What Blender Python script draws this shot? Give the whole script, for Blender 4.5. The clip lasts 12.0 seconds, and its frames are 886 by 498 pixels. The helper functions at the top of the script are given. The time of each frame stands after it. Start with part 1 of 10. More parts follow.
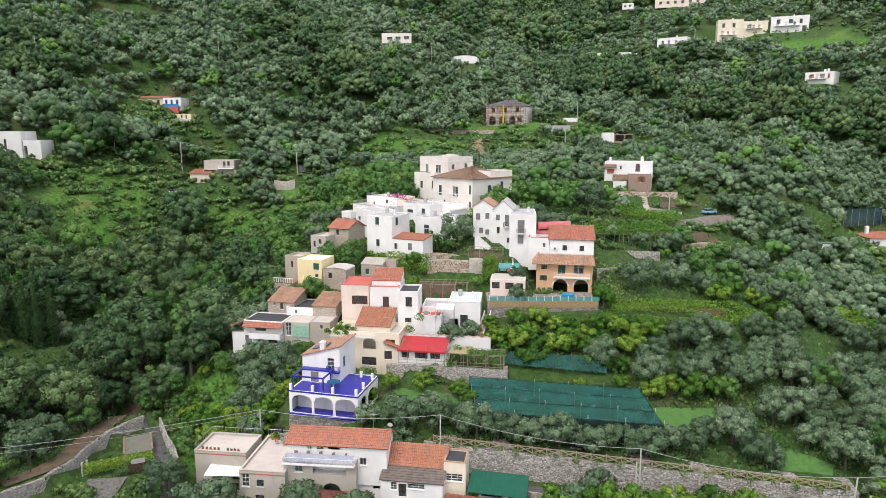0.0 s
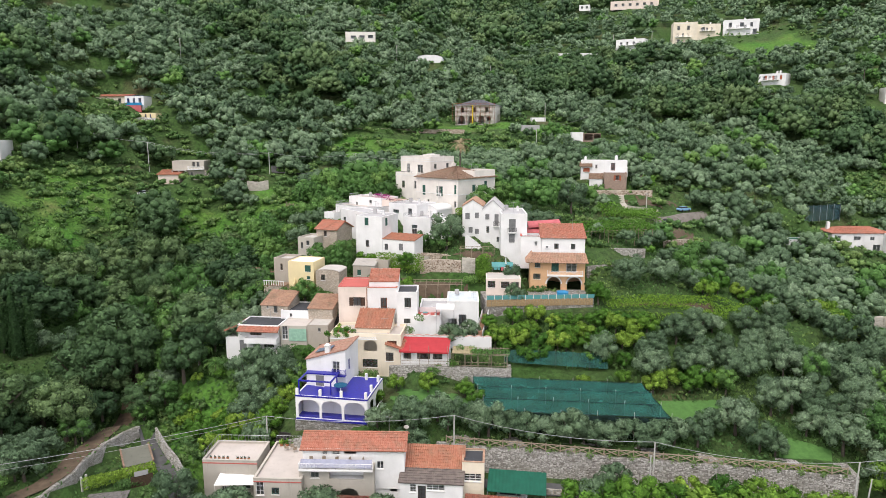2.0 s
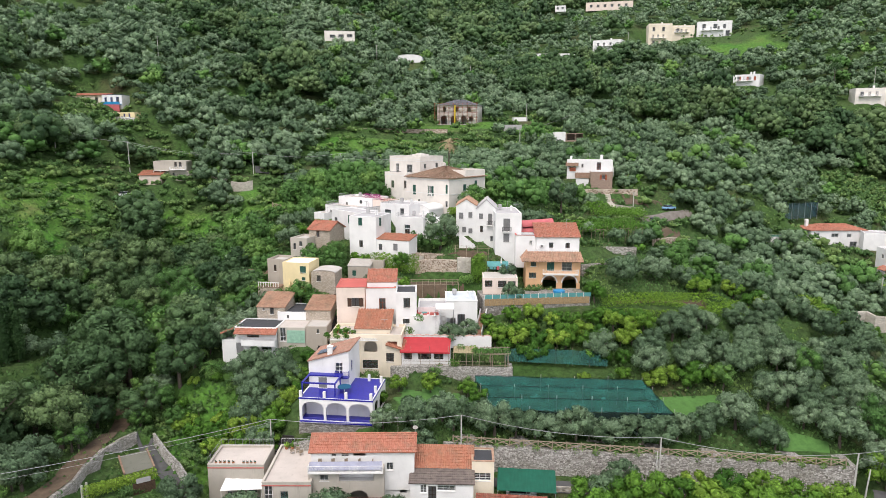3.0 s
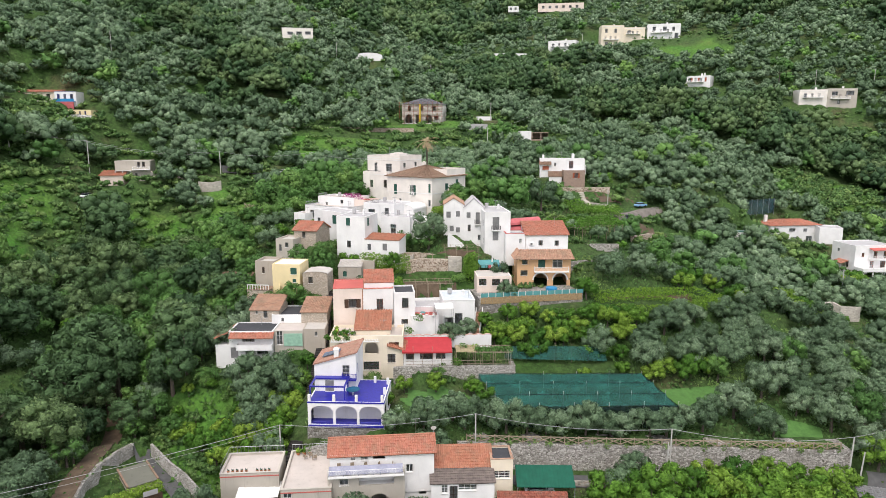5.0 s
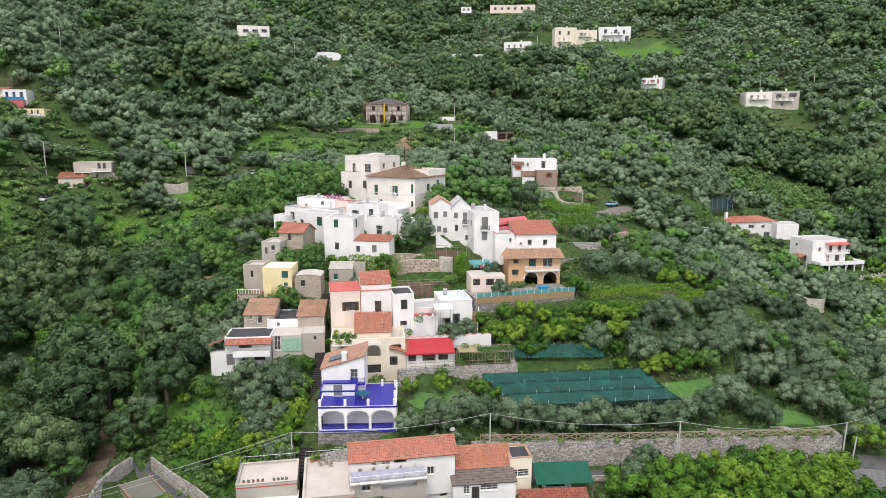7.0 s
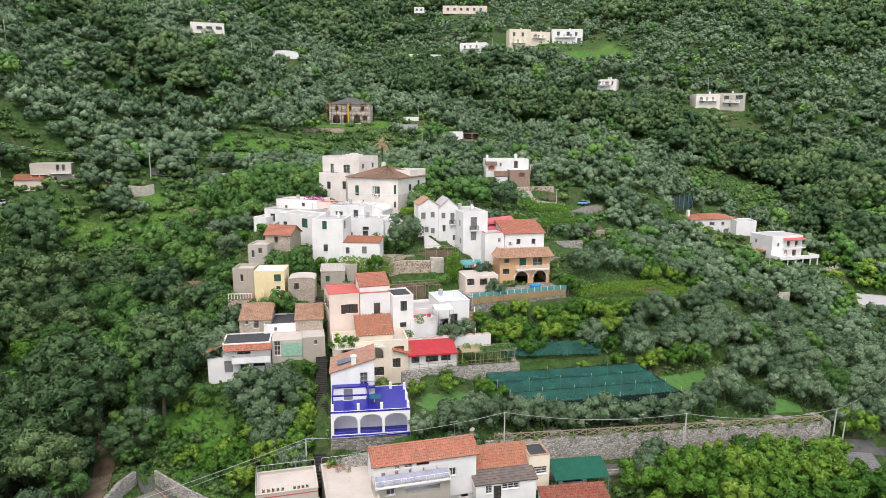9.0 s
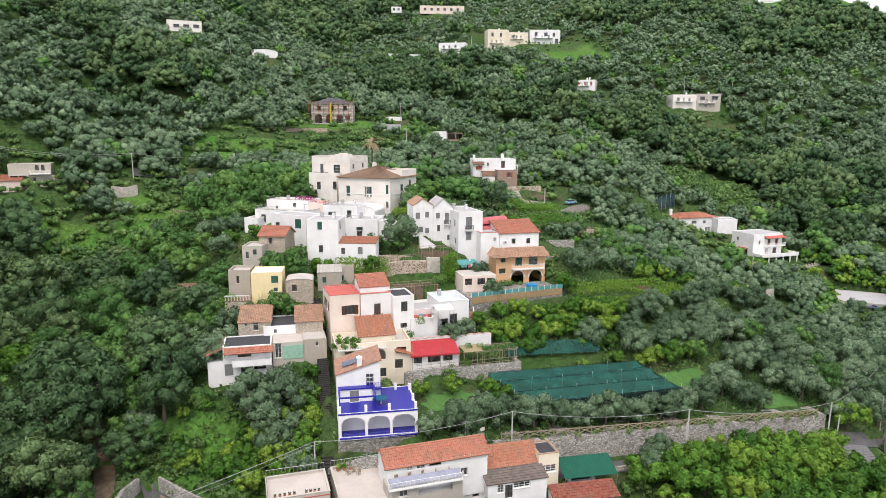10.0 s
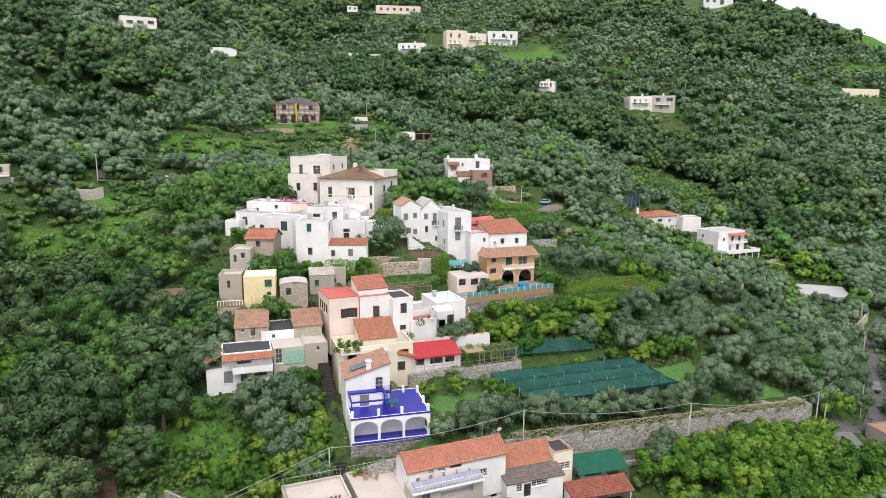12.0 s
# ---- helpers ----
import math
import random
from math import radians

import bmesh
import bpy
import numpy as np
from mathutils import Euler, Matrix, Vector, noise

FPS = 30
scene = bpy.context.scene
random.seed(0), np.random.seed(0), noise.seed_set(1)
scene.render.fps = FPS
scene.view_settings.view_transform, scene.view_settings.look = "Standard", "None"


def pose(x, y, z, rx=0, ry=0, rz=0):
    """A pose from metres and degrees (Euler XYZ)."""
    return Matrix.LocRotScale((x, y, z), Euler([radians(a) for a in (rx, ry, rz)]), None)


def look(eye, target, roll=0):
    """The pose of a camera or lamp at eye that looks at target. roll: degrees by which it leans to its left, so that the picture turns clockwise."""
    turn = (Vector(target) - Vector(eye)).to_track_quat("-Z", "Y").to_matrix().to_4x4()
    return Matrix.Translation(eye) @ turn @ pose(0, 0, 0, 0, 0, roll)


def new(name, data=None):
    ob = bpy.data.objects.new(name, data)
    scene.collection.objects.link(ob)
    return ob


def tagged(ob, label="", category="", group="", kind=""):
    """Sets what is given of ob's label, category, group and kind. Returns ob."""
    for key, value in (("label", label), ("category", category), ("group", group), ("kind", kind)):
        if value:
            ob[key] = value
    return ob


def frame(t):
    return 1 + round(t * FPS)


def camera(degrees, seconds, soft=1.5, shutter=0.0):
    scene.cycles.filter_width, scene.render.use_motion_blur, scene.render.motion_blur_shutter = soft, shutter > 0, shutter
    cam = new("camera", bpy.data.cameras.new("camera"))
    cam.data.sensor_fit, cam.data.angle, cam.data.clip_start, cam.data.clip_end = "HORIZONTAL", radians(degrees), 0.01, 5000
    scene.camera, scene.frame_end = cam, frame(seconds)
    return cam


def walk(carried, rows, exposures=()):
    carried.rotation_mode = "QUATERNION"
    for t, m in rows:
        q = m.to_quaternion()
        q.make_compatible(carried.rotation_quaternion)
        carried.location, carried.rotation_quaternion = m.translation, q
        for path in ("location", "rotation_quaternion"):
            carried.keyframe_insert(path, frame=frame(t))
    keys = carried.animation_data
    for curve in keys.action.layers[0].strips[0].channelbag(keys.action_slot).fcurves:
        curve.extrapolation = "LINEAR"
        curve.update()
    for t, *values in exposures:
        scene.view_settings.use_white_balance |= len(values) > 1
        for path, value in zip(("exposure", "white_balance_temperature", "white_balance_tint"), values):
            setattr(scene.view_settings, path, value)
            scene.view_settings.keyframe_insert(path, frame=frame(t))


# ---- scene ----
cam = camera(67.9, 12.0, soft=0.65)
METRES, EYE, TILT, LEAN, TURN = 60.0, 60.0, -10.0, 0.0, 0.0
ROWS = [
    (0.0, 0.0, 0.0, 0.0, 0.0, 0.0, -0.0),
    (0.5, -0.0287, 0.0011, 0.0001, -0.77, 0.0, 0.13),
    (1.0, -0.0673, 0.0023, 0.0014, -1.86, -0.04, 0.33),
    (1.5, -0.1094, 0.0056, 0.0018, -3.08, -0.04, 0.57),
    (2.0, -0.1517, 0.0097, 0.0028, -4.29, -0.08, 0.78),
    (2.5, -0.1938, 0.0141, 0.0034, -5.51, -0.1, 1.01),
    (3.0, -0.236, 0.0196, 0.0042, -6.73, -0.14, 1.21),
    (5.0, -0.4029, 0.0514, 0.0095, -11.6, -0.36, 1.98),
    (5.5, -0.4447, 0.062, 0.0113, -12.82, -0.39, 2.18),
    (6.0, -0.4865, 0.0732, 0.0132, -14.06, -0.45, 2.39),
    (6.5, -0.5278, 0.0851, 0.0154, -15.3, -0.52, 2.58),
    (7.0, -0.5689, 0.0982, 0.0179, -16.55, -0.55, 2.78),
    (9.0, -0.7327, 0.1576, 0.0288, -21.54, -0.82, 3.54),
    (9.5, -0.7725, 0.1749, 0.0316, -22.73, -0.9, 3.71),
    (10.0, -0.8118, 0.1937, 0.0346, -23.97, -0.98, 3.89),
    (10.5, -0.8507, 0.2138, 0.038, -25.22, -1.08, 4.08),
    (11.0, -0.889, 0.2342, 0.0416, -26.48, -1.18, 4.26),
    (11.5, -0.9253, 0.2545, 0.0452, -27.69, -1.26, 4.43),
    (12.0, -0.9505, 0.2692, 0.0476, -28.58, -1.29, 4.54),
]
walk(cam, [(t, pose(0, 0, EYE, TILT, LEAN, TURN) @ pose(METRES * x, METRES * y, METRES * z, 90 + pitch, roll, yaw)) for t, x, y, z, yaw, pitch, roll in ROWS])

# ---- light: bright overcast evening sky ----
SUN_ELEVATION, SUN_AZIMUTH = 60.0, 205.0
world = bpy.data.worlds.new("overcast_sky")
scene.world = world
world.use_nodes = True
wn = world.node_tree.nodes
sky = wn.new("ShaderNodeTexSky")
sky.sky_type = "NISHITA"
sky.sun_disc = False
sky.sun_elevation, sky.sun_rotation = radians(SUN_ELEVATION), radians(SUN_AZIMUTH)
sky.dust_density, sky.ozone_density, sky.air_density = 4.0, 0.6, 1.0
pale = wn.new("ShaderNodeMixRGB")
pale.inputs["Fac"].default_value = 0.72
pale.inputs["Color2"].default_value = (9.7, 9.7, 10.5, 1)
world.node_tree.links.new(sky.outputs["Color"], pale.inputs["Color1"])
world.node_tree.links.new(pale.outputs["Color"], wn["Background"].inputs["Color"])
wn["Background"].inputs["Strength"].default_value = 0.12
sun = new("sun", bpy.data.lights.new("sun", "SUN"))
sun.data.energy, sun.data.angle, sun.data.color = 2.05, radians(32), (1.0, 0.93, 0.87)
az, el = radians(SUN_AZIMUTH), radians(SUN_ELEVATION)
sun.matrix_world = look((0, 0, 300), (-math.sin(az) * math.cos(el) * 100, -math.cos(az) * math.cos(el) * 100, 300 - 100 * math.sin(el)))
scene.view_settings.exposure = 0.27


# ---- materials ----
def node_mat(name, rough=0.85, metal=0.0):
    m = bpy.data.materials.new(name)
    m.use_nodes = True
    b = m.node_tree.nodes["Principled BSDF"]
    b.inputs["Roughness"].default_value, b.inputs["Metallic"].default_value = rough, metal
    b.inputs["Specular IOR Level"].default_value = 0.25
    return m, m.node_tree.nodes, m.node_tree.links, b


def noise_tex(n, l, scale, detail=4.0, rough=0.55, vec=None, stretch=None):
    t = n.new("ShaderNodeTexNoise")
    t.inputs["Scale"].default_value, t.inputs["Detail"].default_value, t.inputs["Roughness"].default_value = scale, detail, rough
    if vec is None:
        g = n.new("ShaderNodeNewGeometry")
        vec = g.outputs["Position"]
    if stretch:
        mp = n.new("ShaderNodeMapping")
        mp.inputs["Scale"].default_value = stretch
        l.new(vec, mp.inputs["Vector"])
        vec = mp.outputs["Vector"]
    l.new(vec, t.inputs["Vector"])
    return t.outputs["Fac"]


def ramp(n, l, fac, stops):
    r = n.new("ShaderNodeValToRGB")
    e = r.color_ramp.elements
    while len(e) < len(stops):
        e.new(0.5)
    for k, (p, c) in zip(e, stops):
        k.position, k.color = p, (*c, 1)
    l.new(fac, r.inputs["Fac"])
    return r.outputs["Color"]


def mixc(n, l, fac, a, b, mode="MIX"):
    x = n.new("ShaderNodeMixRGB")
    x.blend_type = mode
    for s, v in (("Fac", fac), ("Color1", a), ("Color2", b)):
        if hasattr(v, "is_linked"):
            l.new(v, x.inputs[s])
        else:
            x.inputs[s].default_value = v if s == "Fac" else (*v, 1)
    return x.outputs["Color"]


def bump(n, l, b, height, dist, strength=0.6):
    k = n.new("ShaderNodeBump")
    k.inputs["Strength"].default_value, k.inputs["Distance"].default_value = strength, dist
    l.new(height, k.inputs["Height"])
    l.new(k.outputs["Normal"], b.inputs["Normal"])


def mul(c, k):
    return tuple(min(1.0, v * k) for v in c)


def plaster(name, col, dirt=0.35, stain=(0.25, 0.23, 0.2)):
    """Lime render: fine grain, broad patches, rain streaks."""
    m, n, l, b = node_mat(name, 0.9)
    broad = ramp(n, l, noise_tex(n, l, 0.35, 5), [(0.3, mul(col, 0.86)), (0.7, mul(col, 1.04))])
    fine = noise_tex(n, l, 9.0, 5)
    c = mixc(n, l, 0.12, broad, ramp(n, l, fine, [(0.35, mul(col, 0.7)), (0.65, col)]))
    streak = ramp(n, l, noise_tex(n, l, 1.0, 6, 0.7, stretch=(1.6, 1.6, 0.22)), [(0.56, (0, 0, 0)), (0.78, (dirt, dirt, dirt))])
    c = mixc(n, l, streak, c, stain)
    l.new(c, b.inputs["Base Color"])
    bump(n, l, b, fine, 0.02, 0.35)
    return m


def stone(name, a, c2, joint, scale=3.2, moss_share=0.6):
    """Rubble masonry."""
    m, n, l, b = node_mat(name, 0.95)
    v = n.new("ShaderNodeTexVoronoi")
    g = n.new("ShaderNodeNewGeometry")
    mp = n.new("ShaderNodeMapping")
    mp.inputs["Scale"].default_value = (1, 1, 1.35)
    l.new(g.outputs["Position"], mp.inputs["Vector"])
    l.new(mp.outputs["Vector"], v.inputs["Vector"])
    v.inputs["Scale"].default_value = scale
    sep = n.new("ShaderNodeSeparateColor")
    l.new(v.outputs["Color"], sep.inputs["Color"])
    c = ramp(n, l, sep.outputs[0], [(0.0, a), (0.6, mul(c2, 0.8)), (1.0, c2)])
    e = n.new("ShaderNodeTexVoronoi")
    e.feature = "DISTANCE_TO_EDGE"
    e.inputs["Scale"].default_value = scale
    l.new(mp.outputs["Vector"], e.inputs["Vector"])
    edge = ramp(n, l, e.outputs["Distance"], [(0.0, (1, 1, 1)), (0.09, (0, 0, 0))])
    c = mixc(n, l, edge, c, joint)
    moss = ramp(n, l, noise_tex(n, l, 0.3, 6, 0.65), [(0.5, (0, 0, 0)), (0.72, (moss_share,) * 3)])
    c = mixc(n, l, moss, c, (0.12, 0.125, 0.075))
    l.new(c, b.inputs["Base Color"])
    k = ramp(n, l, e.outputs["Distance"], [(0.0, (0, 0, 0)), (0.15, (1, 1, 1))])
    bump(n, l, b, k, 0.12, 0.8)
    return m


def tiles(name, a, c2, old=0.5):
    """Clay roof covering: colour changes from tile to tile, lichen in patches."""
    m, n, l, b = node_mat(name, 0.88)
    v = n.new("ShaderNodeTexVoronoi")
    v.inputs["Scale"].default_value = 3.6
    g = n.new("ShaderNodeNewGeometry")
    l.new(g.outputs["Position"], v.inputs["Vector"])
    sep = n.new("ShaderNodeSeparateColor")
    l.new(v.outputs["Color"], sep.inputs["Color"])
    c = ramp(n, l, sep.outputs[0], [(0.0, a), (1.0, c2)])
    lich = ramp(n, l, noise_tex(n, l, 0.7, 7, 0.7), [(0.46, (0, 0, 0)), (0.72, (old, old, old))])
    c = mixc(n, l, lich, c, (0.2, 0.17, 0.12))
    l.new(c, b.inputs["Base Color"])
    bump(n, l, b, noise_tex(n, l, 14.0, 3), 0.02, 0.4)
    return m


def plain(name, col, rough=0.6, metal=0.0, var=0.25, scale=1.5):
    m, n, l, b = node_mat(name, rough, metal)
    c = ramp(n, l, noise_tex(n, l, scale, 6, 0.65), [(0.3, mul(col, 1 - var)), (0.7, mul(col, 1 + var * 0.4))])
    l.new(c, b.inputs["Base Color"])
    return m


def leaves(name, a, b2, c3, light=0.25, scale=0.16):
    """Foliage: tint from tree to tree and from leaf to leaf."""
    m, n, l, b = node_mat(name, 0.6)
    g = n.new("ShaderNodeNewGeometry")
    at = n.new("ShaderNodeAttribute")
    at.attribute_name = "tint"
    oi = n.new("ShaderNodeObjectInfo")
    ad = n.new("ShaderNodeMath")
    ad.operation = "ADD"
    l.new(at.outputs["Fac"], ad.inputs[0])
    l.new(oi.outputs["Random"], ad.inputs[1])
    fr = n.new("ShaderNodeMath")
    fr.operation = "FRACT"
    l.new(ad.outputs[0], fr.inputs[0])
    c = ramp(n, l, fr.outputs[0], [(0.0, a), (0.55, b2), (1.0, c3)])
    leaf = ramp(n, l, g.outputs["Random Per Island"], [(0.0, (0.7, 0.72, 0.72)), (0.5, (1.0, 1.0, 0.99)), (1.0, (1.32, 1.31, 1.29))])
    c = mixc(n, l, 1.0, c, leaf, "MULTIPLY")
    clump = noise_tex(n, l, 2.8, 5, 0.75)
    sprig = ramp(n, l, clump, [(0.34, (0.64, 0.66, 0.66)), (0.5, (0.98, 0.98, 0.97)), (0.64, (1.4, 1.37, 1.33))])
    c = mixc(n, l, 1.0, c, sprig, "MULTIPLY")
    bump(n, l, b, clump, 0.3, 0.7)
    l.new(c, b.inputs["Base Color"])
    b.inputs["Specular IOR Level"].default_value = 0.2
    tr = n.new("ShaderNodeBsdfTranslucent")
    l.new(c, tr.inputs["Color"])
    mx = n.new("ShaderNodeMixShader")
    mx.inputs["Fac"].default_value = light
    out = n["Material Output"]
    l.new(b.outputs[0], mx.inputs[1])
    l.new(tr.outputs[0], mx.inputs[2])
    l.new(mx.outputs[0], out.inputs["Surface"])
    return m


WHITE = plaster("white_plaster", (0.82, 0.81, 0.8), 0.16)
CREAM = plaster("cream_plaster", (0.8, 0.71, 0.57), 0.3)
PINK = plaster("pale_pink_plaster", (0.78, 0.66, 0.58), 0.28)
IVORY = plaster("ivory_plaster", (0.82, 0.77, 0.71), 0.22)
YELLOW = plaster("yellow_plaster", (0.82, 0.69, 0.41), 0.18)
PEACH = plaster("peach_plaster", (0.74, 0.46, 0.26), 0.25)
GREY = plaster("grey_render", (0.45, 0.4, 0.34), 0.5, (0.2, 0.17, 0.14))
BEIGE = plaster("beige_render", (0.5, 0.46, 0.4), 0.45, (0.2, 0.18, 0.15))
CONCRETE = plaster("roof_concrete", (0.5, 0.47, 0.43), 0.5, (0.2, 0.19, 0.17))
WARM_ROOF = plaster("warm_roof_paint", (0.53, 0.475, 0.43), 0.45, (0.25, 0.21, 0.18))
PALE_ROOF = plaster("pale_roof_paint", (0.44, 0.43, 0.43), 0.4, (0.3, 0.29, 0.27))
BITUMEN = plaster("dark_roof_felt", (0.06, 0.062, 0.068), 0.4, (0.2, 0.2, 0.2))
RED_ROOF = plaster("red_roof_paint", (0.5, 0.13, 0.11), 0.4, (0.3, 0.16, 0.13))
TILE = tiles("clay_tiles", (0.34, 0.14, 0.088), (0.44, 0.2, 0.128), 0.5)
TILE_OLD = tiles("weathered_clay_tiles", (0.34, 0.2, 0.14), (0.46, 0.29, 0.2), 0.7)
TILE_BROWN = tiles("brown_clay_tiles", (0.19, 0.12, 0.085), (0.3, 0.2, 0.14), 0.6)
TILE_RED = tiles("orange_clay_tiles", (0.36, 0.138, 0.092), (0.48, 0.21, 0.145), 0.6)
TILE_RUSSET = tiles("russet_clay_tiles", (0.29, 0.15, 0.112), (0.4, 0.24, 0.18), 0.6)
RUBBLE = stone("rubble_stone", (0.2, 0.185, 0.165), (0.45, 0.43, 0.4), (0.17, 0.155, 0.135), 2.4)
RUBBLE_WARM = stone("warm_rubble_stone", (0.46, 0.38, 0.3), (0.68, 0.59, 0.49), (0.52, 0.45, 0.37), 4.2, 0.25)
BRICK = plain("bare_block_masonry", (0.34, 0.25, 0.2), 0.95, 0, 0.35, 3.0)
GLASS, n_, l_, b_ = node_mat("window_glass", 0.06)
b_.inputs["Base Color"].default_value = (0.25, 0.28, 0.3, 1)
b_.inputs["Transmission Weight"].default_value = 0.8
b_.inputs["Specular IOR Level"].default_value = 0.5
GREEN_PAINT = plain("green_shutter_paint", (0.03, 0.1, 0.075), 0.55)
FELT_BROWN = plain("grey_brown_roof_felt", (0.17, 0.14, 0.125), 0.9, 0, 0.4, 1.2)
BROWN_PAINT = plain("brown_shutter_wood", (0.075, 0.04, 0.025), 0.6)
GREY_PAINT = plain("grey_shutter_paint", (0.2, 0.2, 0.2), 0.6)
RED_PAINT = plain("red_shutter_paint", (0.35, 0.1, 0.05), 0.6)
WHITE_PAINT = plain("white_paint", (0.78, 0.77, 0.75), 0.5, 0, 0.1)
BLUE_PAINT = plain("blue_glazed_tiles", (0.025, 0.025, 0.3), 0.28, 0, 0.3, 2.5)
IRON = plain("dark_iron", (0.03, 0.03, 0.032), 0.5, 0.6)
STEEL = plain("galvanised_steel", (0.4, 0.41, 0.42), 0.45, 0.7)
WOOD = plain("weathered_wood", (0.33, 0.27, 0.2), 0.85, 0, 0.4, 4.0)
WOOD_DARK = plain("dark_wood", (0.09, 0.06, 0.04), 0.8, 0, 0.4, 4.0)
SLATE = plain("grey_slate", (0.17, 0.175, 0.19), 0.6, 0, 0.3, 1.5)
SHEET_ROOF = plain("pale_blue_roof_sheet", (0.58, 0.63, 0.67), 0.6, 0, 0.2, 0.8)
POLE = plain("pale_concrete_pole", (0.5, 0.49, 0.46), 0.8, 0, 0.2, 3.0)
RED_CLOTH = plain("red_awning_cloth", (0.42, 0.042, 0.05), 0.7, 0, 0.15, 1.0)
PINK_RED = plain("faded_red_sheet", (0.5, 0.13, 0.14), 0.6, 0, 0.25, 1.0)
GREEN_SHEET = plain("green_sheet_metal", (0.008, 0.09, 0.055), 0.65, 0.0, 0.2, 0.8)
TEAL = plain("turquoise_sheet", (0.1, 0.3, 0.3), 0.5, 0, 0.2, 1.0)
LAWN = plain("green_lawn_turf", (0.08, 0.18, 0.045), 0.95, 0, 0.3, 1.2)
ASPHALT = plain("old_asphalt", (0.1, 0.1, 0.1), 0.9, 0, 0.3, 0.8)
DIRT = plain("bare_earth", (0.12, 0.088, 0.06), 0.97, 0, 0.4, 0.8)
BLUE_CLOTH = plain("blue_plastic", (0.03, 0.25, 0.5), 0.45, 0, 0.15)
CABLE = plain("pale_cable", (0.45, 0.45, 0.45), 0.5)
BARK = plain("olive_bark", (0.12, 0.1, 0.08), 0.95, 0, 0.4, 5.0)
OLIVE = leaves("olive_leaves", (0.102, 0.169, 0.092), (0.163, 0.251, 0.141), (0.239, 0.335, 0.205))
OAK = leaves("dark_oak_leaves", (0.056, 0.114, 0.050), (0.103, 0.182, 0.075), (0.168, 0.250, 0.104))
LIGHT = leaves("light_green_leaves", (0.084, 0.185, 0.051), (0.122, 0.256, 0.067), (0.194, 0.333, 0.089))
CITRUS = leaves("citrus_leaves", (0.061, 0.164, 0.025), (0.124, 0.262, 0.036), (0.260, 0.394, 0.060))
FERN = leaves("undergrowth_leaves", (0.087, 0.176, 0.058), (0.133, 0.237, 0.072), (0.209, 0.314, 0.102))
CYPRESS = leaves("cypress_leaves", (0.035, 0.08, 0.026), (0.042, 0.092, 0.03), (0.052, 0.108, 0.035))
YELLOW_VINE = leaves("yellowing_vine_leaves", (0.14, 0.28, 0.035), (0.2, 0.33, 0.04), (0.33, 0.33, 0.052))
FLOWERS = leaves("bougainvillea_flowers", (0.25, 0.02, 0.14), (0.32, 0.03, 0.2), (0.4, 0.05, 0.28))


def net_mat(name, col, alpha):
    m, n, l, b = node_mat(name, 0.7)
    c = ramp(n, l, noise_tex(n, l, 0.5, 6, 0.6), [(0.32, mul(col, 0.6)), (0.52, col), (0.68, mul(col, 1.45))])
    l.new(c, b.inputs["Base Color"])
    t = n.new("ShaderNodeBsdfTransparent")
    mx = n.new("ShaderNodeMixShader")
    mx.inputs["Fac"].default_value = alpha
    l.new(t.outputs[0], mx.inputs[1])
    l.new(b.outputs[0], mx.inputs[2])
    l.new(mx.outputs[0], n["Material Output"].inputs["Surface"])
    return m


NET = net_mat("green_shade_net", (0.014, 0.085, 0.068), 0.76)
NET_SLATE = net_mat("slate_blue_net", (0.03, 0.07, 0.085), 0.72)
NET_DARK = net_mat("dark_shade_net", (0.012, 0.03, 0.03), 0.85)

# the ground: earth, dry grass, green undergrowth
GROUND, n, l, b = node_mat("hillside_ground", 0.97)
base = ramp(n, l, noise_tex(n, l, 0.06, 8, 0.65), [(0.36, (0.055, 0.12, 0.03)), (0.56, (0.066, 0.115, 0.038)), (0.74, (0.13, 0.11, 0.068))])
grass = ramp(n, l, noise_tex(n, l, 0.9, 6, 0.7), [(0.35, (0.4, 0.42, 0.35)), (0.7, (1.25, 1.25, 1.1))])
turf = ramp(n, l, noise_tex(n, l, 0.05, 6, 0.7), [(0.35, (0.07, 0.205, 0.03)), (0.6, (0.11, 0.215, 0.045)), (0.75, (0.19, 0.21, 0.085))])
mask = n.new("ShaderNodeAttribute")
mask.attribute_name = "tint"
base = mixc(n, l, mask.outputs["Fac"], base, turf)
l.new(mixc(n, l, 1.0, base, grass, "MULTIPLY"), b.inputs["Base Color"])
bump(n, l, b, noise_tex(n, l, 1.6, 6, 0.7), 0.5, 0.9)

# the hillside: heights along profiles that run up the slope
STATIONS_Y = [-60, 40, 80, 95, 110, 128, 150, 175, 205, 245, 300, 370, 460, 620, 900, 1500]
PROFILES = {}
PROFILES[-600] = [-42.6, 39.6, 71.9, 82.0, 90.2, 97.9, 105.3, 112.6, 121.1, 132.1, 147.2, 165.9, 189.2, 230.3, 298.3, 352.9]  # far west
PROFILES[-300] = [-40.2, 15.1, 37.8, 46.0, 53.2, 59.8, 66.2, 72.1, 79.3, 95.2, 115.5, 140.7, 169.7, 214.6, 289.1, 416.3]  # west ridge
PROFILES[-170] = [-38.2, 3.8, 22.4, 30.7, 37.2, 42.0, 48.2, 57.6, 69.5, 80.4, 102.6, 128.8, 157.8, 198.4, 274.0, 430.6]  # west slope
PROFILES[-110] = [-35.0, -0.3, 15.2, 23.6, 28.4, 29.8, 33.3, 39.7, 46.9, 63.4, 91.3, 118.2, 148.0, 192.2, 264.9, 420.1]  # west bank
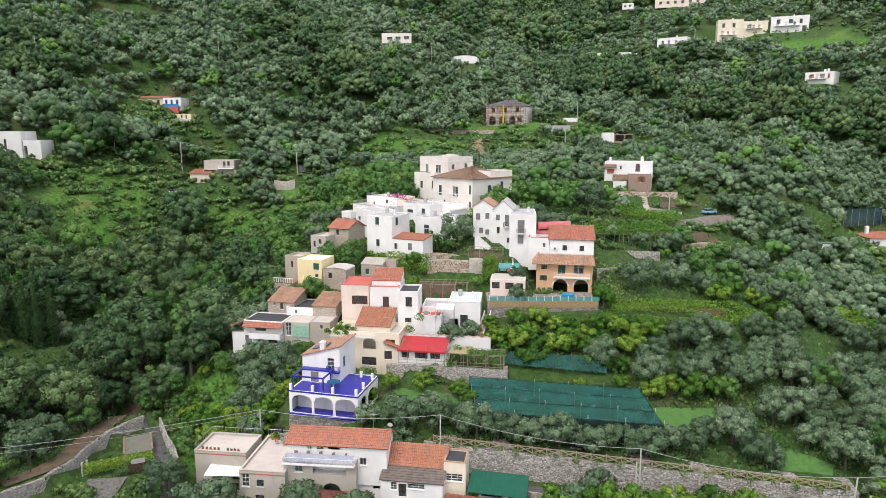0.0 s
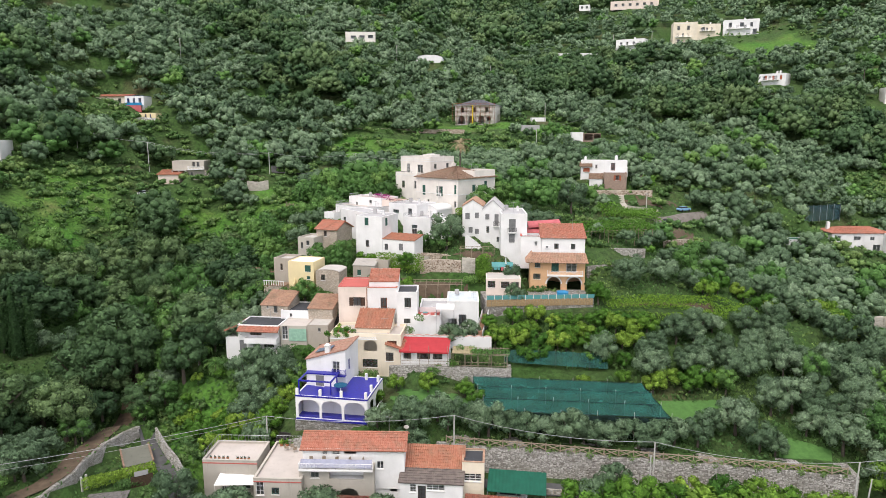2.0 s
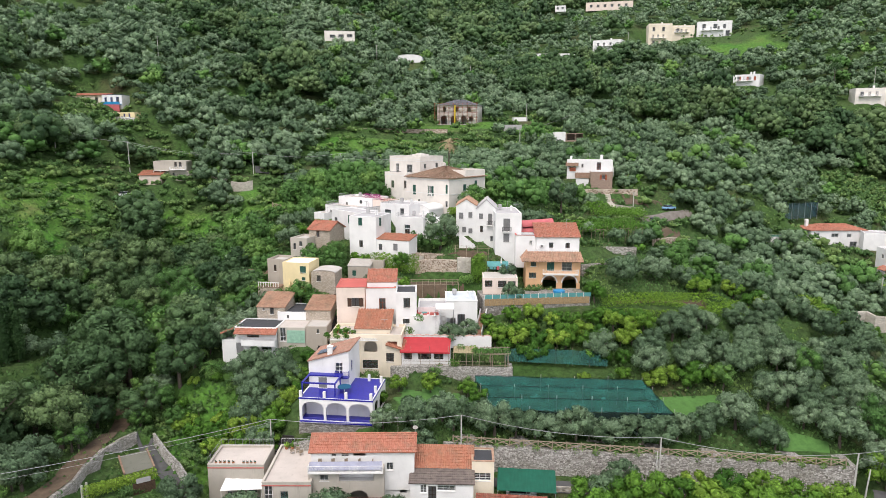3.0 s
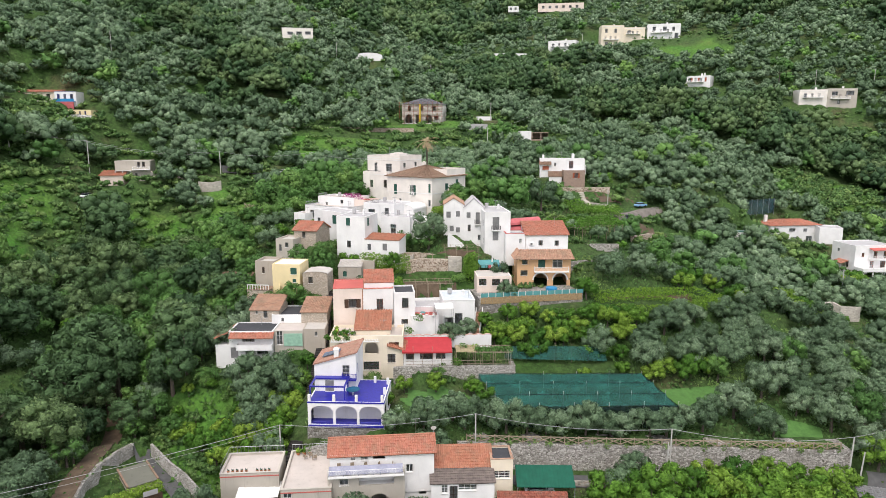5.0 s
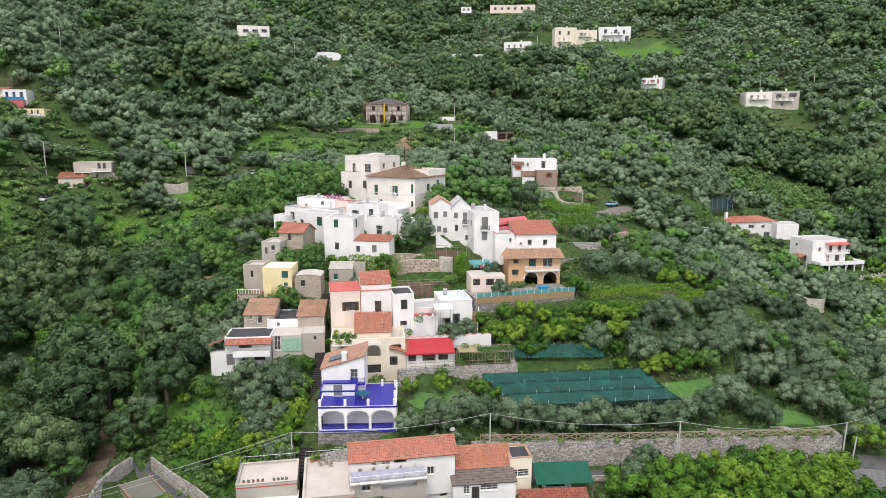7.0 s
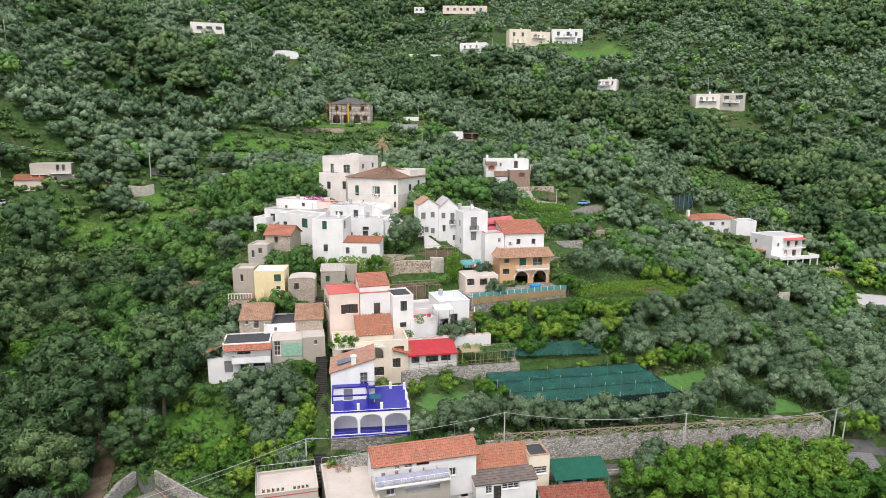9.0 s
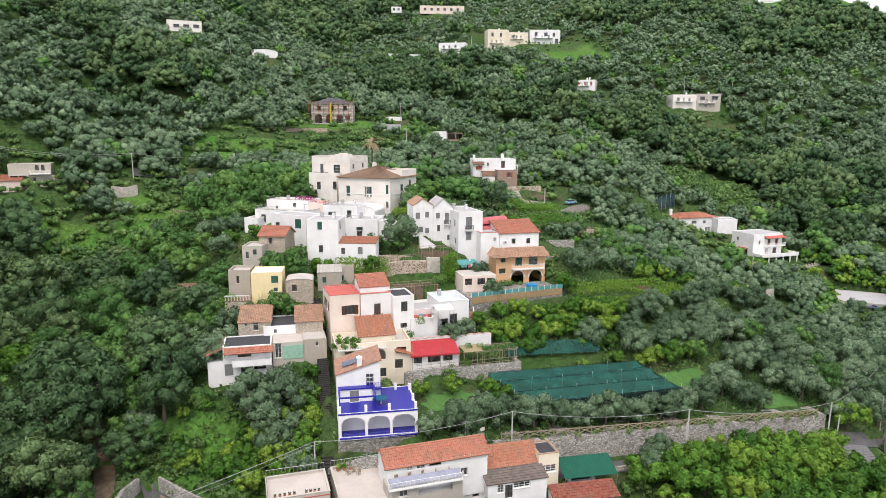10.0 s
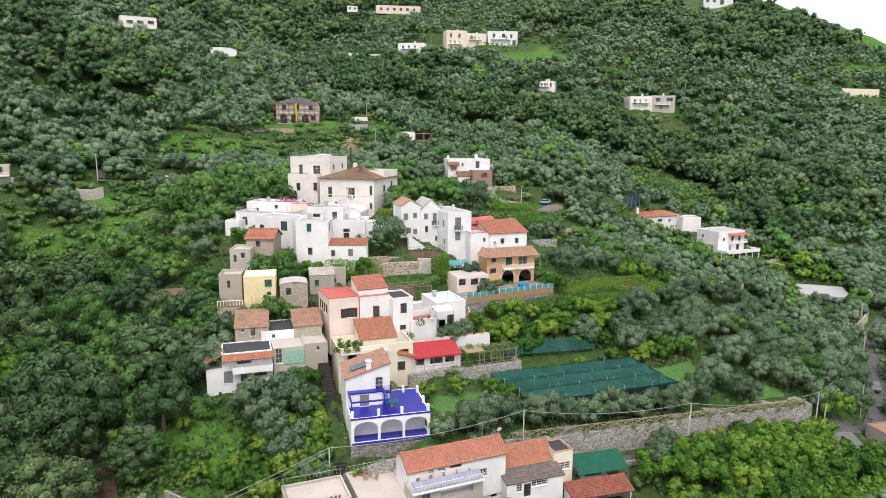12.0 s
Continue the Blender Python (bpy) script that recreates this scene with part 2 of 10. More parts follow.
PROFILES[-70] = [-30.5, -2.6, 8.7, 10.4, 10.5, 14.1, 15.4, 16.2, 28.3, 54.9, 77.8, 107.4, 143.3, 190.6, 258.5, 398.0]  # gully
PROFILES[-42] = [-26.4, -4.1, 6.6, 11.3, 9.4, 19.1, 23.6, 28.7, 36.7, 47.4, 71.5, 105.9, 143.5, 194.0, 259.4, 371.4]  # gully bank
PROFILES[-15] = [-23.1, -6.3, 5.7, 13.5, 17.0, 24.8, 31.8, 37.9, 42.3, 49.0, 69.5, 102.8, 140.4, 194.6, 270.7, 343.9]  # spur west
PROFILES[12] = [-23.9, -6.2, 6.6, 13.1, 16.2, 25.8, 34.6, 42.2, 43.6, 49.1, 65.3, 94.6, 131.3, 186.2, 266.6, 339.1]  # spur
PROFILES[40] = [-29.0, -4.9, 9.7, 13.1, 18.7, 27.0, 33.4, 39.3, 43.0, 49.7, 65.5, 88.5, 119.5, 170.1, 241.3, 363.5]  # garden terraces
PROFILES[70] = [-33.9, -6.2, 7.4, 13.3, 16.3, 23.3, 25.9, 33.8, 43.3, 50.8, 64.6, 84.0, 109.3, 155.6, 233.3, 391.0]  # east terraces
PROFILES[110] = [-38.9, -8.0, 4.6, 8.2, 8.2, 11.8, 15.9, 21.5, 40.5, 52.3, 61.5, 88.8, 118.2, 161.8, 243.0, 417.9]  # east bank
PROFILES[160] = [-44.7, -11.9, 0.6, 3.4, 5.5, 9.3, 15.5, 19.1, 27.4, 43.9, 67.7, 96.8, 132.3, 178.6, 260.5, 437.4]  # east gully
PROFILES[230] = [-53.4, -17.5, -3.7, 0.5, 3.7, 7.4, 12.8, 22.0, 35.0, 38.7, 71.9, 109.8, 145.3, 196.9, 277.7, 444.1]  # east valley
PROFILES[330] = [-66.6, -25.3, -8.8, -3.1, 1.4, 7.0, 16.3, 30.5, 49.6, 69.1, 98.7, 130.6, 165.7, 211.0, 285.3, 429.4]  # east slope
PROFILES[480] = [-87.0, -36.7, -16.6, -9.3, -2.2, 7.0, 19.8, 37.0, 58.6, 86.1, 116.2, 148.3, 182.1, 216.1, 276.5, 383.6]  # east ridge
PROFILES[700] = [-117.2, -53.6, -28.0, -17.7, -6.7, 7.1, 24.2, 43.0, 65.1, 93.0, 116.2, 127.1, 145.9, 183.3, 245.1, 302.5]  # far east


def hermite(s, v, q):
    """Smooth interpolation of v (last axis at stations s) at q."""
    s = np.asarray(s, float)
    q = np.clip(q, s[0], s[-1])
    i = np.clip(np.searchsorted(s, q) - 1, 0, len(s) - 2)
    slope = np.empty_like(v)
    slope[..., 1:-1] = (v[..., 2:] - v[..., :-2]) / (s[2:] - s[:-2])
    slope[..., 0], slope[..., -1] = (v[..., 1] - v[..., 0]) / (s[1] - s[0]), (v[..., -1] - v[..., -2]) / (s[-1] - s[-2])
    h = s[i + 1] - s[i]
    t = (q - s[i]) / h
    return ((2 * t**3 - 3 * t**2 + 1) * v[..., i] + (t**3 - 2 * t**2 + t) * h * slope[..., i]
            + (3 * t**2 - 2 * t**3) * v[..., i + 1] + (t**3 - t**2) * h * slope[..., i + 1])


PROFILE_X = np.array(sorted(PROFILES), float)
PROFILE_Z = np.array([PROFILES[k] for k in sorted(PROFILES)], float)


def bare_height(x, y):
    x, y = np.atleast_1d(np.asarray(x, float)), np.atleast_1d(np.asarray(y, float))
    along = hermite(STATIONS_Y, PROFILE_Z, y)  # profiles x points
    s = PROFILE_X
    q = np.clip(x, s[0], s[-1])
    i = np.clip(np.searchsorted(s, q) - 1, 0, len(s) - 2)
    k = np.arange(len(q))
    slope = np.empty_like(along)
    slope[1:-1] = (along[2:] - along[:-2]) / (s[2:] - s[:-2])[:, None]
    slope[0], slope[-1] = (along[1] - along[0]) / (s[1] - s[0]), (along[-1] - along[-2]) / (s[-1] - s[-2])
    h = s[i + 1] - s[i]
    t = (q - s[i]) / h
    return ((2 * t**3 - 3 * t**2 + 1) * along[i, k] + (t**3 - 2 * t**2 + t) * h * slope[i, k]
            + (3 * t**2 - 2 * t**3) * along[i + 1, k] + (t**3 - t**2) * h * slope[i + 1, k])


PADS = []  # footprints of the houses, cut into the slope
WALL_A, WALL_B = Vector((-3.0, 94.2)), Vector((57.0, 82.9))  # foot of the road's retaining wall


def wall_side(x, y):
    """Along and across the retaining wall: metres from its west end, metres uphill of it."""
    d = (WALL_B - WALL_A).normalized()
    return (x - WALL_A.x) * d.x + (y - WALL_A.y) * d.y, -(x - WALL_A.x) * d.y + (y - WALL_A.y) * d.x


def road_height(x):
    return 9.0 - (np.asarray(x, float) - 2) * 0.032


# a sunken yard between a curved retaining wall and a lane, at the gully's mouth
YARD_Y = np.array([80, 84.7, 87.4, 94, 98, 102.9, 106.4, 108.6])
YARD_W = np.array([-63.5, -60.2, -57.6, -56.2, -56.4, -55.6, -54.3, -52.4])
LANE_Y = np.array([80, 89, 94, 98, 102.5, 109])
LANE_X = np.array([-37.5, -40.0, -42.4, -44.6, -47.7, -51.5])


def sink_yard(x, y, z):
    wall_x, lane_x = np.interp(y, YARD_Y, YARD_W), np.interp(y, LANE_Y, LANE_X)
    ends = np.clip((y - 76) / 6, 0, 1) * np.clip((113 - y) / 3.5, 0, 1)
    inside = np.where((x > wall_x + 0.1) & (x < lane_x + 1.3), 8.3, z)
    bank = np.where(x >= lane_x + 1.3, np.minimum(z, 8.3 + 1.3 * np.maximum(x - lane_x - 2.0, 0)), inside)
    out = wall_x - x
    shelf = np.clip((out - 3.4) / 9, 0, 1)
    upper = np.where((out >= -0.1) & (out < 12.4), 10.85 * (1 - shelf) + np.maximum(z, 9.5) * shelf, bank)
    return np.where((y > 76) & (y < 113) & (x > -80) & (x < -28), z + (upper - z) * ends, z)


RIDGE_A = np.array([44, 47.5, 52.7, 56.4, 59.4, 61.8, 64.3, 75])
RIDGE_Z = np.array([120, 150, 171.7, 155.7, 141.4, 129, 115, 70])


def far_ridge(x, y):
    """Bare grassy hill behind the eastern woods."""
    a, r = np.degrees(np.arctan2(x + 57, y - 16)), np.hypot(x + 57, y - 16)
    return np.where((a > 44) & (a < 75) & (r > 470), np.interp(a, RIDGE_A, RIDGE_Z) - 0.5 * np.maximum(620 - r, 0) - 0.06 * np.maximum(r - 620, 0), -50)


def height(x, y):
    """The ground: the hillside cut into soft garden terraces."""
    z = bare_height(x, y)
    xx, yy = np.atleast_1d(np.asarray(x, float)), np.atleast_1d(np.asarray(y, float))
    step = 2.6
    s = z / step + 0.25 * np.sin(xx * 0.021) + 0.2 * np.sin(xx * 0.05 + 1.0)
    f = s - np.floor(s)
    soft = np.clip((f - 0.62) / 0.3, 0, 1)
    soft = soft * soft * (3 - 2 * soft)
    amount = 0.62 * np.clip((yy - 85) / 30, 0, 1) * np.clip((520 - yy) / 150, 0, 1)
    z = z + (soft - f) * step * amount + 0.15 * np.sin(xx * 0.4) * np.sin(yy * 0.33)
    z = np.maximum(sink_yard(xx, yy, z), far_ridge(xx, yy))
    along, across = wall_side(xx, yy)
    span = (along > 1.0) & (along < 62)
    z = np.where(span & (across < 2.0) & (across > -6), road_height(xx), z)
    z = np.where(span & (across <= -6), np.minimum(z, road_height(xx) - 0.12 * (-6 - across)), z)
    for cut in (False, True):  # fill under the houses first, then cut the slope back in front of them
        for (px, py, pz), yaw, w, d in PADS:
            c, s = math.cos(radians(yaw)), math.sin(radians(yaw))
            near = np.nonzero((np.abs(xx - px) < 40) & (np.abs(yy - py) < 40))[0]
            if not len(near):
                continue
            dx, dy = xx[near] - px, yy[near] - py
            lx, ly = dx * c + dy * s, -dx * s + dy * c
            side = np.maximum(np.maximum(-0.6 - lx, lx - w - 0.6), 0)
            if cut:
                out = np.hypot(side, np.maximum(np.maximum(-4.5 - ly, ly - d), 0))
                z[near] = np.minimum(z[near], pz - 0.15 + out * 1.3)
            elif pz - bare_height(px + w / 2 * c - d / 2 * s, py + w / 2 * s + d / 2 * c)[0] < 3.5:
                out = np.hypot(side, np.maximum(np.maximum(-0.4 - ly, ly - d), 0))
                z[near] = np.maximum(z[near], np.minimum(pz - 0.5, pz - 0.3 - out * 1.1))
    return z


# ---- building blocks ----
def part(name, bm, mat, parent=None, label="", smooth=False, at=None):
    """Links a bmesh as one mesh object under a thing or a part."""
    me = bpy.data.meshes.new(name)
    bmesh.ops.recalc_face_normals(bm, faces=bm.faces)
    bm.to_mesh(me)
    bm.free()
    for m in mat if isinstance(mat, (list, tuple)) else [mat]:
        me.materials.append(m)
    if smooth:
        me.polygons.foreach_set("use_smooth", [True] * len(me.polygons))
    ob = new(name, me)
    if parent is not None:
        ob.parent = parent
    if at is not None:
        ob.matrix_basis = at
    if label:
        ob["label"] = label
    return ob


def thing(name, m, label, category, group="", kind=""):
    ob = new(name)
    ob.matrix_basis = m
    ob.empty_display_size = 0.3
    return tagged(ob, label, category, group, kind)


def box(bm, x0, y0, z0, x1, y1, z1, m=None):
    v = [bm.verts.new((x, y, z)) for z in (z0, z1) for x, y in ((x0, y0), (x1, y0), (x1, y1), (x0, y1))]
    for f in ((0, 3, 2, 1), (4, 5, 6, 7), (0, 1, 5, 4), (1, 2, 6, 5), (2, 3, 7, 6), (3, 0, 4, 7)):
        bm.faces.new([v[i] for i in f])
    if m is not None:
        for k in v:
            k.co = m @ k.co


def quad(bm, *p):
    bm.faces.new([bm.verts.new(q) for q in p])


def rod(bm, a, b, r, sides=6, r2=None):
    a, b = Vector(a), Vector(b)
    q = (b - a).to_track_quat("Z", "Y")
    rings = []
    for c, k in ((a, r), (b, r if r2 is None else r2)):
        rings.append([bm.verts.new(c + q @ Vector((k * math.cos(i * math.tau / sides), k * math.sin(i * math.tau / sides), 0))) for i in range(sides)])
    for i in range(sides):
        j = (i + 1) % sides
        bm.faces.new((rings[0][i], rings[0][j], rings[1][j], rings[1][i]))
    bm.faces.new(rings[0][::-1])
    bm.faces.new(rings[1])


def facade(bm, place, inward, length, z0, z1, holes, depth=0.22):
    """One outer wall face with its openings and their reveals. holes: (u, v, w, h, arched)."""
    inward = Vector(inward) * depth
    cuts = {0.0, length}
    for u, v, w, h, arch in holes:
        steps = 10 if arch else 1
        cuts |= {min(max(u + w * k / steps, 0.0), length) for k in range(steps + 1)}
    cuts = sorted(cuts)

    def top(hole, u):
        u0, v, w, h, arch = hole
        if not arch:
            return v + h
        rise = min(w / 2, h * 0.5) * arch
        s = min(1, abs((u - u0 - w / 2) / (w / 2)))
        return v + h - rise * (1 - math.sqrt(max(0, 1 - s * s)))

    for a, b in zip(cuts, cuts[1:]):
        if b - a < 1e-5:
            continue
        mid = (a + b) / 2
        inside = sorted([q for q in holes if q[0] < mid < q[0] + q[2]], key=lambda q: q[1])
        la = lb = z0
        for q in inside:
            quad(bm, place(a, la), place(b, lb), place(b, q[1]), place(a, q[1]))
            la, lb = top(q, a), top(q, b)
            quad(bm, place(a, la), place(b, lb), place(b, lb) + inward, place(a, la) + inward)
            quad(bm, place(a, q[1]), place(b, q[1]), place(b, q[1]) + inward, place(a, q[1]) + inward)
        quad(bm, place(a, la), place(b, lb), place(b, z1), place(a, z1))
    for q in holes:
        for u in (q[0], q[0] + q[2]):
            t = top(q, u)
            if t - q[1] > 0.02:
                quad(bm, place(u, q[1]), place(u, t), place(u, t) + inward, place(u, q[1]) + inward)


def tiled(bm, p0, p1, p2, p3, pitch=0.3, rows=0.42, wave=0.055):
    """A slope of curved clay tiles: p0-p1 the eave, p3-p2 the ridge."""
    p0, p1, p2, p3 = (Vector(p) for p in (p0, p1, p2, p3))
    nrm = (p1 - p0).cross(p3 - p0).normalized()
    if nrm.z < 0:
        nrm.negate()
    nu = max(4, int((p1 - p0).length / pitch) * 4)
    nv = max(2, int(((p3 - p0).length + (p2 - p1).length) / 2 / rows))
    lines = []
    for r in range(nv):
        for s, lift in ((r / nv, 0.06), ((r + 1) / nv, 0.0)):
            a, b = p0.lerp(p3, s), p1.lerp(p2, s)
            lines.append([bm.verts.new(a.lerp(b, i / nu) + nrm * (lift + wave * math.cos(i * math.pi / 2) + 0.012 * math.sin(i * 12.9 + r * 78.2))) for i in range(nu + 1)])
    for a, b in zip(lines, lines[1:]):
        for i in range(nu):
            bm.faces.new((a[i], a[i + 1], b[i + 1], b[i]))
    low = [bm.verts.new(p - nrm * 0.12) for p in (p0, p1, p2, p3)]
    bm.faces.new(low)
    bm.faces.new([low[0], low[1]] + lines[0][::-1])
    bm.faces.new([low[1], low[2]] + [k[-1] for k in lines[::-1]])
    bm.faces.new([low[3], low[0]] + [k[0] for k in lines])


SHUTTER = {"g": GREEN_PAINT, "b": BROWN_PAINT, "y": GREY_PAINT, "r": RED_PAINT, "e": WHITE_PAINT, "u": BLUE_PAINT}
_window_cache = {}


def leaf_panel(bm, x0, z0, x1, z1, y0, y1):
    """A louvred shutter leaf: one folded sheet of slats inside a frame."""
    f = 0.06
    k = max(3, int((z1 - z0) / 0.16))
    rows = []
    for i in range(k):
        a = z0 + f + (z1 - z0 - 2 * f) * i / k
        b = z0 + f + (z1 - z0 - 2 * f) * (i + 0.85) / k
        for z, y in ((a, y0 + 0.01), (b, y1 - 0.005)):
            rows.append((bm.verts.new((x0 + f, y, z)), bm.verts.new((x1 - f, y, z))))
    for (a, b), (c, d) in zip(rows, rows[1:]):
        bm.faces.new((a, b, d, c))
    ring = [[bm.verts.new((x, y, z)) for x, z in q] for y, q in ((y1, ((x0, z0), (x1, z0), (x1, z1), (x0, z1))), (y0, ((x0, z0), (x1, z0), (x1, z1), (x0, z1))),
                                                                 (y0, ((x0 + f, z0 + f), (x1 - f, z0 + f), (x1 - f, z1 - f), (x0 + f, z1 - f))), (y1, ((x0 + f, z0 + f), (x1 - f, z0 + f), (x1 - f, z1 - f), (x0 + f, z1 - f))))]
    for a, b in zip(ring, ring[1:] + ring[:1]):
        for i in range(4):
            bm.faces.new((a[i], a[(i + 1) % 4], b[(i + 1) % 4], b[i]))


def window(parent, m, w, h, kind):
    """kind: shutter colour letter, then c (closed), o (open) or n (none); d: door; m: many panes; p: pergola-dark opening."""
    if kind[0] == "p":
        return
    key = (round(w, 1), round(h, 1), kind)
    frame_mat = {"b": BROWN_PAINT, "g": GREEN_PAINT, "r": RED_PAINT, "u": BLUE_PAINT, "y": GREY_PAINT, "e": WHITE_PAINT}[kind[0]]
    w, h = round(w, 1), round(h, 1)
    if key not in _window_cache:
        made = []
        bm = bmesh.new()
        f = 0.07
        box(bm, 0, 0.12, 0, f, 0.2, h)
        box(bm, w - f, 0.12, 0, w, 0.2, h)
        box(bm, f, 0.12, 0, w - f, 0.2, f)
        box(bm, f, 0.12, h - f, w - f, 0.2, h)
        n = 3 if "m" in kind and w > 1.6 else 2
        wood = frame_mat if kind[0] != "g" or "n" in kind else WHITE_PAINT
        made.append(("frame", bm, wood))
        for i in range(1, n):
            bm = bmesh.new()
            box(bm, w * i / n - 0.03, 0.12, f, w * i / n + 0.03, 0.19, h - f)
            made.append(("mullion", bm, wood))
        if "m" in kind or "d" in kind:
            for i in range(1, 3):
                bm = bmesh.new()
                box(bm, f, 0.125, h * i / 3 - 0.02, w - f, 0.185, h * i / 3 + 0.02)
                made.append(("glazing_bar", bm, wood))
        bm = bmesh.new()
        quad(bm, (f, 0.16, f), (w - f, 0.16, f), (w - f, 0.16, h - f), (f, 0.16, h - f))
        made.append(("pane", bm, GLASS))
        if "c" in kind:
            for a, b in ((0.01, w / 2 - 0.005), (w / 2 + 0.005, w - 0.01)):
                bm = bmesh.new()
                leaf_panel(bm, a, 0.01, b, h - 0.01, 0.03, 0.08)
                made.append(("shutter", bm, SHUTTER[kind[0]]))
        if "o" in kind:
            for a, b in ((-w / 2 - 0.02, -0.02), (w + 0.02, w * 1.5 + 0.02)):
                bm = bmesh.new()
                leaf_panel(bm, a, 0.01, b, h - 0.01, -0.06, -0.01)
                made.append(("shutter", bm, SHUTTER[kind[0]]))
        if "d" not in kind:
            bm = bmesh.new()
            box(bm, -0.08, -0.09, -0.08, w + 0.08, 0.14, -0.004)
            made.append(("sill", bm, WHITE_PAINT))
        meshes = []
        for name, bm, mat in made:
            bmesh.ops.recalc_face_normals(bm, faces=bm.faces)
            me = bpy.data.meshes.new(name)
            bm.to_mesh(me)
            bm.free()
            me.materials.append(mat)
            meshes.append((name, me))
        _window_cache[key] = meshes
    meshes = _window_cache[key]
    root = new("door" if "d" in kind else "window", meshes[0][1])
    root.parent, root.matrix_basis = parent, m
    for name, me in meshes[1:]:
        new(name, me).parent = root


def railing(bm, pts, height=1.0, gap=0.14, bar=0.018):
    """Posts, top and bottom rail and upright bars along a line of points."""
    for a, b in zip(pts, pts[1:]):
        a, b = Vector(a), Vector(b)
        n = max(1, int((b - a).length / gap))
        up = Vector((0, 0, height))
        rod(bm, a + up, b + up, 0.03, 4)
        rod(bm, a + Vector((0, 0, 0.1)), b + Vector((0, 0, 0.1)), 0.02, 4)
        for i in range(n + 1):
            p = a.lerp(b, i / n)
            rod(bm, p, p + up, bar * (1.6 if i % 8 == 0 else 1), 3)


def balcony(root, u0, u1, v, reach=1.0, mat=None, rail=None, side="front", w=0, solid=False):
    ob_m = Matrix.Identity(4) if side == "front" else Matrix.Translation((w, 0, 0)) @ Matrix.Rotation(radians(90), 4, "Z")
    bm = bmesh.new()
    box(bm, u0, -reach, v - 0.18, u1, 0.02, v)
    slab = part("balcony", bm, mat or WHITE_PAINT, root, at=ob_m)
    bm = bmesh.new()
    if solid:
        box(bm, u0, -reach, v, u1, -reach + 0.12, v + 0.9)
        box(bm, u0, -reach + 0.12, v, u0 + 0.12, 0, v + 0.9)
        box(bm, u1 - 0.12, -reach + 0.12, v, u1, 0, v + 0.9)
        part("parapet", bm, mat or WHITE_PAINT, slab)
    else:
        railing(bm, [(u0 + 0.04, 0, v), (u0 + 0.04, -reach + 0.05, v), (u1 - 0.04, -reach + 0.05, v), (u1 - 0.04, 0, v)], 0.95)
        part("railing", bm, rail or IRON, slab)


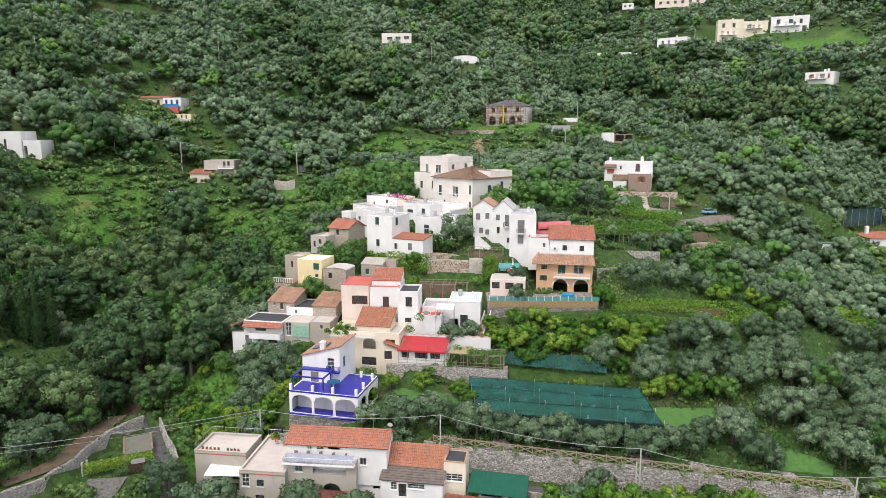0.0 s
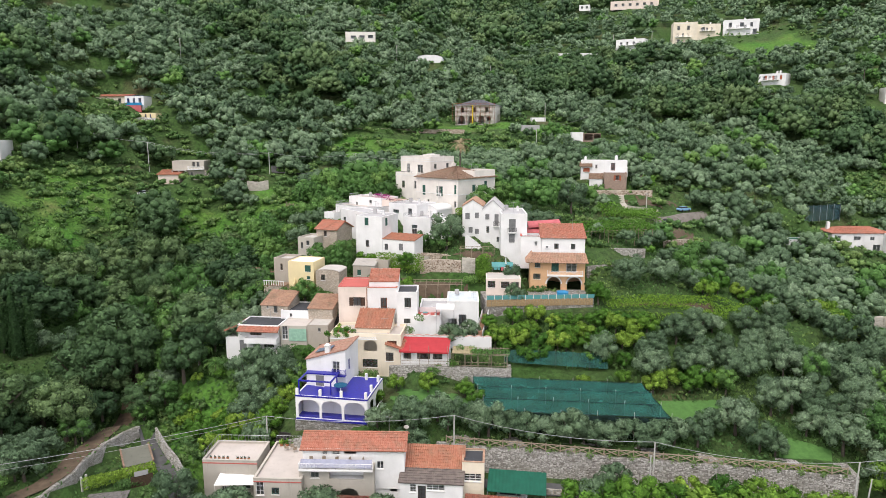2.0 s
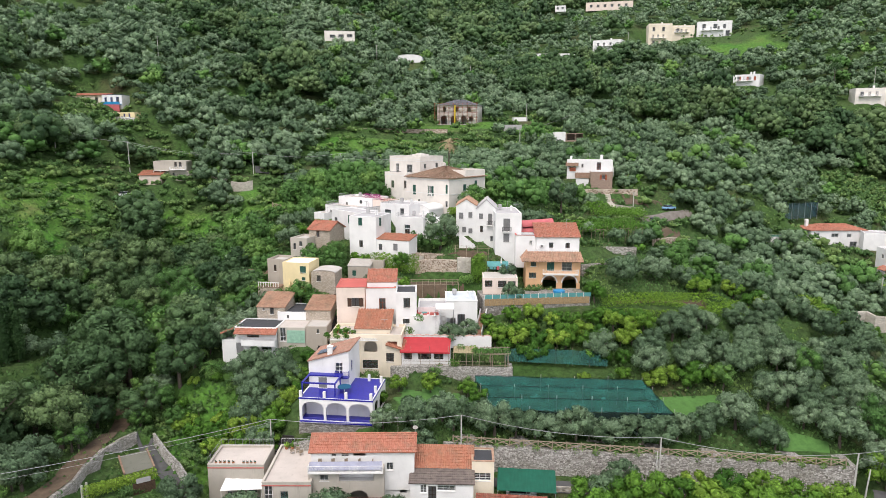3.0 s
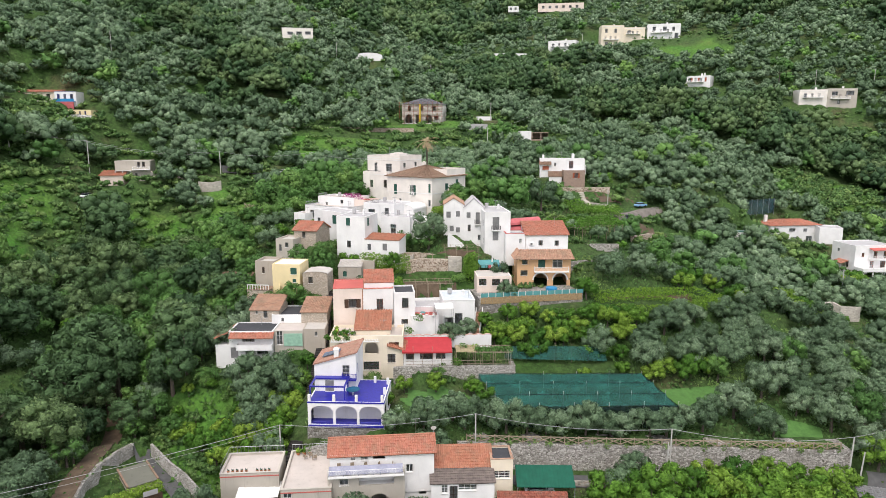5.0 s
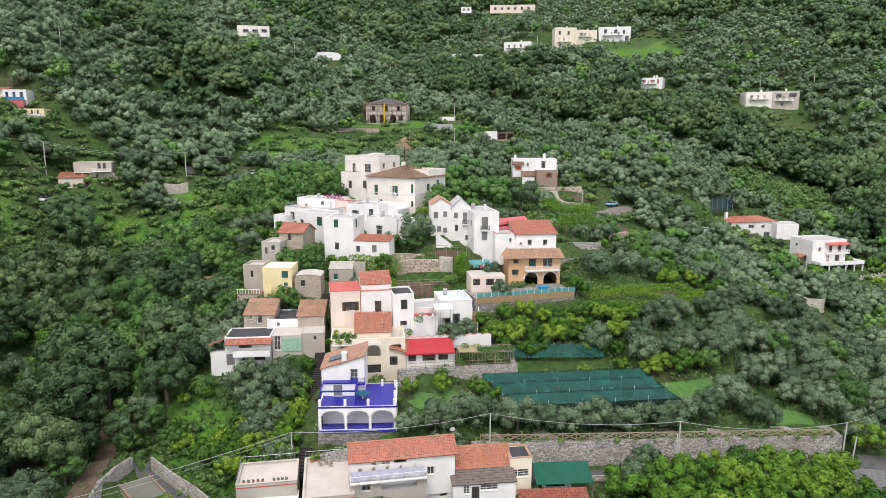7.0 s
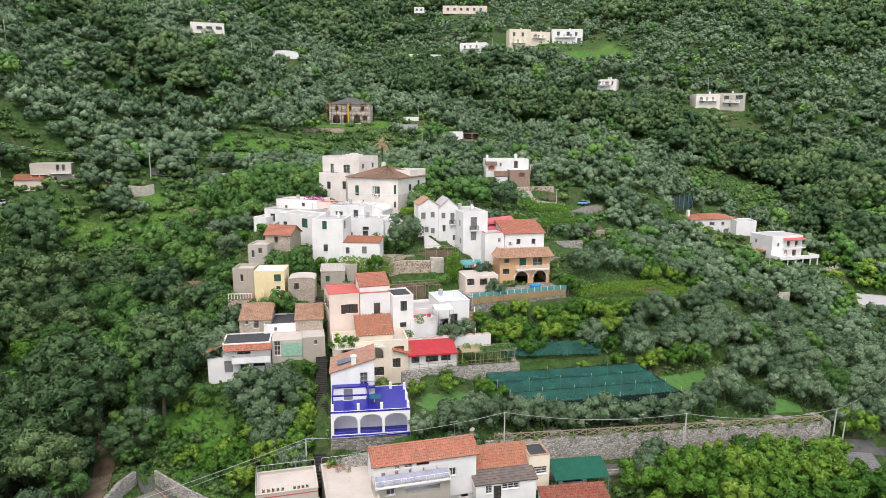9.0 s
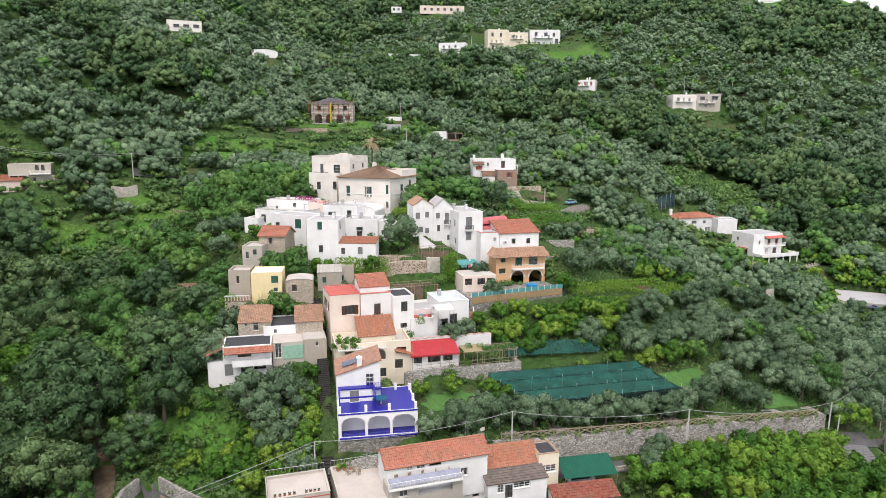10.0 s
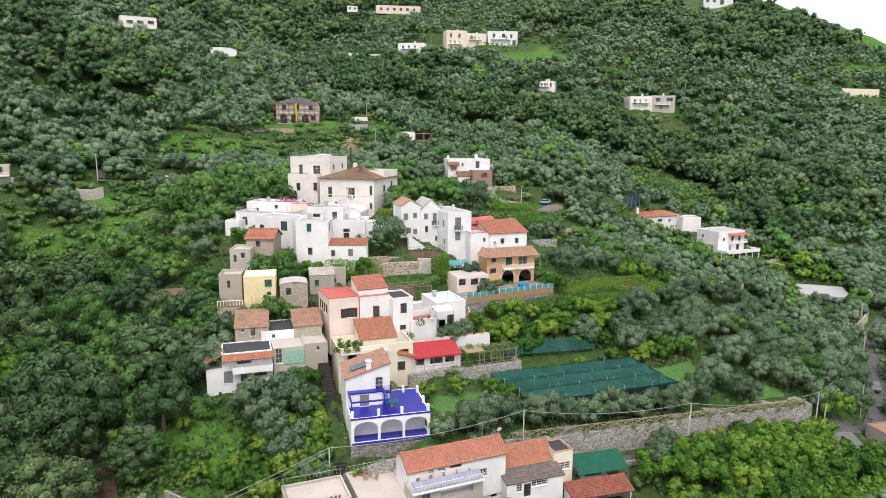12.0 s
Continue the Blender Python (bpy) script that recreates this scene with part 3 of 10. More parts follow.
def house(name, label, at, yaw, w, d, h, wall, roof="flat", roof_mat=None, front=(), right=(), left=(), parapet=0.35, coping=None, rise=1.5, over=0.35,
          deep=3.0, band=None, pitch=0.3, wave=0.055, category="house", group="houses of the village"):
    """A house from its front left foot: w along the front, d back into the slope, h to the eaves.
    Openings: (u, v, width, height, kind); a kind that starts with A is arched."""
    root = thing(name, pose(*at, rz=yaw), label, category, group)
    PADS.append((at, yaw, w, d))
    bm = bmesh.new()
    top = h + (parapet if roof == "flat" else 0)
    sides = [(lambda u, z: Vector((u, 0, z)), (0, 1, 0), w, front), (lambda u, z: Vector((w, u, z)), (-1, 0, 0), d, right),
             (lambda u, z: Vector((w - u, d, z)), (0, -1, 0), w, ()), (lambda u, z: Vector((0, d - u, z)), (1, 0, 0), d, left)]
    for place, inward, length, holes in sides:
        keep = []
        for u, v, ww, hh, kind in holes:
            u0, u1 = max(u, 0.05), min(u + ww, length - 0.05)
            if u1 - u0 > 0.2 and v + hh < top - 0.02:
                keep.append((u0, v, u1 - u0, hh, kind))
        facade(bm, place, inward, length, -deep, top, [(u, v, ww, hh, (0.6 if k == "A" else 1.0) if k[0] == "A" else 0) for u, v, ww, hh, k in keep])
        turn = Matrix.Translation(place(0, 0)) @ Matrix.Rotation(math.atan2(place(1, 0).y - place(0, 0).y, place(1, 0).x - place(0, 0).x), 4, "Z")
        for u, v, ww, hh, k in keep:
            if k == "A":
                continue
            hw = hh if k[0] != "A" else hh * 0.96
            window(root, turn @ Matrix.Translation((u, 0.0, v)), ww, hw, k.lstrip("A"))
    if roof == "flat":
        t = 0.22
        for p in (((0, 0), (w, 0), (w - t, t), (t, t)), ((w, 0), (w, d), (w - t, d - t), (w - t, t)), ((w, d), (0, d), (t, d - t), (w - t, d - t)), ((0, d), (0, 0), (t, t), (t, d - t))):
            quad(bm, *[(x, y, top) for x, y in p])
        for (x0, y0), (x1, y1) in (((t, t), (w - t, t)), ((w - t, t), (w - t, d - t)), ((w - t, d - t), (t, d - t)), ((t, d - t), (t, t))):
            quad(bm, (x0, y0, h - 0.1), (x1, y1, h - 0.1), (x1, y1, top), (x0, y0, top))
    elif roof == "gable":  # ridge runs along the front
        for x in (0, w):
            bm.faces.new([bm.verts.new(p) for p in ((x, 0, h), (x, d, h), (x, d / 2, h + rise))])
    elif roof == "gable_front":  # the gable looks to the front
        for y in (0, d):
            bm.faces.new([bm.verts.new(p) for p in ((0, y, h), (w, y, h), (w / 2, y, h + rise))])
    elif roof == "shed":  # rises to the back
        for x in (0, w):
            bm.faces.new([bm.verts.new(p) for p in ((x, 0, h), (x, d, h), (x, d, h + rise))])
        quad(bm, (0, d, h), (w, d, h), (w, d, h + rise), (0, d, h + rise))
    elif roof == "shed_left":  # falls to the left
        for y in (0, d):
            bm.faces.new([bm.verts.new(p) for p in ((0, y, h), (w, y, h), (w, y, h + rise))])
        quad(bm, (w, 0, h), (w, d, h), (w, d, h + rise), (w, 0, h + rise))
    elif roof == "vault":
        k = 10
        for y in (0, d):
            bm.faces.new([bm.verts.new((w / 2 - w / 2 * math.cos(math.pi * i / k), y, h + rise * math.sin(math.pi * i / k))) for i in range(k + 1)])
    part("wall", bm, wall, root)
    if band:  # painted plinth or string course along the front
        bm = bmesh.new()
        box(bm, -0.03, -0.04, h - 0.25, w + 0.03, 0.0, h - 0.1)
        part("cornice", bm, band, root)
    bm = bmesh.new()
    o = over
    if roof == "flat":
        box(bm, 0.2, 0.2, h - 0.25, w - 0.2, d - 0.2, h)
        part("roof", bm, roof_mat or PALE_ROOF, root)
        if coping:
            bm = bmesh.new()
            for x0, y0, x1, y1 in ((-0.05, -0.05, w + 0.05, 0.27), (-0.05, d - 0.27, w + 0.05, d + 0.05), (-0.05, 0.27, 0.27, d - 0.27), (w - 0.27, 0.27, w + 0.05, d - 0.27)):
                box(bm, x0, y0, top + 0.002, x1, y1, top + 0.07)
            part("coping", bm, coping, root)
        return root
    if roof == "gable":
        drop = o * rise / (d / 2)
        tiled(bm, (-o, -o, h - drop), (w + o, -o, h - drop), (w + o, d / 2, h + rise), (-o, d / 2, h + rise), pitch, 0.42, wave)
        tiled(bm, (-o, d + o, h - drop), (w + o, d + o, h - drop), (w + o, d / 2, h + rise), (-o, d / 2, h + rise), pitch, 0.42, wave)
        cap = bmesh.new()
        rod(cap, (-o, d / 2, h + rise + 0.03), (w + o, d / 2, h + rise + 0.03), 0.13, 6)
        part("ridge", cap, roof_mat or TILE, root)
    elif roof == "gable_front":
        drop = o * rise / (w / 2)
        tiled(bm, (-o, d + o, h - drop), (-o, -o, h - drop), (w / 2, -o, h + rise), (w / 2, d + o, h + rise), pitch, 0.42, wave)
        tiled(bm, (w + o, -o, h - drop), (w + o, d + o, h - drop), (w / 2, d + o, h + rise), (w / 2, -o, h + rise), pitch, 0.42, wave)
    elif roof == "shed":
        drop = o * rise / d
        tiled(bm, (-o, -o, h - drop), (w + o, -o, h - drop), (w + o, d + o, h + rise + drop), (-o, d + o, h + rise + drop), pitch, 0.42, wave)
    elif roof == "shed_left":
        drop = o * rise / w
        tiled(bm, (-o, d + o, h - drop), (-o, -o, h - drop), (w + o, -o, h + rise + drop), (w + o, d + o, h + rise + drop), pitch, 0.42, wave)
    elif roof == "hip":
        k = min(w, d) / 2
        a, b = ((k, d / 2, h + rise), (w - k, d / 2, h + rise)) if w >= d else ((w / 2, k, h + rise), (w / 2, d - k, h + rise))
        drop = o * rise / k
        c = [(-o, -o, h - drop), (w + o, -o, h - drop), (w + o, d + o, h - drop), (-o, d + o, h - drop)]
        if w >= d:
            tiled(bm, c[0], c[1], b, a, pitch, 0.42, wave)
            tiled(bm, c[1], c[2], b, b, pitch, 0.42, wave)
            tiled(bm, c[2], c[3], a, b, pitch, 0.42, wave)
            tiled(bm, c[3], c[0], a, a, pitch, 0.42, wave)
        else:
            tiled(bm, c[0], c[1], a, a, pitch, 0.42, wave)
            tiled(bm, c[1], c[2], b, a, pitch, 0.42, wave)
            tiled(bm, c[2], c[3], b, b, pitch, 0.42, wave)
            tiled(bm, c[3], c[0], a, b, pitch, 0.42, wave)
    elif roof == "vault":
        k = 14
        for i in range(k):
            t0, t1 = math.pi * i / k, math.pi * (i + 1) / k
            q = [(w / 2 - (w / 2 + 0.06) * math.cos(t), y, h + (rise + 0.06) * math.sin(t)) for t, y in ((t0, -0.1), (t1, -0.1), (t1, d + 0.1), (t0, d + 0.1))]
            quad(bm, *q)
    part("roof", bm, roof_mat or TILE, root)
    return root


def chimney(root, x, y, z, h=1.0, s=0.45, mat=None):
    bm = bmesh.new()
    box(bm, x - s / 2, y - s / 2, z - 0.6, x + s / 2, y + s / 2, z + h)
    box(bm, x - s / 2 - 0.08, y - s / 2 - 0.08, z + h + 0.004, x + s / 2 + 0.08, y + s / 2 + 0.08, z + h + 0.1)
    box(bm, x - s / 4, y - s / 4, z + h + 0.104, x + s / 4, y + s / 4, z + h + 0.3)
    part("chimney", bm, mat or WHITE, root)




# ---- houses ----
mansion = house("mansion", "tall cream-white villa with brown hipped tile roof", (-2.68, 180.31, 40.45), -48, 15.29, 15.0, 8.01, IVORY, roof="hip", roof_mat=TILE_BROWN, rise=2.6, over=0.5, pitch=0.55, band=WHITE_PAINT, category="villa",
      front=[(2.37, 3.05, 1.1, 2.65, "gcd"), (8.22, 3.06, 1.08, 2.61, "god"), (14.05, 3.95, 0.88, 2.28, "gc"), (14.02, 0.44, 0.71, 1.56, "yn"), (4.22, 0.42, 0.74, 1.46, "yn")],
      right=[(5.65, 4.33, 1.32, 1.73, "gc"), (10.49, 4.92, 1.12, 1.89, "gc")])
house("mansion_wing", "cream-white villa wing with flat terrace roof", (-8.22, 190.03, 41.52), -48, 8.8, 12.0, 6.89, IVORY, parapet=0.6, band=WHITE_PAINT, category="villa",
      front=[(2.55, 3.11, 1.18, 1.99, "bn"), (7.63, 3.2, 1.15, 2.11, "bn")])
tower = house("mansion_tower", "upper storey of villa with stepped cream parapet", (-6.69, 192.52, 48.13), -48, 12.01, 9.62, 4.69, IVORY, parapet=0.5, band=WHITE_PAINT, coping=IVORY, category="villa",
      front=[(2.54, 0.55, 1.17, 2.65, "ed"), (6.84, 0.73, 2.17, 2.27, "ed")],
      right=[(1.52, 1.95, 0.99, 1.28, "yn"), (6.41, 2.05, 1.04, 1.31, "yn")])
house("white_house", "white flat-roofed house stepping down the slope", (-24.5, 178.5, 35.96), -45, 14.54, 10.0, 4.79, WHITE, coping=PALE_ROOF,
      front=[(1.23, 1.87, 1.92, 1.98, "bn")])
house("white_house", "long white house with dark green shutters", (-22.4, 168.1, 34.6), -57, 11.1, 6.0, 6.3, WHITE, roof_mat=PALE_ROOF, parapet=0.25,
      front=[(1.4, 3.6, 1.3, 0.9, "yn"), (7.7, 3.6, 1.9, 2.1, "gc")])
house("white_house", "white cubic house with pale grey flat roof", (-17.7, 151.8, 31.6), -27, 6.8, 8.0, 9.55, WHITE, roof_mat=PALE_ROOF, parapet=0.12,
      front=[(2.3, 7.55, 1.0, 1.75, "gc"), (2.45, 2.6, 0.95, 1.55, "bn")],
      right=[(1.6, 7.4, 1.1, 1.8, "gc")])
house("white_house", "low white house with red tiled lean-to", (-6.76, 159.67, 34.46), -30, 7.44, 8.0, 5.17, WHITE, roof_mat=PALE_ROOF,
      front=[(2.44, 2.8, 1.48, 0.82, "gn"), (2.51, 1.08, 0.73, 1.56, "bn"), (3.25, 1.11, 0.53, 1.57, "bn")])
house("white_house", "white upper house with terrace", (-10.17, 167.82, 38.96), -40, 8.97, 8.0, 3.22, WHITE, roof_mat=PALE_ROOF,
      front=[(1.45, 1.13, 1.91, 0.81, "gn"), (6.27, 0.02, 1.21, 2.47, "yn")])
house("vaulted_house", "white house with rounded barrel roof", (-2.44, 167.36, 37.8), -38, 5.42, 7.0, 2.85, WHITE, roof="vault", roof_mat=WHITE, rise=1.3)
house("vaulted_store", "small white vaulted store room", (-0.28, 157.63, 34.88), -30, 4.54, 5.0, 2.99, WHITE, roof="vault", roof_mat=WHITE, rise=1.6,
      front=[(1.43, 1.64, 0.84, 0.78, "yn")])
house("white_house", "white upper block with sloping parapet", (-21.08, 181.76, 38.8), -40, 11.66, 7.0, 3.71, WHITE, roof_mat=RED_ROOF, parapet=0.5,
      front=[(2.52, 1.73, 0.68, 0.94, "yn"), (7.38, 2.57, 0.88, 0.91, "yn")])
house("pink_store", "small pink roof-top store with flat roof", (-12.65, 175.06, 40.06), -40, 5.35, 5.0, 2.19, PINK, roof_mat=RED_ROOF)
house("white_wing", "low white wing with weathered flat roof", (-27.4, 176.76, 36.16), -40, 3.61, 6.0, 2.77, WHITE, roof_mat=CONCRETE)
house("tiled_lean_to", "white lean-to with small clay tile roof", (-11.6, 148.7, 31.6), -27, 8.0, 4.6, 4.75, WHITE, roof="shed", roof_mat=TILE, rise=0.75, over=0.12,
      front=[(0.5, 2.2, 0.85, 1.4, "yn"), (4.1, 2.3, 1.05, 1.55, "yc")])
house("tiled_cottage", "old cottage with orange tile roof and bare walls", (-27.2, 155.9, 34.92), -30, 5.7, 6.4, 2.97, RUBBLE_WARM, roof="gable", roof_mat=TILE_RED, rise=1.6,
      front=[(2.07, 1.18, 0.86, 1.3, "bn")])
house("old_store", "weathered pale store with small window", (-31.19, 153.19, 32.54), -25, 4.2, 6.0, 3.4, BEIGE, roof_mat=CONCRETE,
      front=[(2.23, 1.86, 0.82, 1.13, "yn"), (0.75, 1.02, 0.62, 1.47, "yn")])
house("gabled_house", "white gabled house with small tiled roof", (6.99, 152.1, 36.69), -12, 4.74, 8.0, 6.63, WHITE, roof="gable_front", roof_mat=TILE_OLD, rise=1.5, over=0.12,
      front=[(1.31, 6.24, 0.66, 0.66, "yn"), (0.66, 3.46, 1.05, 1.46, "yc"), (2.89, 3.72, 0.93, 1.33, "yc"), (1.45, 0.27, 0.93, 1.34, "yc"), (2.91, 0.02, 0.93, 1.21, "yc")])
gabled = house("gabled_house", "white gabled house with tall balcony door", (11.52, 150.7, 34.99), -12, 4.62, 8.0, 7.7, WHITE, roof="gable_front", roof_mat=PALE_ROOF, rise=2.1, over=0.12,
      front=[(2.73, 7.43, 0.67, 1.05, "yc"), (0.64, 5.19, 0.93, 1.32, "yc"), (2.75, 3.86, 0.95, 2.65, "ycd"), (3.32, 0.02, 0.81, 1.21, "yn"), (0.92, 2.14, 0.67, 1.47, "bn")])
rounded = house("rounded_house", "tall white house with french window and roof terrace", (14.7, 143.8, 33.58), -6, 5.8, 12.0, 8.6, WHITE, roof_mat=PALE_ROOF, parapet=0.15,
      front=[(1.75, 4.75, 1.5, 2.8, "ycd"), (1.8, 2.3, 1.3, 1.9, "yc")], left=[(9.0, 5.2, 0.9, 1.5, "yc"), (9.4, 1.2, 0.9, 1.3, "yn")])
peach = house("peach_house", "peach-coloured house with arched ground floor", (19.55, 134.96, 27.09), -10, 11.5, 8.0, 6.61, PEACH, parapet=0.1, roof_mat=WARM_ROOF,
      front=[(1.05, 4.92, 1.13, 1.25, "gn"), (4.48, 4.0, 1.54, 2.25, "gcd"), (7.56, 3.94, 2.17, 2.27, "gd"), (0.73, 2.43, 1.5, 1.14, "gn"), (3.58, 0.11, 2.92, 2.8, "A"), (7.79, 0.04, 2.95, 2.8, "A")])
peach_top = house("peach_upper_house", "white upper storey with weathered clay tile roof", (22.86, 139.2, 33.15), -9, 9.32, 7.0, 4.58, WHITE, roof="shed", roof_mat=TILE_RED, rise=2.0, over=0.3,
      front=[(2.77, 2.06, 0.92, 1.16, "bn"), (6.34, 2.0, 0.93, 1.16, "bn")])
house("white_annexe", "small white annexe with red-edged flat roof", (18.46, 140.18, 33.72), -10, 4.42, 5.0, 3.8, WHITE, coping=RED_ROOF,
      front=[(3.0, 2.02, 0.65, 1.02, "en")])
house("garden_house", "low garden house with grey flat roof and glazed front", (9.62, 130.69, 28.54), -8, 7.08, 6.0, 2.1, PINK, roof_mat=CONCRETE, parapet=0.05,
      front=[(0.35, 0.28, 1.54, 1.35, "bnm"), (3.06, 0.21, 1.67, 1.35, "bnm"), (5.18, 0.16, 1.45, 1.35, "bnm")])
yellow = house("yellow_house", "bright yellow house with white rounded roof", (-31.51, 139.66, 27.42), -17, 5.81, 6.0, 5.64, YELLOW, parapet=0.15, roof_mat=WHITE,
      front=[(3.81, 3.68, 1.33, 1.39, "gc"), (4.18, 2.03, 0.78, 0.7, "gc")])
house("stone_hut", "small stone hut with pale domed roof", (-25.46, 136.9, 27.93), -15, 5.14, 5.0, 3.5, RUBBLE_WARM, roof="vault", roof_mat=CONCRETE, rise=0.5,
      front=[(1.18, 1.64, 0.87, 1.28, "bn")])
house("brown_shed", "low shed with brown sheet roof on the gully edge", (-45.5, 159.4, 24.2), -14, 7.6, 4.5, 1.9, BRICK, roof="shed", roof_mat=TILE_BROWN, rise=0.9, over=0.3)
house("ruined_house", "roofless old house with crumbling render", (-35.2, 143.9, 28.0), -20, 4.2, 5.0, 4.7, GREY, roof_mat=CONCRETE, parapet=0.5,
      front=[(1.53, 2.55, 0.54, 1.42, "bn")])
house("grey_house", "grey rendered house with green shutters and low gable", (-18.01, 142.08, 27.84), -15, 4.91, 6.0, 3.8, GREY, roof="gable", roof_mat=CONCRETE, rise=0.9, over=0.1,
      front=[(0.98, 1.59, 0.81, 1.22, "gc"), (4.82, 1.85, 0.81, 1.22, "gc")])
house("grey_store", "grey rendered store with green shutter", (-13.0, 142.9, 28.61), -15, 2.79, 4.0, 3.59, GREY, roof_mat=CONCRETE,
      front=[(0.0, 0.62, 0.7, 1.24, "gc")])
house("shutter_store", "small beige block with green shutter", (-3.68, 146.05, 29.59), -15, 2.39, 4.0, 2.82, BEIGE, roof_mat=CONCRETE,
      front=[(0.89, 1.29, 0.49, 1.02, "gc")])
pink = house("pink_house", "pale pink house with red painted roof terrace", (-19.87, 125.2, 23.49), -5, 5.57, 8.0, 7.23, PINK, roof_mat=RED_ROOF, parapet=0.1, coping=RED_ROOF, left=[(2.0, 4.2, 1.1, 1.7, "bo"), (5.0, 4.2, 1.1, 1.7, "bo")],
      front=[(2.87, 3.56, 1.54, 1.71, "bo")])
pink_right = house("white_house", "tall white house front with red balcony door", (-14.32, 124.72, 23.22), -5, 5.76, 8.0, 7.29, WHITE, roof_mat=RED_ROOF, parapet=0.1, coping=TILE_RED,
      front=[(2.58, 2.74, 1.24, 2.7, "rd"), (1.48, 0.04, 1.51, 0.94, "bn")])
house("roof_room", "roof-top room with orange tile roof", (-13.96, 126.07, 30.06), -5, 5.68, 4.5, 1.55, WHITE, roof="shed", roof_mat=TILE_RED, rise=1.6, over=0.1)
house("white_block", "white block with dark felt roof and small window", (-8.66, 122.6, 22.14), -5, 3.95, 6.0, 7.81, WHITE, roof_mat=BITUMEN, parapet=0.25,
      front=[(1.48, 5.02, 1.23, 1.9, "bn"), (1.34, 1.9, 1.25, 0.92, "bn")])
house("white_house", "white house with tiled roof edge and outdoor stair", (1.09, 123.91, 20.95), -6, 6.13, 8.0, 6.72, WHITE, roof_mat=SHEET_ROOF, parapet=0.12, coping=WHITE_PAINT,
      front=[(2.2, 5.35, 1.01, 1.51, "bo"), (2.27, 1.99, 1.46, 2.27, "bn"), (0.11, 0.74, 1.78, 2.7, "p")])
house("white_block", "low white block with tiled roof terrace", (-5.51, 121.72, 21.7), -6, 5.16, 6.0, 3.66, WHITE, roof_mat=RED_ROOF, parapet=0.4)
house("white_block", "white terrace block with flat roof", (-4.2, 125.34, 22.29), -6, 6.32, 7.0, 3.65, WHITE, roof_mat=PALE_ROOF, parapet=0.5)
cream = house("cream_house", "cream house with loggia and many-paned windows", (-20.99, 117.94, 16.0), -10, 13.17, 7.0, 7.42, CREAM, roof_mat=WARM_ROOF, parapet=0.5,
      front=[(6.26, 4.63, 2.47, 2.06, "Ap"), (5.99, 1.54, 2.8, 1.56, "bm"), (10.35, 2.85, 1.4, 1.63, "bm"), (10.58, 5.7, 1.8, 0.99, "p"), (1.67, 5.4, 1.47, 1.19, "p")])
house("tiled_roof_room", "cream roof-top room under ribbed clay tiles", (-16.31, 119.42, 22.54), -10, 6.43, 5.0, 1.92, CREAM, roof="shed", roof_mat=TILE, rise=2.2, over=0.2, pitch=0.55, wave=0.09)
restaurant = house("restaurant_house", "white garden room with brown windows and red awning", (-8.09, 115.29, 18.72), -10, 8.84, 4.0, 2.55, WHITE, roof_mat=PALE_ROOF, parapet=0.05,
      front=[(0.51, 0.81, 1.41, 1.41, "bm"), (3.04, 0.83, 2.33, 1.54, "bm"), (5.88, 0.88, 1.73, 1.43, "bm")])
blue = house("blue_house", "white house with blue-tiled terrace over arches", (-25.1, 101.55, 14.97), -14, 11.9, 9.5, 3.79, WHITE, roof_mat=BLUE_PAINT, parapet=0.02, deep=0.45, right=[(0.8, 0.1, 3.2, 2.7, "A"), (4.8, 0.1, 3.2, 2.7, "A")],
      front=[(0.45, 0.1, 3.5, 3.05, "A"), (4.35, 0.1, 3.3, 3.05, "A"), (8.05, 0.1, 3.4, 3.05, "A")])
blue_up = house("blue_upper_house", "white upper storey with sloping clay tile roof", (-23.87, 106.75, 18.39), -14, 6.81, 7.0, 4.59, WHITE, roof="shed_left", roof_mat=TILE_RUSSET, rise=2.0, over=0.2,
      front=[(1.44, 0.19, 1.31, 1.73, "ed"), (4.55, 2.4, 1.25, 2.0, "ed")], right=[(1.5, 2.4, 0.9, 1.9, "ud")])
terraced = house("terraced_house", "white two-storey house with orange tile eaves", (-38.88, 123.77, 17.74), -11, 8.02, 6.0, 6.27, WHITE, roof_mat=BITUMEN, parapet=0.15,
      front=[(0.74, 4.94, 1.36, 0.76, "bn"), (2.43, 4.47, 2.23, 1.31, "bm"), (0.21, 1.33, 1.39, 2.05, "yc"), (5.01, 2.08, 1.96, 1.21, "ym"), (2.79, 1.28, 1.42, 1.63, "en")])
house("stone_cottage", "rubble stone cottage with old tile roof", (-35.46, 129.49, 24.28), -14, 5.63, 6.0, 2.2, RUBBLE_WARM, roof="shed", roof_mat=TILE_OLD, rise=1.6, over=0.15,
      front=[(1.11, 1.43, 0.4, 0.55, "yn"), (2.6, 0.66, 0.78, 1.43, "yn")])
house("whitewashed_store", "whitewashed store with dark patched roof", (-31.37, 127.77, 23.65), -10, 5.96, 7.0, 1.87, WHITE, roof_mat=BITUMEN, parapet=0.2,
      front=[(1.79, 0.78, 0.49, 0.67, "yn")])
house("stone_store", "rubble stone store with weathered tile roof", (-25.89, 126.72, 23.92), -12, 4.85, 6.0, 2.42, RUBBLE_WARM, roof="shed", roof_mat=TILE_OLD, rise=1.4, over=0.2,
      front=[(1.42, 2.21, 0.35, 0.55, "yn")])
house("concrete_garage", "raw concrete garage with flat roof", (-25.66, 121.92, 20.9), -9, 4.05, 5.0, 3.32, GREY, roof_mat=CONCRETE, parapet=0.1,
      front=[(2.16, 2.13, 0.48, 0.76, "yn")])
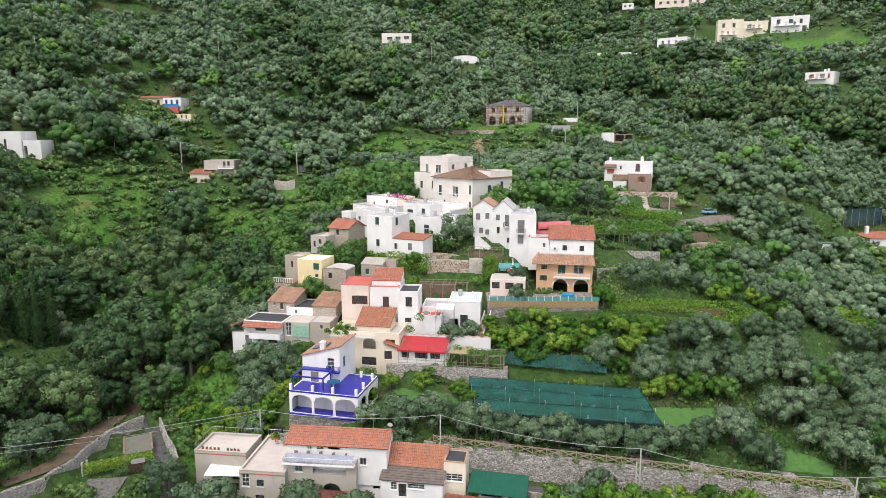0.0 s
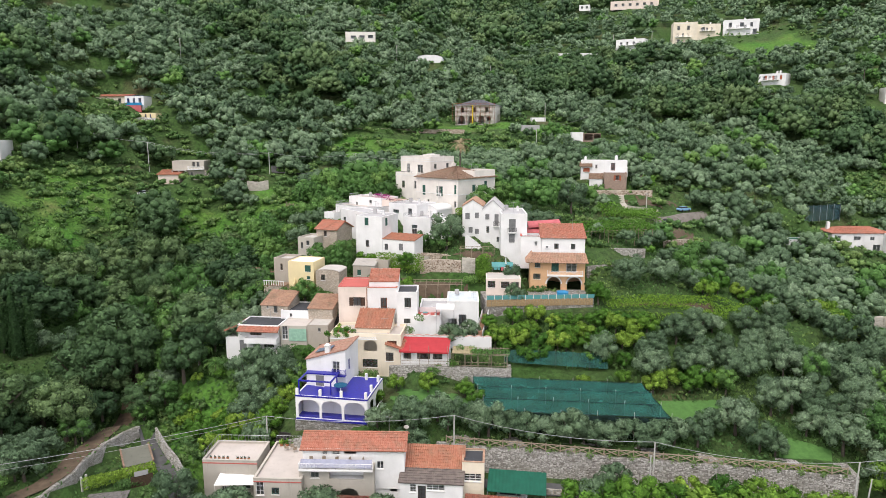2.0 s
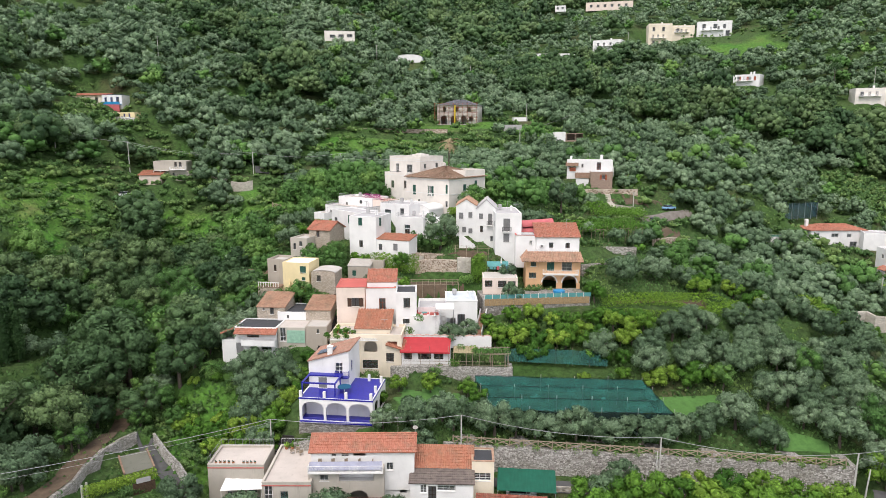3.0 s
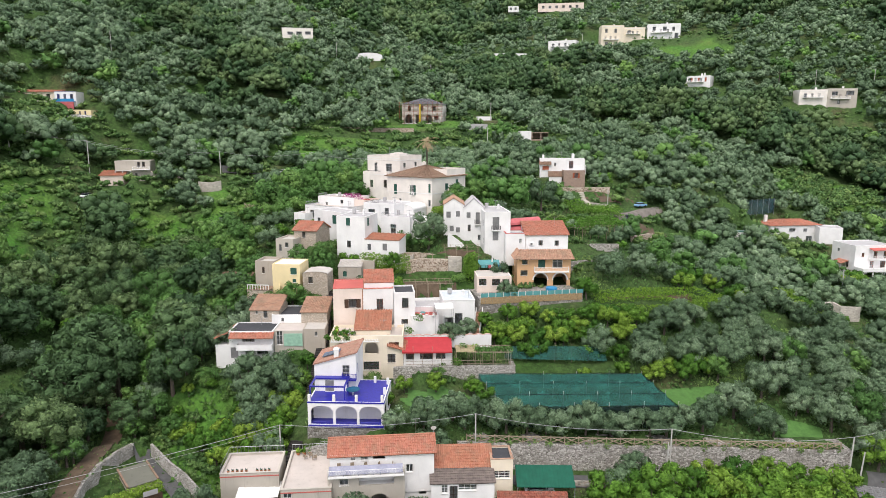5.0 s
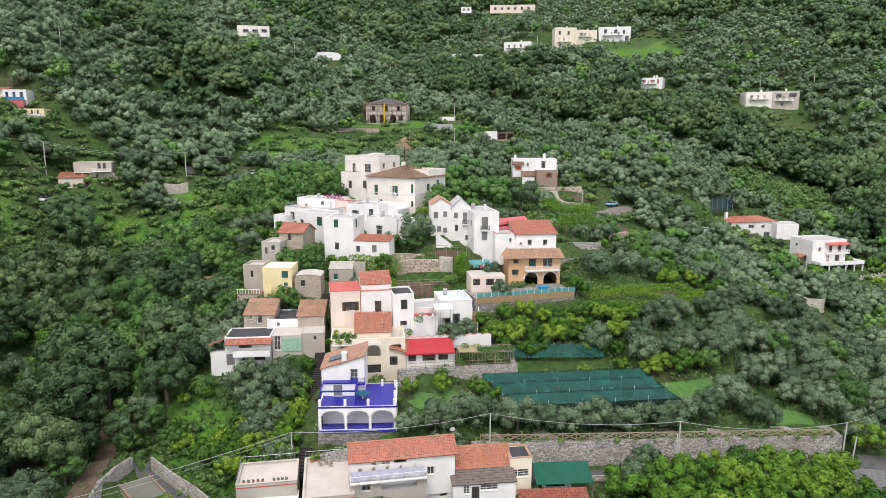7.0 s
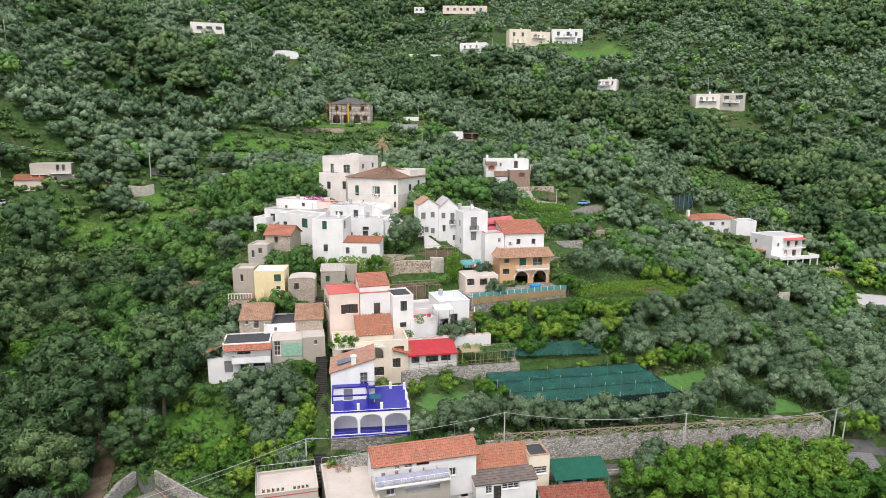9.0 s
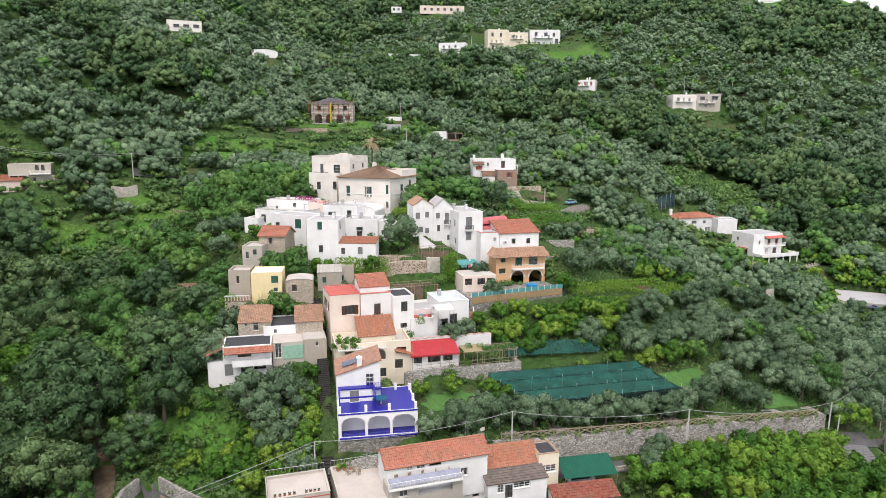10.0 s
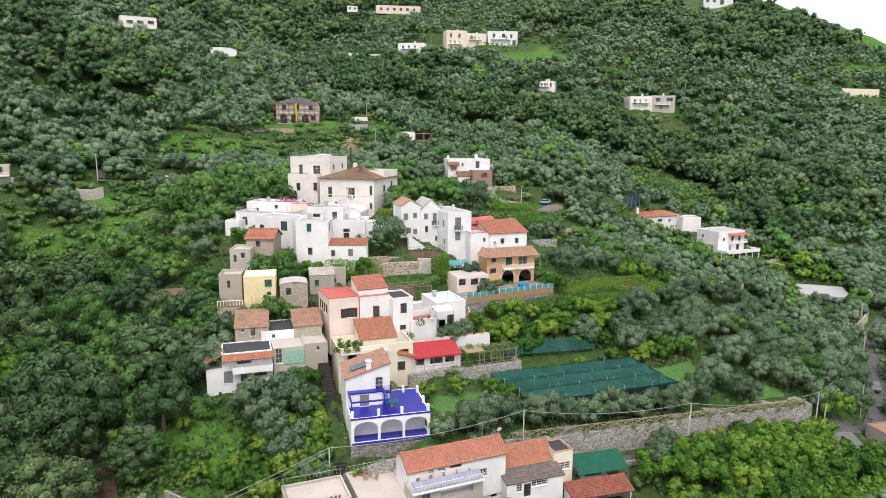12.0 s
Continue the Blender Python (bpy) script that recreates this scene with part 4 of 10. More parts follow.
house("lean_to_store", "store with faded green sheet front", (-30.74, 122.57, 21.11), -10, 5.14, 5.0, 2.98, BEIGE, roof_mat=WARM_ROOF, parapet=0.05,
      front=[(0.36, 0.35, 1.1, 2.58, "em")])
flathouse = house("flat_roofed_house", "beige house with large flat roof terrace", (-28.91, 86.41, 7.7), -7, 6.71, 11.0, 4.98, BEIGE, roof_mat=WARM_ROOF, parapet=0.3, coping=BEIGE, band=RED_ROOF,
      front=[(2.52, 2.9, 1.03, 1.06, "gn"), (0.31, 2.76, 1.15, 2.01, "gm"), (2.23, 0.81, 1.3, 0.78, "gn")])
flatwing = house("flat_roofed_wing", "beige wing of house with roof terrace", (-37.25, 91.83, 5.85), -7, 8.05, 6.0, 7.09, BEIGE, roof_mat=WARM_ROOF, parapet=0.3, coping=BEIGE, band=RED_ROOF,
      front=[(2.6, 2.09, 0.73, 1.24, "en"), (5.76, 3.07, 1.1, 0.93, "gn"), (5.67, 1.32, 1.09, 1.12, "gn")])
tiled_house = house("tiled_house", "white house with long red tile roof and loggia", (-22.29, 88.17, 13.29), -6, 14.37, 5.0, 3.04, WHITE, roof="gable", roof_mat=TILE_RED, rise=1.35, over=0.35,
      front=[(2.82, 2.06, 0.72, 0.74, "em"), (4.15, 2.07, 1.13, 0.81, "em"), (5.89, 2.19, 1.71, 0.77, "p"), (8.03, 2.28, 1.29, 0.79, "p"), (10.44, 0.02, 1.04, 1.16, "en")])
ground_floor = house("tiled_house_ground_floor", "white lower storey with stone base and covered terrace", (-22.7, 86.8, 7.56), -6, 10.47, 2.4, 6.71, BEIGE, roof_mat=WARM_ROOF, parapet=0.05,
      front=[(1.61, 5.01, 1.2, 0.88, "en"), (4.25, 4.85, 4.78, 1.28, "p"), (1.99, 1.46, 1.19, 1.42, "em"), (5.56, 1.34, 2.73, 2.19, "Ap")])
house("white_side_house", "white side wing of the tiled house", (-12.5, 87.37, 7.02), -6, 4.45, 4.0, 8.33, WHITE, roof_mat=PALE_ROOF, parapet=0.02,
      front=[(0.65, 6.12, 0.88, 1.17, "en"), (2.48, 2.65, 0.96, 1.79, "Ap")])
workshop = house("workshop", "house with patchy clay tile roof and beige wall", (-8.32, 87.83, 9.24), -9, 8.75, 2.6, 4.03, BEIGE, roof="shed", roof_mat=TILE, rise=1.9, over=0.2)
porch = house("porch_house", "white ground floor with dark porch roof and window band", (-8.73, 85.05, 8.28), -9, 8.76, 3.2, 4.11, WHITE, roof="shed", roof_mat=FELT_BROWN, rise=0.9, over=0.2, wave=0.012,
      front=[(1.41, 2.55, 0.87, 1.21, "em"), (2.54, 1.65, 1.11, 1.95, "bd"), (3.75, 2.92, 2.55, 1.05, "em")])
house("veranda_house", "small house with dark felt roof and glazed veranda", (0.08, 86.09, 9.99), -9, 3.14, 4.0, 4.23, CREAM, roof_mat=BITUMEN, parapet=0.2, coping=TILE_OLD,
      front=[(0.32, 1.49, 2.42, 1.17, "em")])
house("hill_house", "white hill house with chimney and bare block base", (56.58, 201.73, 42.41), -14, 6.73, 8.0, 5.25, BRICK, roof_mat=PALE_ROOF, parapet=0.1, group="houses on the hillside",
      front=[(3.39, 2.91, 1.14, 1.63, "ro")])
hill_house = house("hill_house", "white upper storey with terrace and chimney", (50.77, 207.86, 45.77), -18, 14.29, 8.0, 5.14, WHITE, roof_mat=PALE_ROOF, parapet=0.3, group="houses on the hillside",
      front=[(9.29, 2.41, 1.35, 2.37, "rd"), (4.55, 3.12, 0.58, 1.1, "bn")])
scaff = house("scaffolded_house", "half-built pinkish house wrapped in scaffolding", (19.44, 302.89, 63.38), -22, 17.72, 14.0, 8.66, IVORY, roof="hip", roof_mat=SLATE, rise=2.6, over=0.5, pitch=1.6, group="houses on the hillside",
      front=[(1.55, 0.25, 3.05, 3.73, "Ap"), (6.19, 0.25, 2.79, 3.73, "Ap"), (10.82, 0.25, 2.79, 3.72, "Ap"), (2.63, 5.71, 1.52, 1.98, "p"), (8.29, 5.7, 1.52, 1.98, "p"), (13.91, 5.68, 1.52, 1.97, "p"), (14.65, 1.48, 2.03, 1.98, "p")])
east1 = house("east_house", "white two-storey house with orange hipped roof", (129.01, 196.0, 21.87), -5, 18.22, 9.0, 6.97, WHITE, roof="hip", roof_mat=TILE_RED, rise=1.5, over=0.4, pitch=0.6, group="houses on the hillside",
      front=[(1.72, 4.73, 1.18, 1.21, "en"), (6.88, 4.58, 2.28, 1.24, "en"), (12.08, 4.48, 1.43, 1.22, "en"), (8.47, 1.18, 1.68, 1.63, "en"), (13.22, 1.04, 2.39, 2.06, "en")])
house("east_hut", "small white hut with a dark doorway among olives", (109.3, 187.0, 25.2), -8, 5.6, 4.0, 3.2, WHITE, roof_mat=GREEN_SHEET, parapet=0.05, group="houses on the hillside",
      front=[(3.4, 0.4, 1.6, 2.2, "gd")])
house("east_white_wing", "long white wing with flat roof and pipes", (141.69, 188.49, 23.98), -30, 6.84, 8.0, 4.42, WHITE, parapet=0.4, group="houses on the hillside")
east2 = house("east_flat_house", "white house with flat grey roof and red balcony", (137.0, 168.4, 17.8), -5, 12.4, 10.0, 8.2, WHITE, roof_mat=PALE_ROOF, parapet=0.25, group="houses on the hillside",
      front=[(2.2, 5.0, 0.8, 1.2, "rn"), (6.1, 4.5, 1.2, 2.1, "rd"), (9.4, 4.5, 1.2, 2.1, "rd"), (5.2, 1.55, 1.2, 2.0, "rd"), (8.6, 1.55, 1.6, 2.0, "rd")], left=[(2.3, 5.4, 1.0, 1.2, "en"), (6.6, 1.4, 1.0, 2.0, "bd")])
east_low = house("east_low_house", "low house with pale flat roof at the edge of the gully", (138.8, 137.9, 7.9), -50, 14.0, 16.0, 2.6, BEIGE, roof_mat=PALE_ROOF, parapet=0.1, group="houses on the hillside",
      front=[(2.0, 0.3, 1.8, 1.9, "rn"), (8.5, 0.3, 1.5, 1.9, "en")])
far1 = house("far_white_house", "small white house with red shutters among olives", (181.05, 338.95, 83.93), -45, 12.94, 9.0, 5.45, WHITE, parapet=0.3, group="houses on the hillside",
      front=[(2.64, 2.82, 1.32, 1.87, "rc"), (6.57, 2.69, 1.01, 1.85, "rc"), (10.14, 2.56, 1.02, 2.14, "rc")])
house("far_grey_house", "pale flat-roofed house on the wooded slope", (223.92, 303.03, 74.28), -22, 14.7, 10.0, 6.31, IVORY, parapet=0.4, roof_mat=CONCRETE, group="houses on the hillside",
      front=[(2.11, 2.32, 1.59, 2.31, "yn")])
house("far_grey_house", "pale grey two-storey house on the wooded slope", (236.09, 297.77, 72.5), -22, 13.72, 9.0, 8.56, BEIGE, parapet=0.4, roof_mat=CONCRETE, group="houses on the hillside",
      front=[(1.92, 5.44, 2.66, 2.01, "yn"), (8.47, 5.68, 3.74, 2.01, "yn"), (4.76, 1.15, 1.31, 2.29, "en")])
house("far_yellow_villa", "pale yellow villa with terraces on the far slope", (168.38, 420.4, 111.87), -15, 14.5, 10.0, 15.76, CREAM, parapet=0.4, group="houses on the hillside",
      front=[(2.37, 11.49, 1.58, 2.5, "yn"), (8.31, 11.48, 1.59, 2.5, "yn"), (2.69, 2.88, 1.6, 2.88, "yn"), (8.64, 2.88, 1.61, 2.88, "yn")])
house("far_yellow_villa", "pale yellow villa wing with flat roof", (182.9, 417.9, 119.23), -15, 13.77, 10.0, 7.17, CREAM, parapet=0.4, group="houses on the hillside",
      front=[(2.88, 3.59, 1.58, 2.15, "yn")])
house("far_white_villa", "white villa with broad terrace on the far slope", (197.36, 413.57, 118.92), -25, 20.42, 10.0, 9.27, WHITE, parapet=0.4, group="houses on the hillside",
      front=[(3.09, 5.49, 1.92, 2.55, "yn"), (9.55, 5.32, 2.28, 2.55, "yn"), (15.27, 5.19, 1.56, 2.52, "yn"), (16.9, 0.51, 2.31, 3.26, "yn")])
house("far_white_house", "white cubic house on the far slope", (130.73, 417.19, 110.06), -35, 17.58, 9.0, 6.26, WHITE, parapet=0.3, group="houses on the hillside",
      front=[(2.56, 2.64, 1.53, 2.16, "yn"), (10.63, 2.66, 1.15, 2.13, "yn")])
house("far_long_house", "long pale house under the wood", (91.86, 421.2, 105.69), -10, 29.06, 6.0, 2.78, WHITE, parapet=0.2, group="houses on the hillside")
house("far_terrace_house", "pale terraced house high on the slope", (-33.71, 377.0, 109.44), 0, 16.22, 9.0, 4.01, IVORY, parapet=0.6, roof_mat=CONCRETE, coping=WHITE, group="houses on the hillside",
      front=[(2.91, 1.07, 2.81, 1.61, "yn"), (7.52, 1.23, 2.83, 1.61, "yn"), (12.17, 1.4, 2.85, 1.62, "yn")])
house("far_shed", "pale blue-white shed with curved sheet roof", (4.46, 373.74, 98.46), -10, 14.48, 8.0, 1.76, WHITE, roof="vault", roof_mat=SHEET_ROOF, rise=1.6, group="houses on the hillside")
roadside = house("roadside_house", "pink and white house beside the hillside road", (-83.98, 232.8, 44.14), 0, 10.63, 8.0, 6.2, BEIGE, parapet=0.2, roof_mat=CONCRETE, group="houses on the hillside",
      front=[(6.72, 4.24, 0.84, 1.79, "bn"), (8.2, 4.22, 0.85, 1.79, "bn"), (5.95, 0.69, 0.68, 1.8, "yn")])
house("tiled_shed", "low pink shed with clay tile roof", (-87.35, 228.0, 43.19), 0, 6.96, 6.0, 3.12, PINK, roof="shed", roof_mat=TILE, rise=1.2, group="houses on the hillside")
house("red_roofed_house", "low cream house with faded red roof among trees", (-123.78, 267.77, 70.35), -5, 13.24, 8.0, 3.43, CREAM, roof="shed", roof_mat=TILE_RED, rise=1.0, over=0.5, pitch=0.6, group="houses on the hillside",
      front=[(1.86, 0.54, 0.86, 1.89, "bn"), (4.7, 0.56, 0.87, 1.89, "bn"), (7.56, 0.59, 0.88, 1.9, "bn"), (10.43, 0.62, 1.24, 1.9, "bn")])
blue_balcony = house("blue_balcony_house", "low house with blue and red balconies among trees", (-110.33, 265.6, 70.01), -5, 7.23, 7.0, 3.25, WHITE, parapet=0.5, roof_mat=RED_ROOF, coping=BLUE_PAINT, group="houses on the hillside",
      front=[(0.84, 0.75, 0.87, 2.09, "un"), (3.01, 0.77, 0.88, 2.09, "un"), (5.17, 0.79, 1.06, 2.09, "un")])
house("yellow_hut_house", "small yellow and white house with terrace", (-103.54, 256.26, 64.67), -5, 7.58, 6.0, 2.43, YELLOW, parapet=0.1, roof_mat=TILE_RED, group="houses on the hillside",
      front=[(1.12, 0.37, 0.74, 1.49, "bn"), (3.6, 0.75, 0.58, 1.3, "un"), (5.36, 0.76, 0.58, 1.3, "un")])
house("small_white_hut", "small white hut with green door", (-58.32, 290.0, 55.99), 0, 3.89, 4.0, 4.28, WHITE, parapet=0.2, group="houses on the hillside",
      front=[(0.3, 2.26, 1.21, 1.35, "gn")])
house("west_white_house", "white house with arched porch and roof terrace", (-150.9, 205.0, 52.55), 0, 21.22, 8.0, 7.73, WHITE, roof_mat=RED_ROOF, parapet=0.25, group="houses on the hillside",
      front=[(12.01, 2.93, 0.57, 2.58, "bn"), (15.83, 2.93, 0.75, 2.58, "bn"), (21.19, 0.17, 1.72, 3.45, "Ap")])
house("west_white_wing", "white stair wing with terrace railing", (-129.2, 205.0, 52.55), 0, 5.4, 7.0, 5.16, WHITE, parapet=0.1, group="houses on the hillside",
      front=[(-0.59, 0.35, 1.74, 3.27, "Ap")])
house("far_pink_house", "long pale house with broken balustrade", (-171.83, 345.0, 107.02), 0, 31.29, 9.0, 3.55, CREAM, parapet=0.3, roof_mat=CONCRETE, group="houses on the hillside",
      front=[(5.8, 1.09, 1.83, 1.91, "yn"), (12.9, 1.09, 1.83, 1.91, "yn"), (21.43, 1.09, 1.84, 1.91, "yn")])
house("far_cream_house", "cream house with flat roof high on the slope", (-159.7, 400.0, 127.76), 0, 13.12, 8.0, 3.13, CREAM, parapet=0.3, group="houses on the hillside",
      front=[(2.69, 0.94, 1.53, 1.57, "yn")])
house("field_hut", "white field hut with flat roof", (64.5, 270.0, 56.6), -8, 4.6, 5.0, 3.4, WHITE, parapet=0.15, group="houses on the hillside")
house("field_shelter", "open field shelter with dark front and flat roof", (69.1, 269.5, 56.6), -8, 7.2, 5.0, 2.9, BRICK, parapet=0.1, roof_mat=TILE_BROWN, group="houses on the hillside",
      front=[(0.5, 0.2, 3.4, 2.5, "p"), (4.3, 0.2, 3.4, 2.5, "p")])
house("field_hut", "small white shed in the vegetable garden", (54.17, 300.0, 65.03), 0, 6.21, 4.0, 1.53, WHITE, parapet=0.1, group="houses on the hillside")
house("field_hut", "white greenhouse shed in the garden", (46.14, 285.0, 61.38), 0, 8.18, 4.0, 1.69, PALE_ROOF, parapet=0.1, group="houses on the hillside")
house("far_white_house", "pale house near the crest of the far slope", (158.68, 516.84, 152.87), -20, 35.14, 9.0, 5.07, PINK, parapet=0.3, deep=1.0, group="houses on the hillside",
      front=[(3.0 + 5.2 * k, 1.6, 2.0, 2.0, "yn") for k in range(6)])
house("far_white_house", "small white house near the crest", (133.87, 514.95, 151.4), -20, 7.87, 7.0, 3.4, WHITE, parapet=0.3, deep=0.8, group="houses on the hillside",
      front=[(1.2, 1.0, 1.6, 1.6, "yn"), (4.8, 1.0, 1.6, 1.6, "yn")])
house("crest_villa", "white terraced villa on the crest of the hill", (424.15, 427.14, 165.34), -60, 21.26, 9.0, 9.2, WHITE, parapet=0.5, group="houses on the hillside",
      front=[(2.07, 5.17, 2.52, 3.45, "yn"), (7.55, 4.67, 2.5, 3.43, "yn"), (13.53, 2.26, 2.96, 3.91, "yn")])
house("long_shed_house", "long low pale house among the olives", (360.53, 263.37, 83.67), -14, 29.73, 8.0, 4.12, CREAM, parapet=0.2, roof_mat=CONCRETE, group="houses on the hillside")
house("roadside_store", "grey block store with faded red-brown roof beside the road", (65.0, 73.2, 4.43), -15, 8.07, 5.0, 3.06, GREY, parapet=0.05, roof_mat=TILE_RUSSET, coping=TILE_RUSSET, group="sheds by the road",
      front=[(1.15, 0.62, 1.51, 1.89, "yn")])
house("sheet_shed", "shed with grey sheet roof below the road", (52.04, 74.72, 4.57), -30, 4.45, 4.5, 2.99, PALE_ROOF, roof="shed", roof_mat=GREY_PAINT, rise=0.8, over=0.3, pitch=0.5, group="sheds by the road")
PADS.append(((-3.2, 142.1, 32.75), -8, 9.0, 5.0))
PADS.append(((-5.5, 136.6, 28.2), -7, 14.0, 4.0))


# ---- the ground ----
def spaced(stops):
    """Coordinates from (start, step) to the next start."""
    out = []
    for (a, s), (b, _) in zip(stops, stops[1:]):
        out += list(np.arange(a, b - 1e-6, (b - a) / max(1, round((b - a) / s))))
    return np.array(out + [stops[-1][0]])


gx = spaced([(-3000, 400), (-600, 60), (-240, 8), (-110, 1.6), (160, 4), (330, 12), (700, 60), (3200, 1)])
gy = spaced([(-2000, 400), (-60, 20), (60, 1.6), (215, 3), (400, 8), (640, 20), (1500, 100), (3500, 1)])
XX, YY = np.meshgrid(gx, gy, indexing="ij")
ZZ = height(XX.ravel(), YY.ravel()).reshape(XX.shape)
far = np.clip((np.abs(XX) - 700) / 1500, 0, 1) + np.clip((-60 - YY) / 400, 0, 1)
ZZ = ZZ - 60 * np.clip(far, 0, 1) - np.clip((YY - 1500) / 2000, 0, 1) * 200
verts = np.stack([XX, YY, ZZ], -1).reshape(-1, 3)
nx_, ny_ = XX.shape
ii, jj = np.meshgrid(np.arange(nx_ - 1), np.arange(ny_ - 1), indexing="ij")
q0 = (ii * ny_ + jj).ravel()
quads = np.stack([q0, q0 + ny_, q0 + ny_ + 1, q0 + 1], 1)


def mesh_from_arrays(name, verts, quads, mat, tint=None, smooth=False, normals=None):
    me = bpy.data.meshes.new(name)
    k = quads.shape[1]
    me.vertices.add(len(verts))
    me.vertices.foreach_set("co", np.asarray(verts, np.float32).ravel())
    me.loops.add(quads.size)
    me.loops.foreach_set("vertex_index", np.asarray(quads, np.int32).ravel())
    me.polygons.add(len(quads))
    me.polygons.foreach_set("loop_start", np.arange(0, quads.size, k, dtype=np.int32))
    if smooth:
        me.polygons.foreach_set("use_smooth", np.ones(len(quads), bool))
    if tint is not None:
        at = me.attributes.new("tint", "FLOAT", "POINT")
        at.data.foreach_set("value", np.asarray(tint, np.float32))
    if normals is not None:
        at = me.attributes.new("custom_normal", "FLOAT_VECTOR", "POINT")
        at.data.foreach_set("vector", np.asarray(normals, np.float32).ravel())
    me.materials.append(mat)
    me.update()
    return me


# open grass between the woods: (x, y, reach in x, reach in y)
MEADOWS = [(-68, 209, 9, 7), (-42, 108, 8, 13), (-103, 195, 12, 18), (-12, 264, 26, 8), (-18, 251, 18, 4.5), (-48, 213, 11, 11), (180, 227, 19, 17), (202, 160, 11, 7), (415, 285, 32, 9), (203, 378, 26, 11), (62, 284, 18, 9), (-135, 262, 14, 5), (24, 292, 22, 5), (120, 300, 12, 5), (8, 243, 12, 4)]


def open_grass(x, y):
    """How bare of trees the ground is, 0 to 1."""
    x, y = np.atleast_1d(np.asarray(x, float)), np.atleast_1d(np.asarray(y, float))
    wob = 0.25 * np.sin(x * 0.23 + 1.3 * np.sin(y * 0.17)) + 0.2 * np.sin(y * 0.31 + x * 0.11)
    m = np.clip(far_ridge(x, y) - bare_height(x, y) + 8, 0, 8) / 8 * (np.hypot(x + 57, y - 16) > 592)
    for cx, cy, rx, ry in MEADOWS:
        m = np.maximum(m, np.clip((1.15 + wob - np.hypot((x - cx) / rx, (y - cy) / ry)) * 4, 0, 1))
    return m


meadow_tint = open_grass(verts[:, 0], verts[:, 1])
ground = tagged(new("ground", mesh_from_arrays("ground", verts, quads, GROUND, tint=meadow_tint, smooth=True)),
                "terraced green hillside of earth and grass", "ground", kind="structure")



# ---- the site: walls, nets, road, poles, terraces ----
def drape(name, label, cat, cx, cy, a, b, turn, mat, lift=0.06, step=0.8, kind="structure", level=None, ragged=False):
    """A sheet laid on the ground: centre, half length, half width, turn; ragged: an uneven oval."""
    nu, nv = max(2, int(2 * a / step)), max(2, int(2 * b / step))
    c, s = math.cos(radians(turn)), math.sin(radians(turn))
    U, W = np.meshgrid(np.linspace(-a, a, nu), np.linspace(-b, b, nv), indexing="ij")
    X, Y = cx + U * c - W * s, cy + U * s + W * c
    Z = height(X.ravel(), Y.ravel()) + lift if level is None else np.full(X.size, level)
    k = (np.arange(nu - 1)[:, None] * nv + np.arange(nv - 1)[None]).ravel()
    f = np.stack([k, k + nv, k + nv + 1, k + 1], 1)
    if ragged:
        edge = np.array([(u / a) ** 2 + (w / b) ** 2 + 0.9 * noise.noise(Vector((u * 0.7 + cx, w * 0.7 + cy, 1.5))) for u, w in zip(U.ravel(), W.ravel())])
        f = f[edge[f].max(1) < 0.85]
    return tagged(new(name, mesh_from_arrays(name, np.stack([X.ravel(), Y.ravel(), Z], 1), f, mat, smooth=True)), label, cat, kind=kind)


def ribbon(name, label, cat, pts, width, mat, lift=0.07, kind="structure"):
    """A lane along a line of points, laid on the ground."""
    v, f = [], []
    line = [Vector(p) for p in pts]
    samples = []
    for p, q in zip(line, line[1:]):
        n = max(1, int((q - p).length / 1.0))
        samples += [p.lerp(q, i / n) for i in range(n)]
    samples.append(line[-1])
    for i, p in enumerate(samples):
        d = (samples[min(i + 1, len(samples) - 1)] - samples[max(i - 1, 0)]).normalized()
        for k in (-1, -0.3, 0.3, 1):
            q = p + Vector((-d.y, d.x)) * width / 2 * k
            v.append((q.x, q.y, float(height(q.x, q.y)[0]) + lift))
    for i in range(len(samples) - 1):
        for k in range(3):
            f.append((4 * i + k, 4 * i + k + 1, 4 * i + k + 5, 4 * i + k + 4))
    return tagged(new(name, mesh_from_arrays(name, np.array(v), np.array(f), mat, smooth=True)), label, cat, kind=kind)


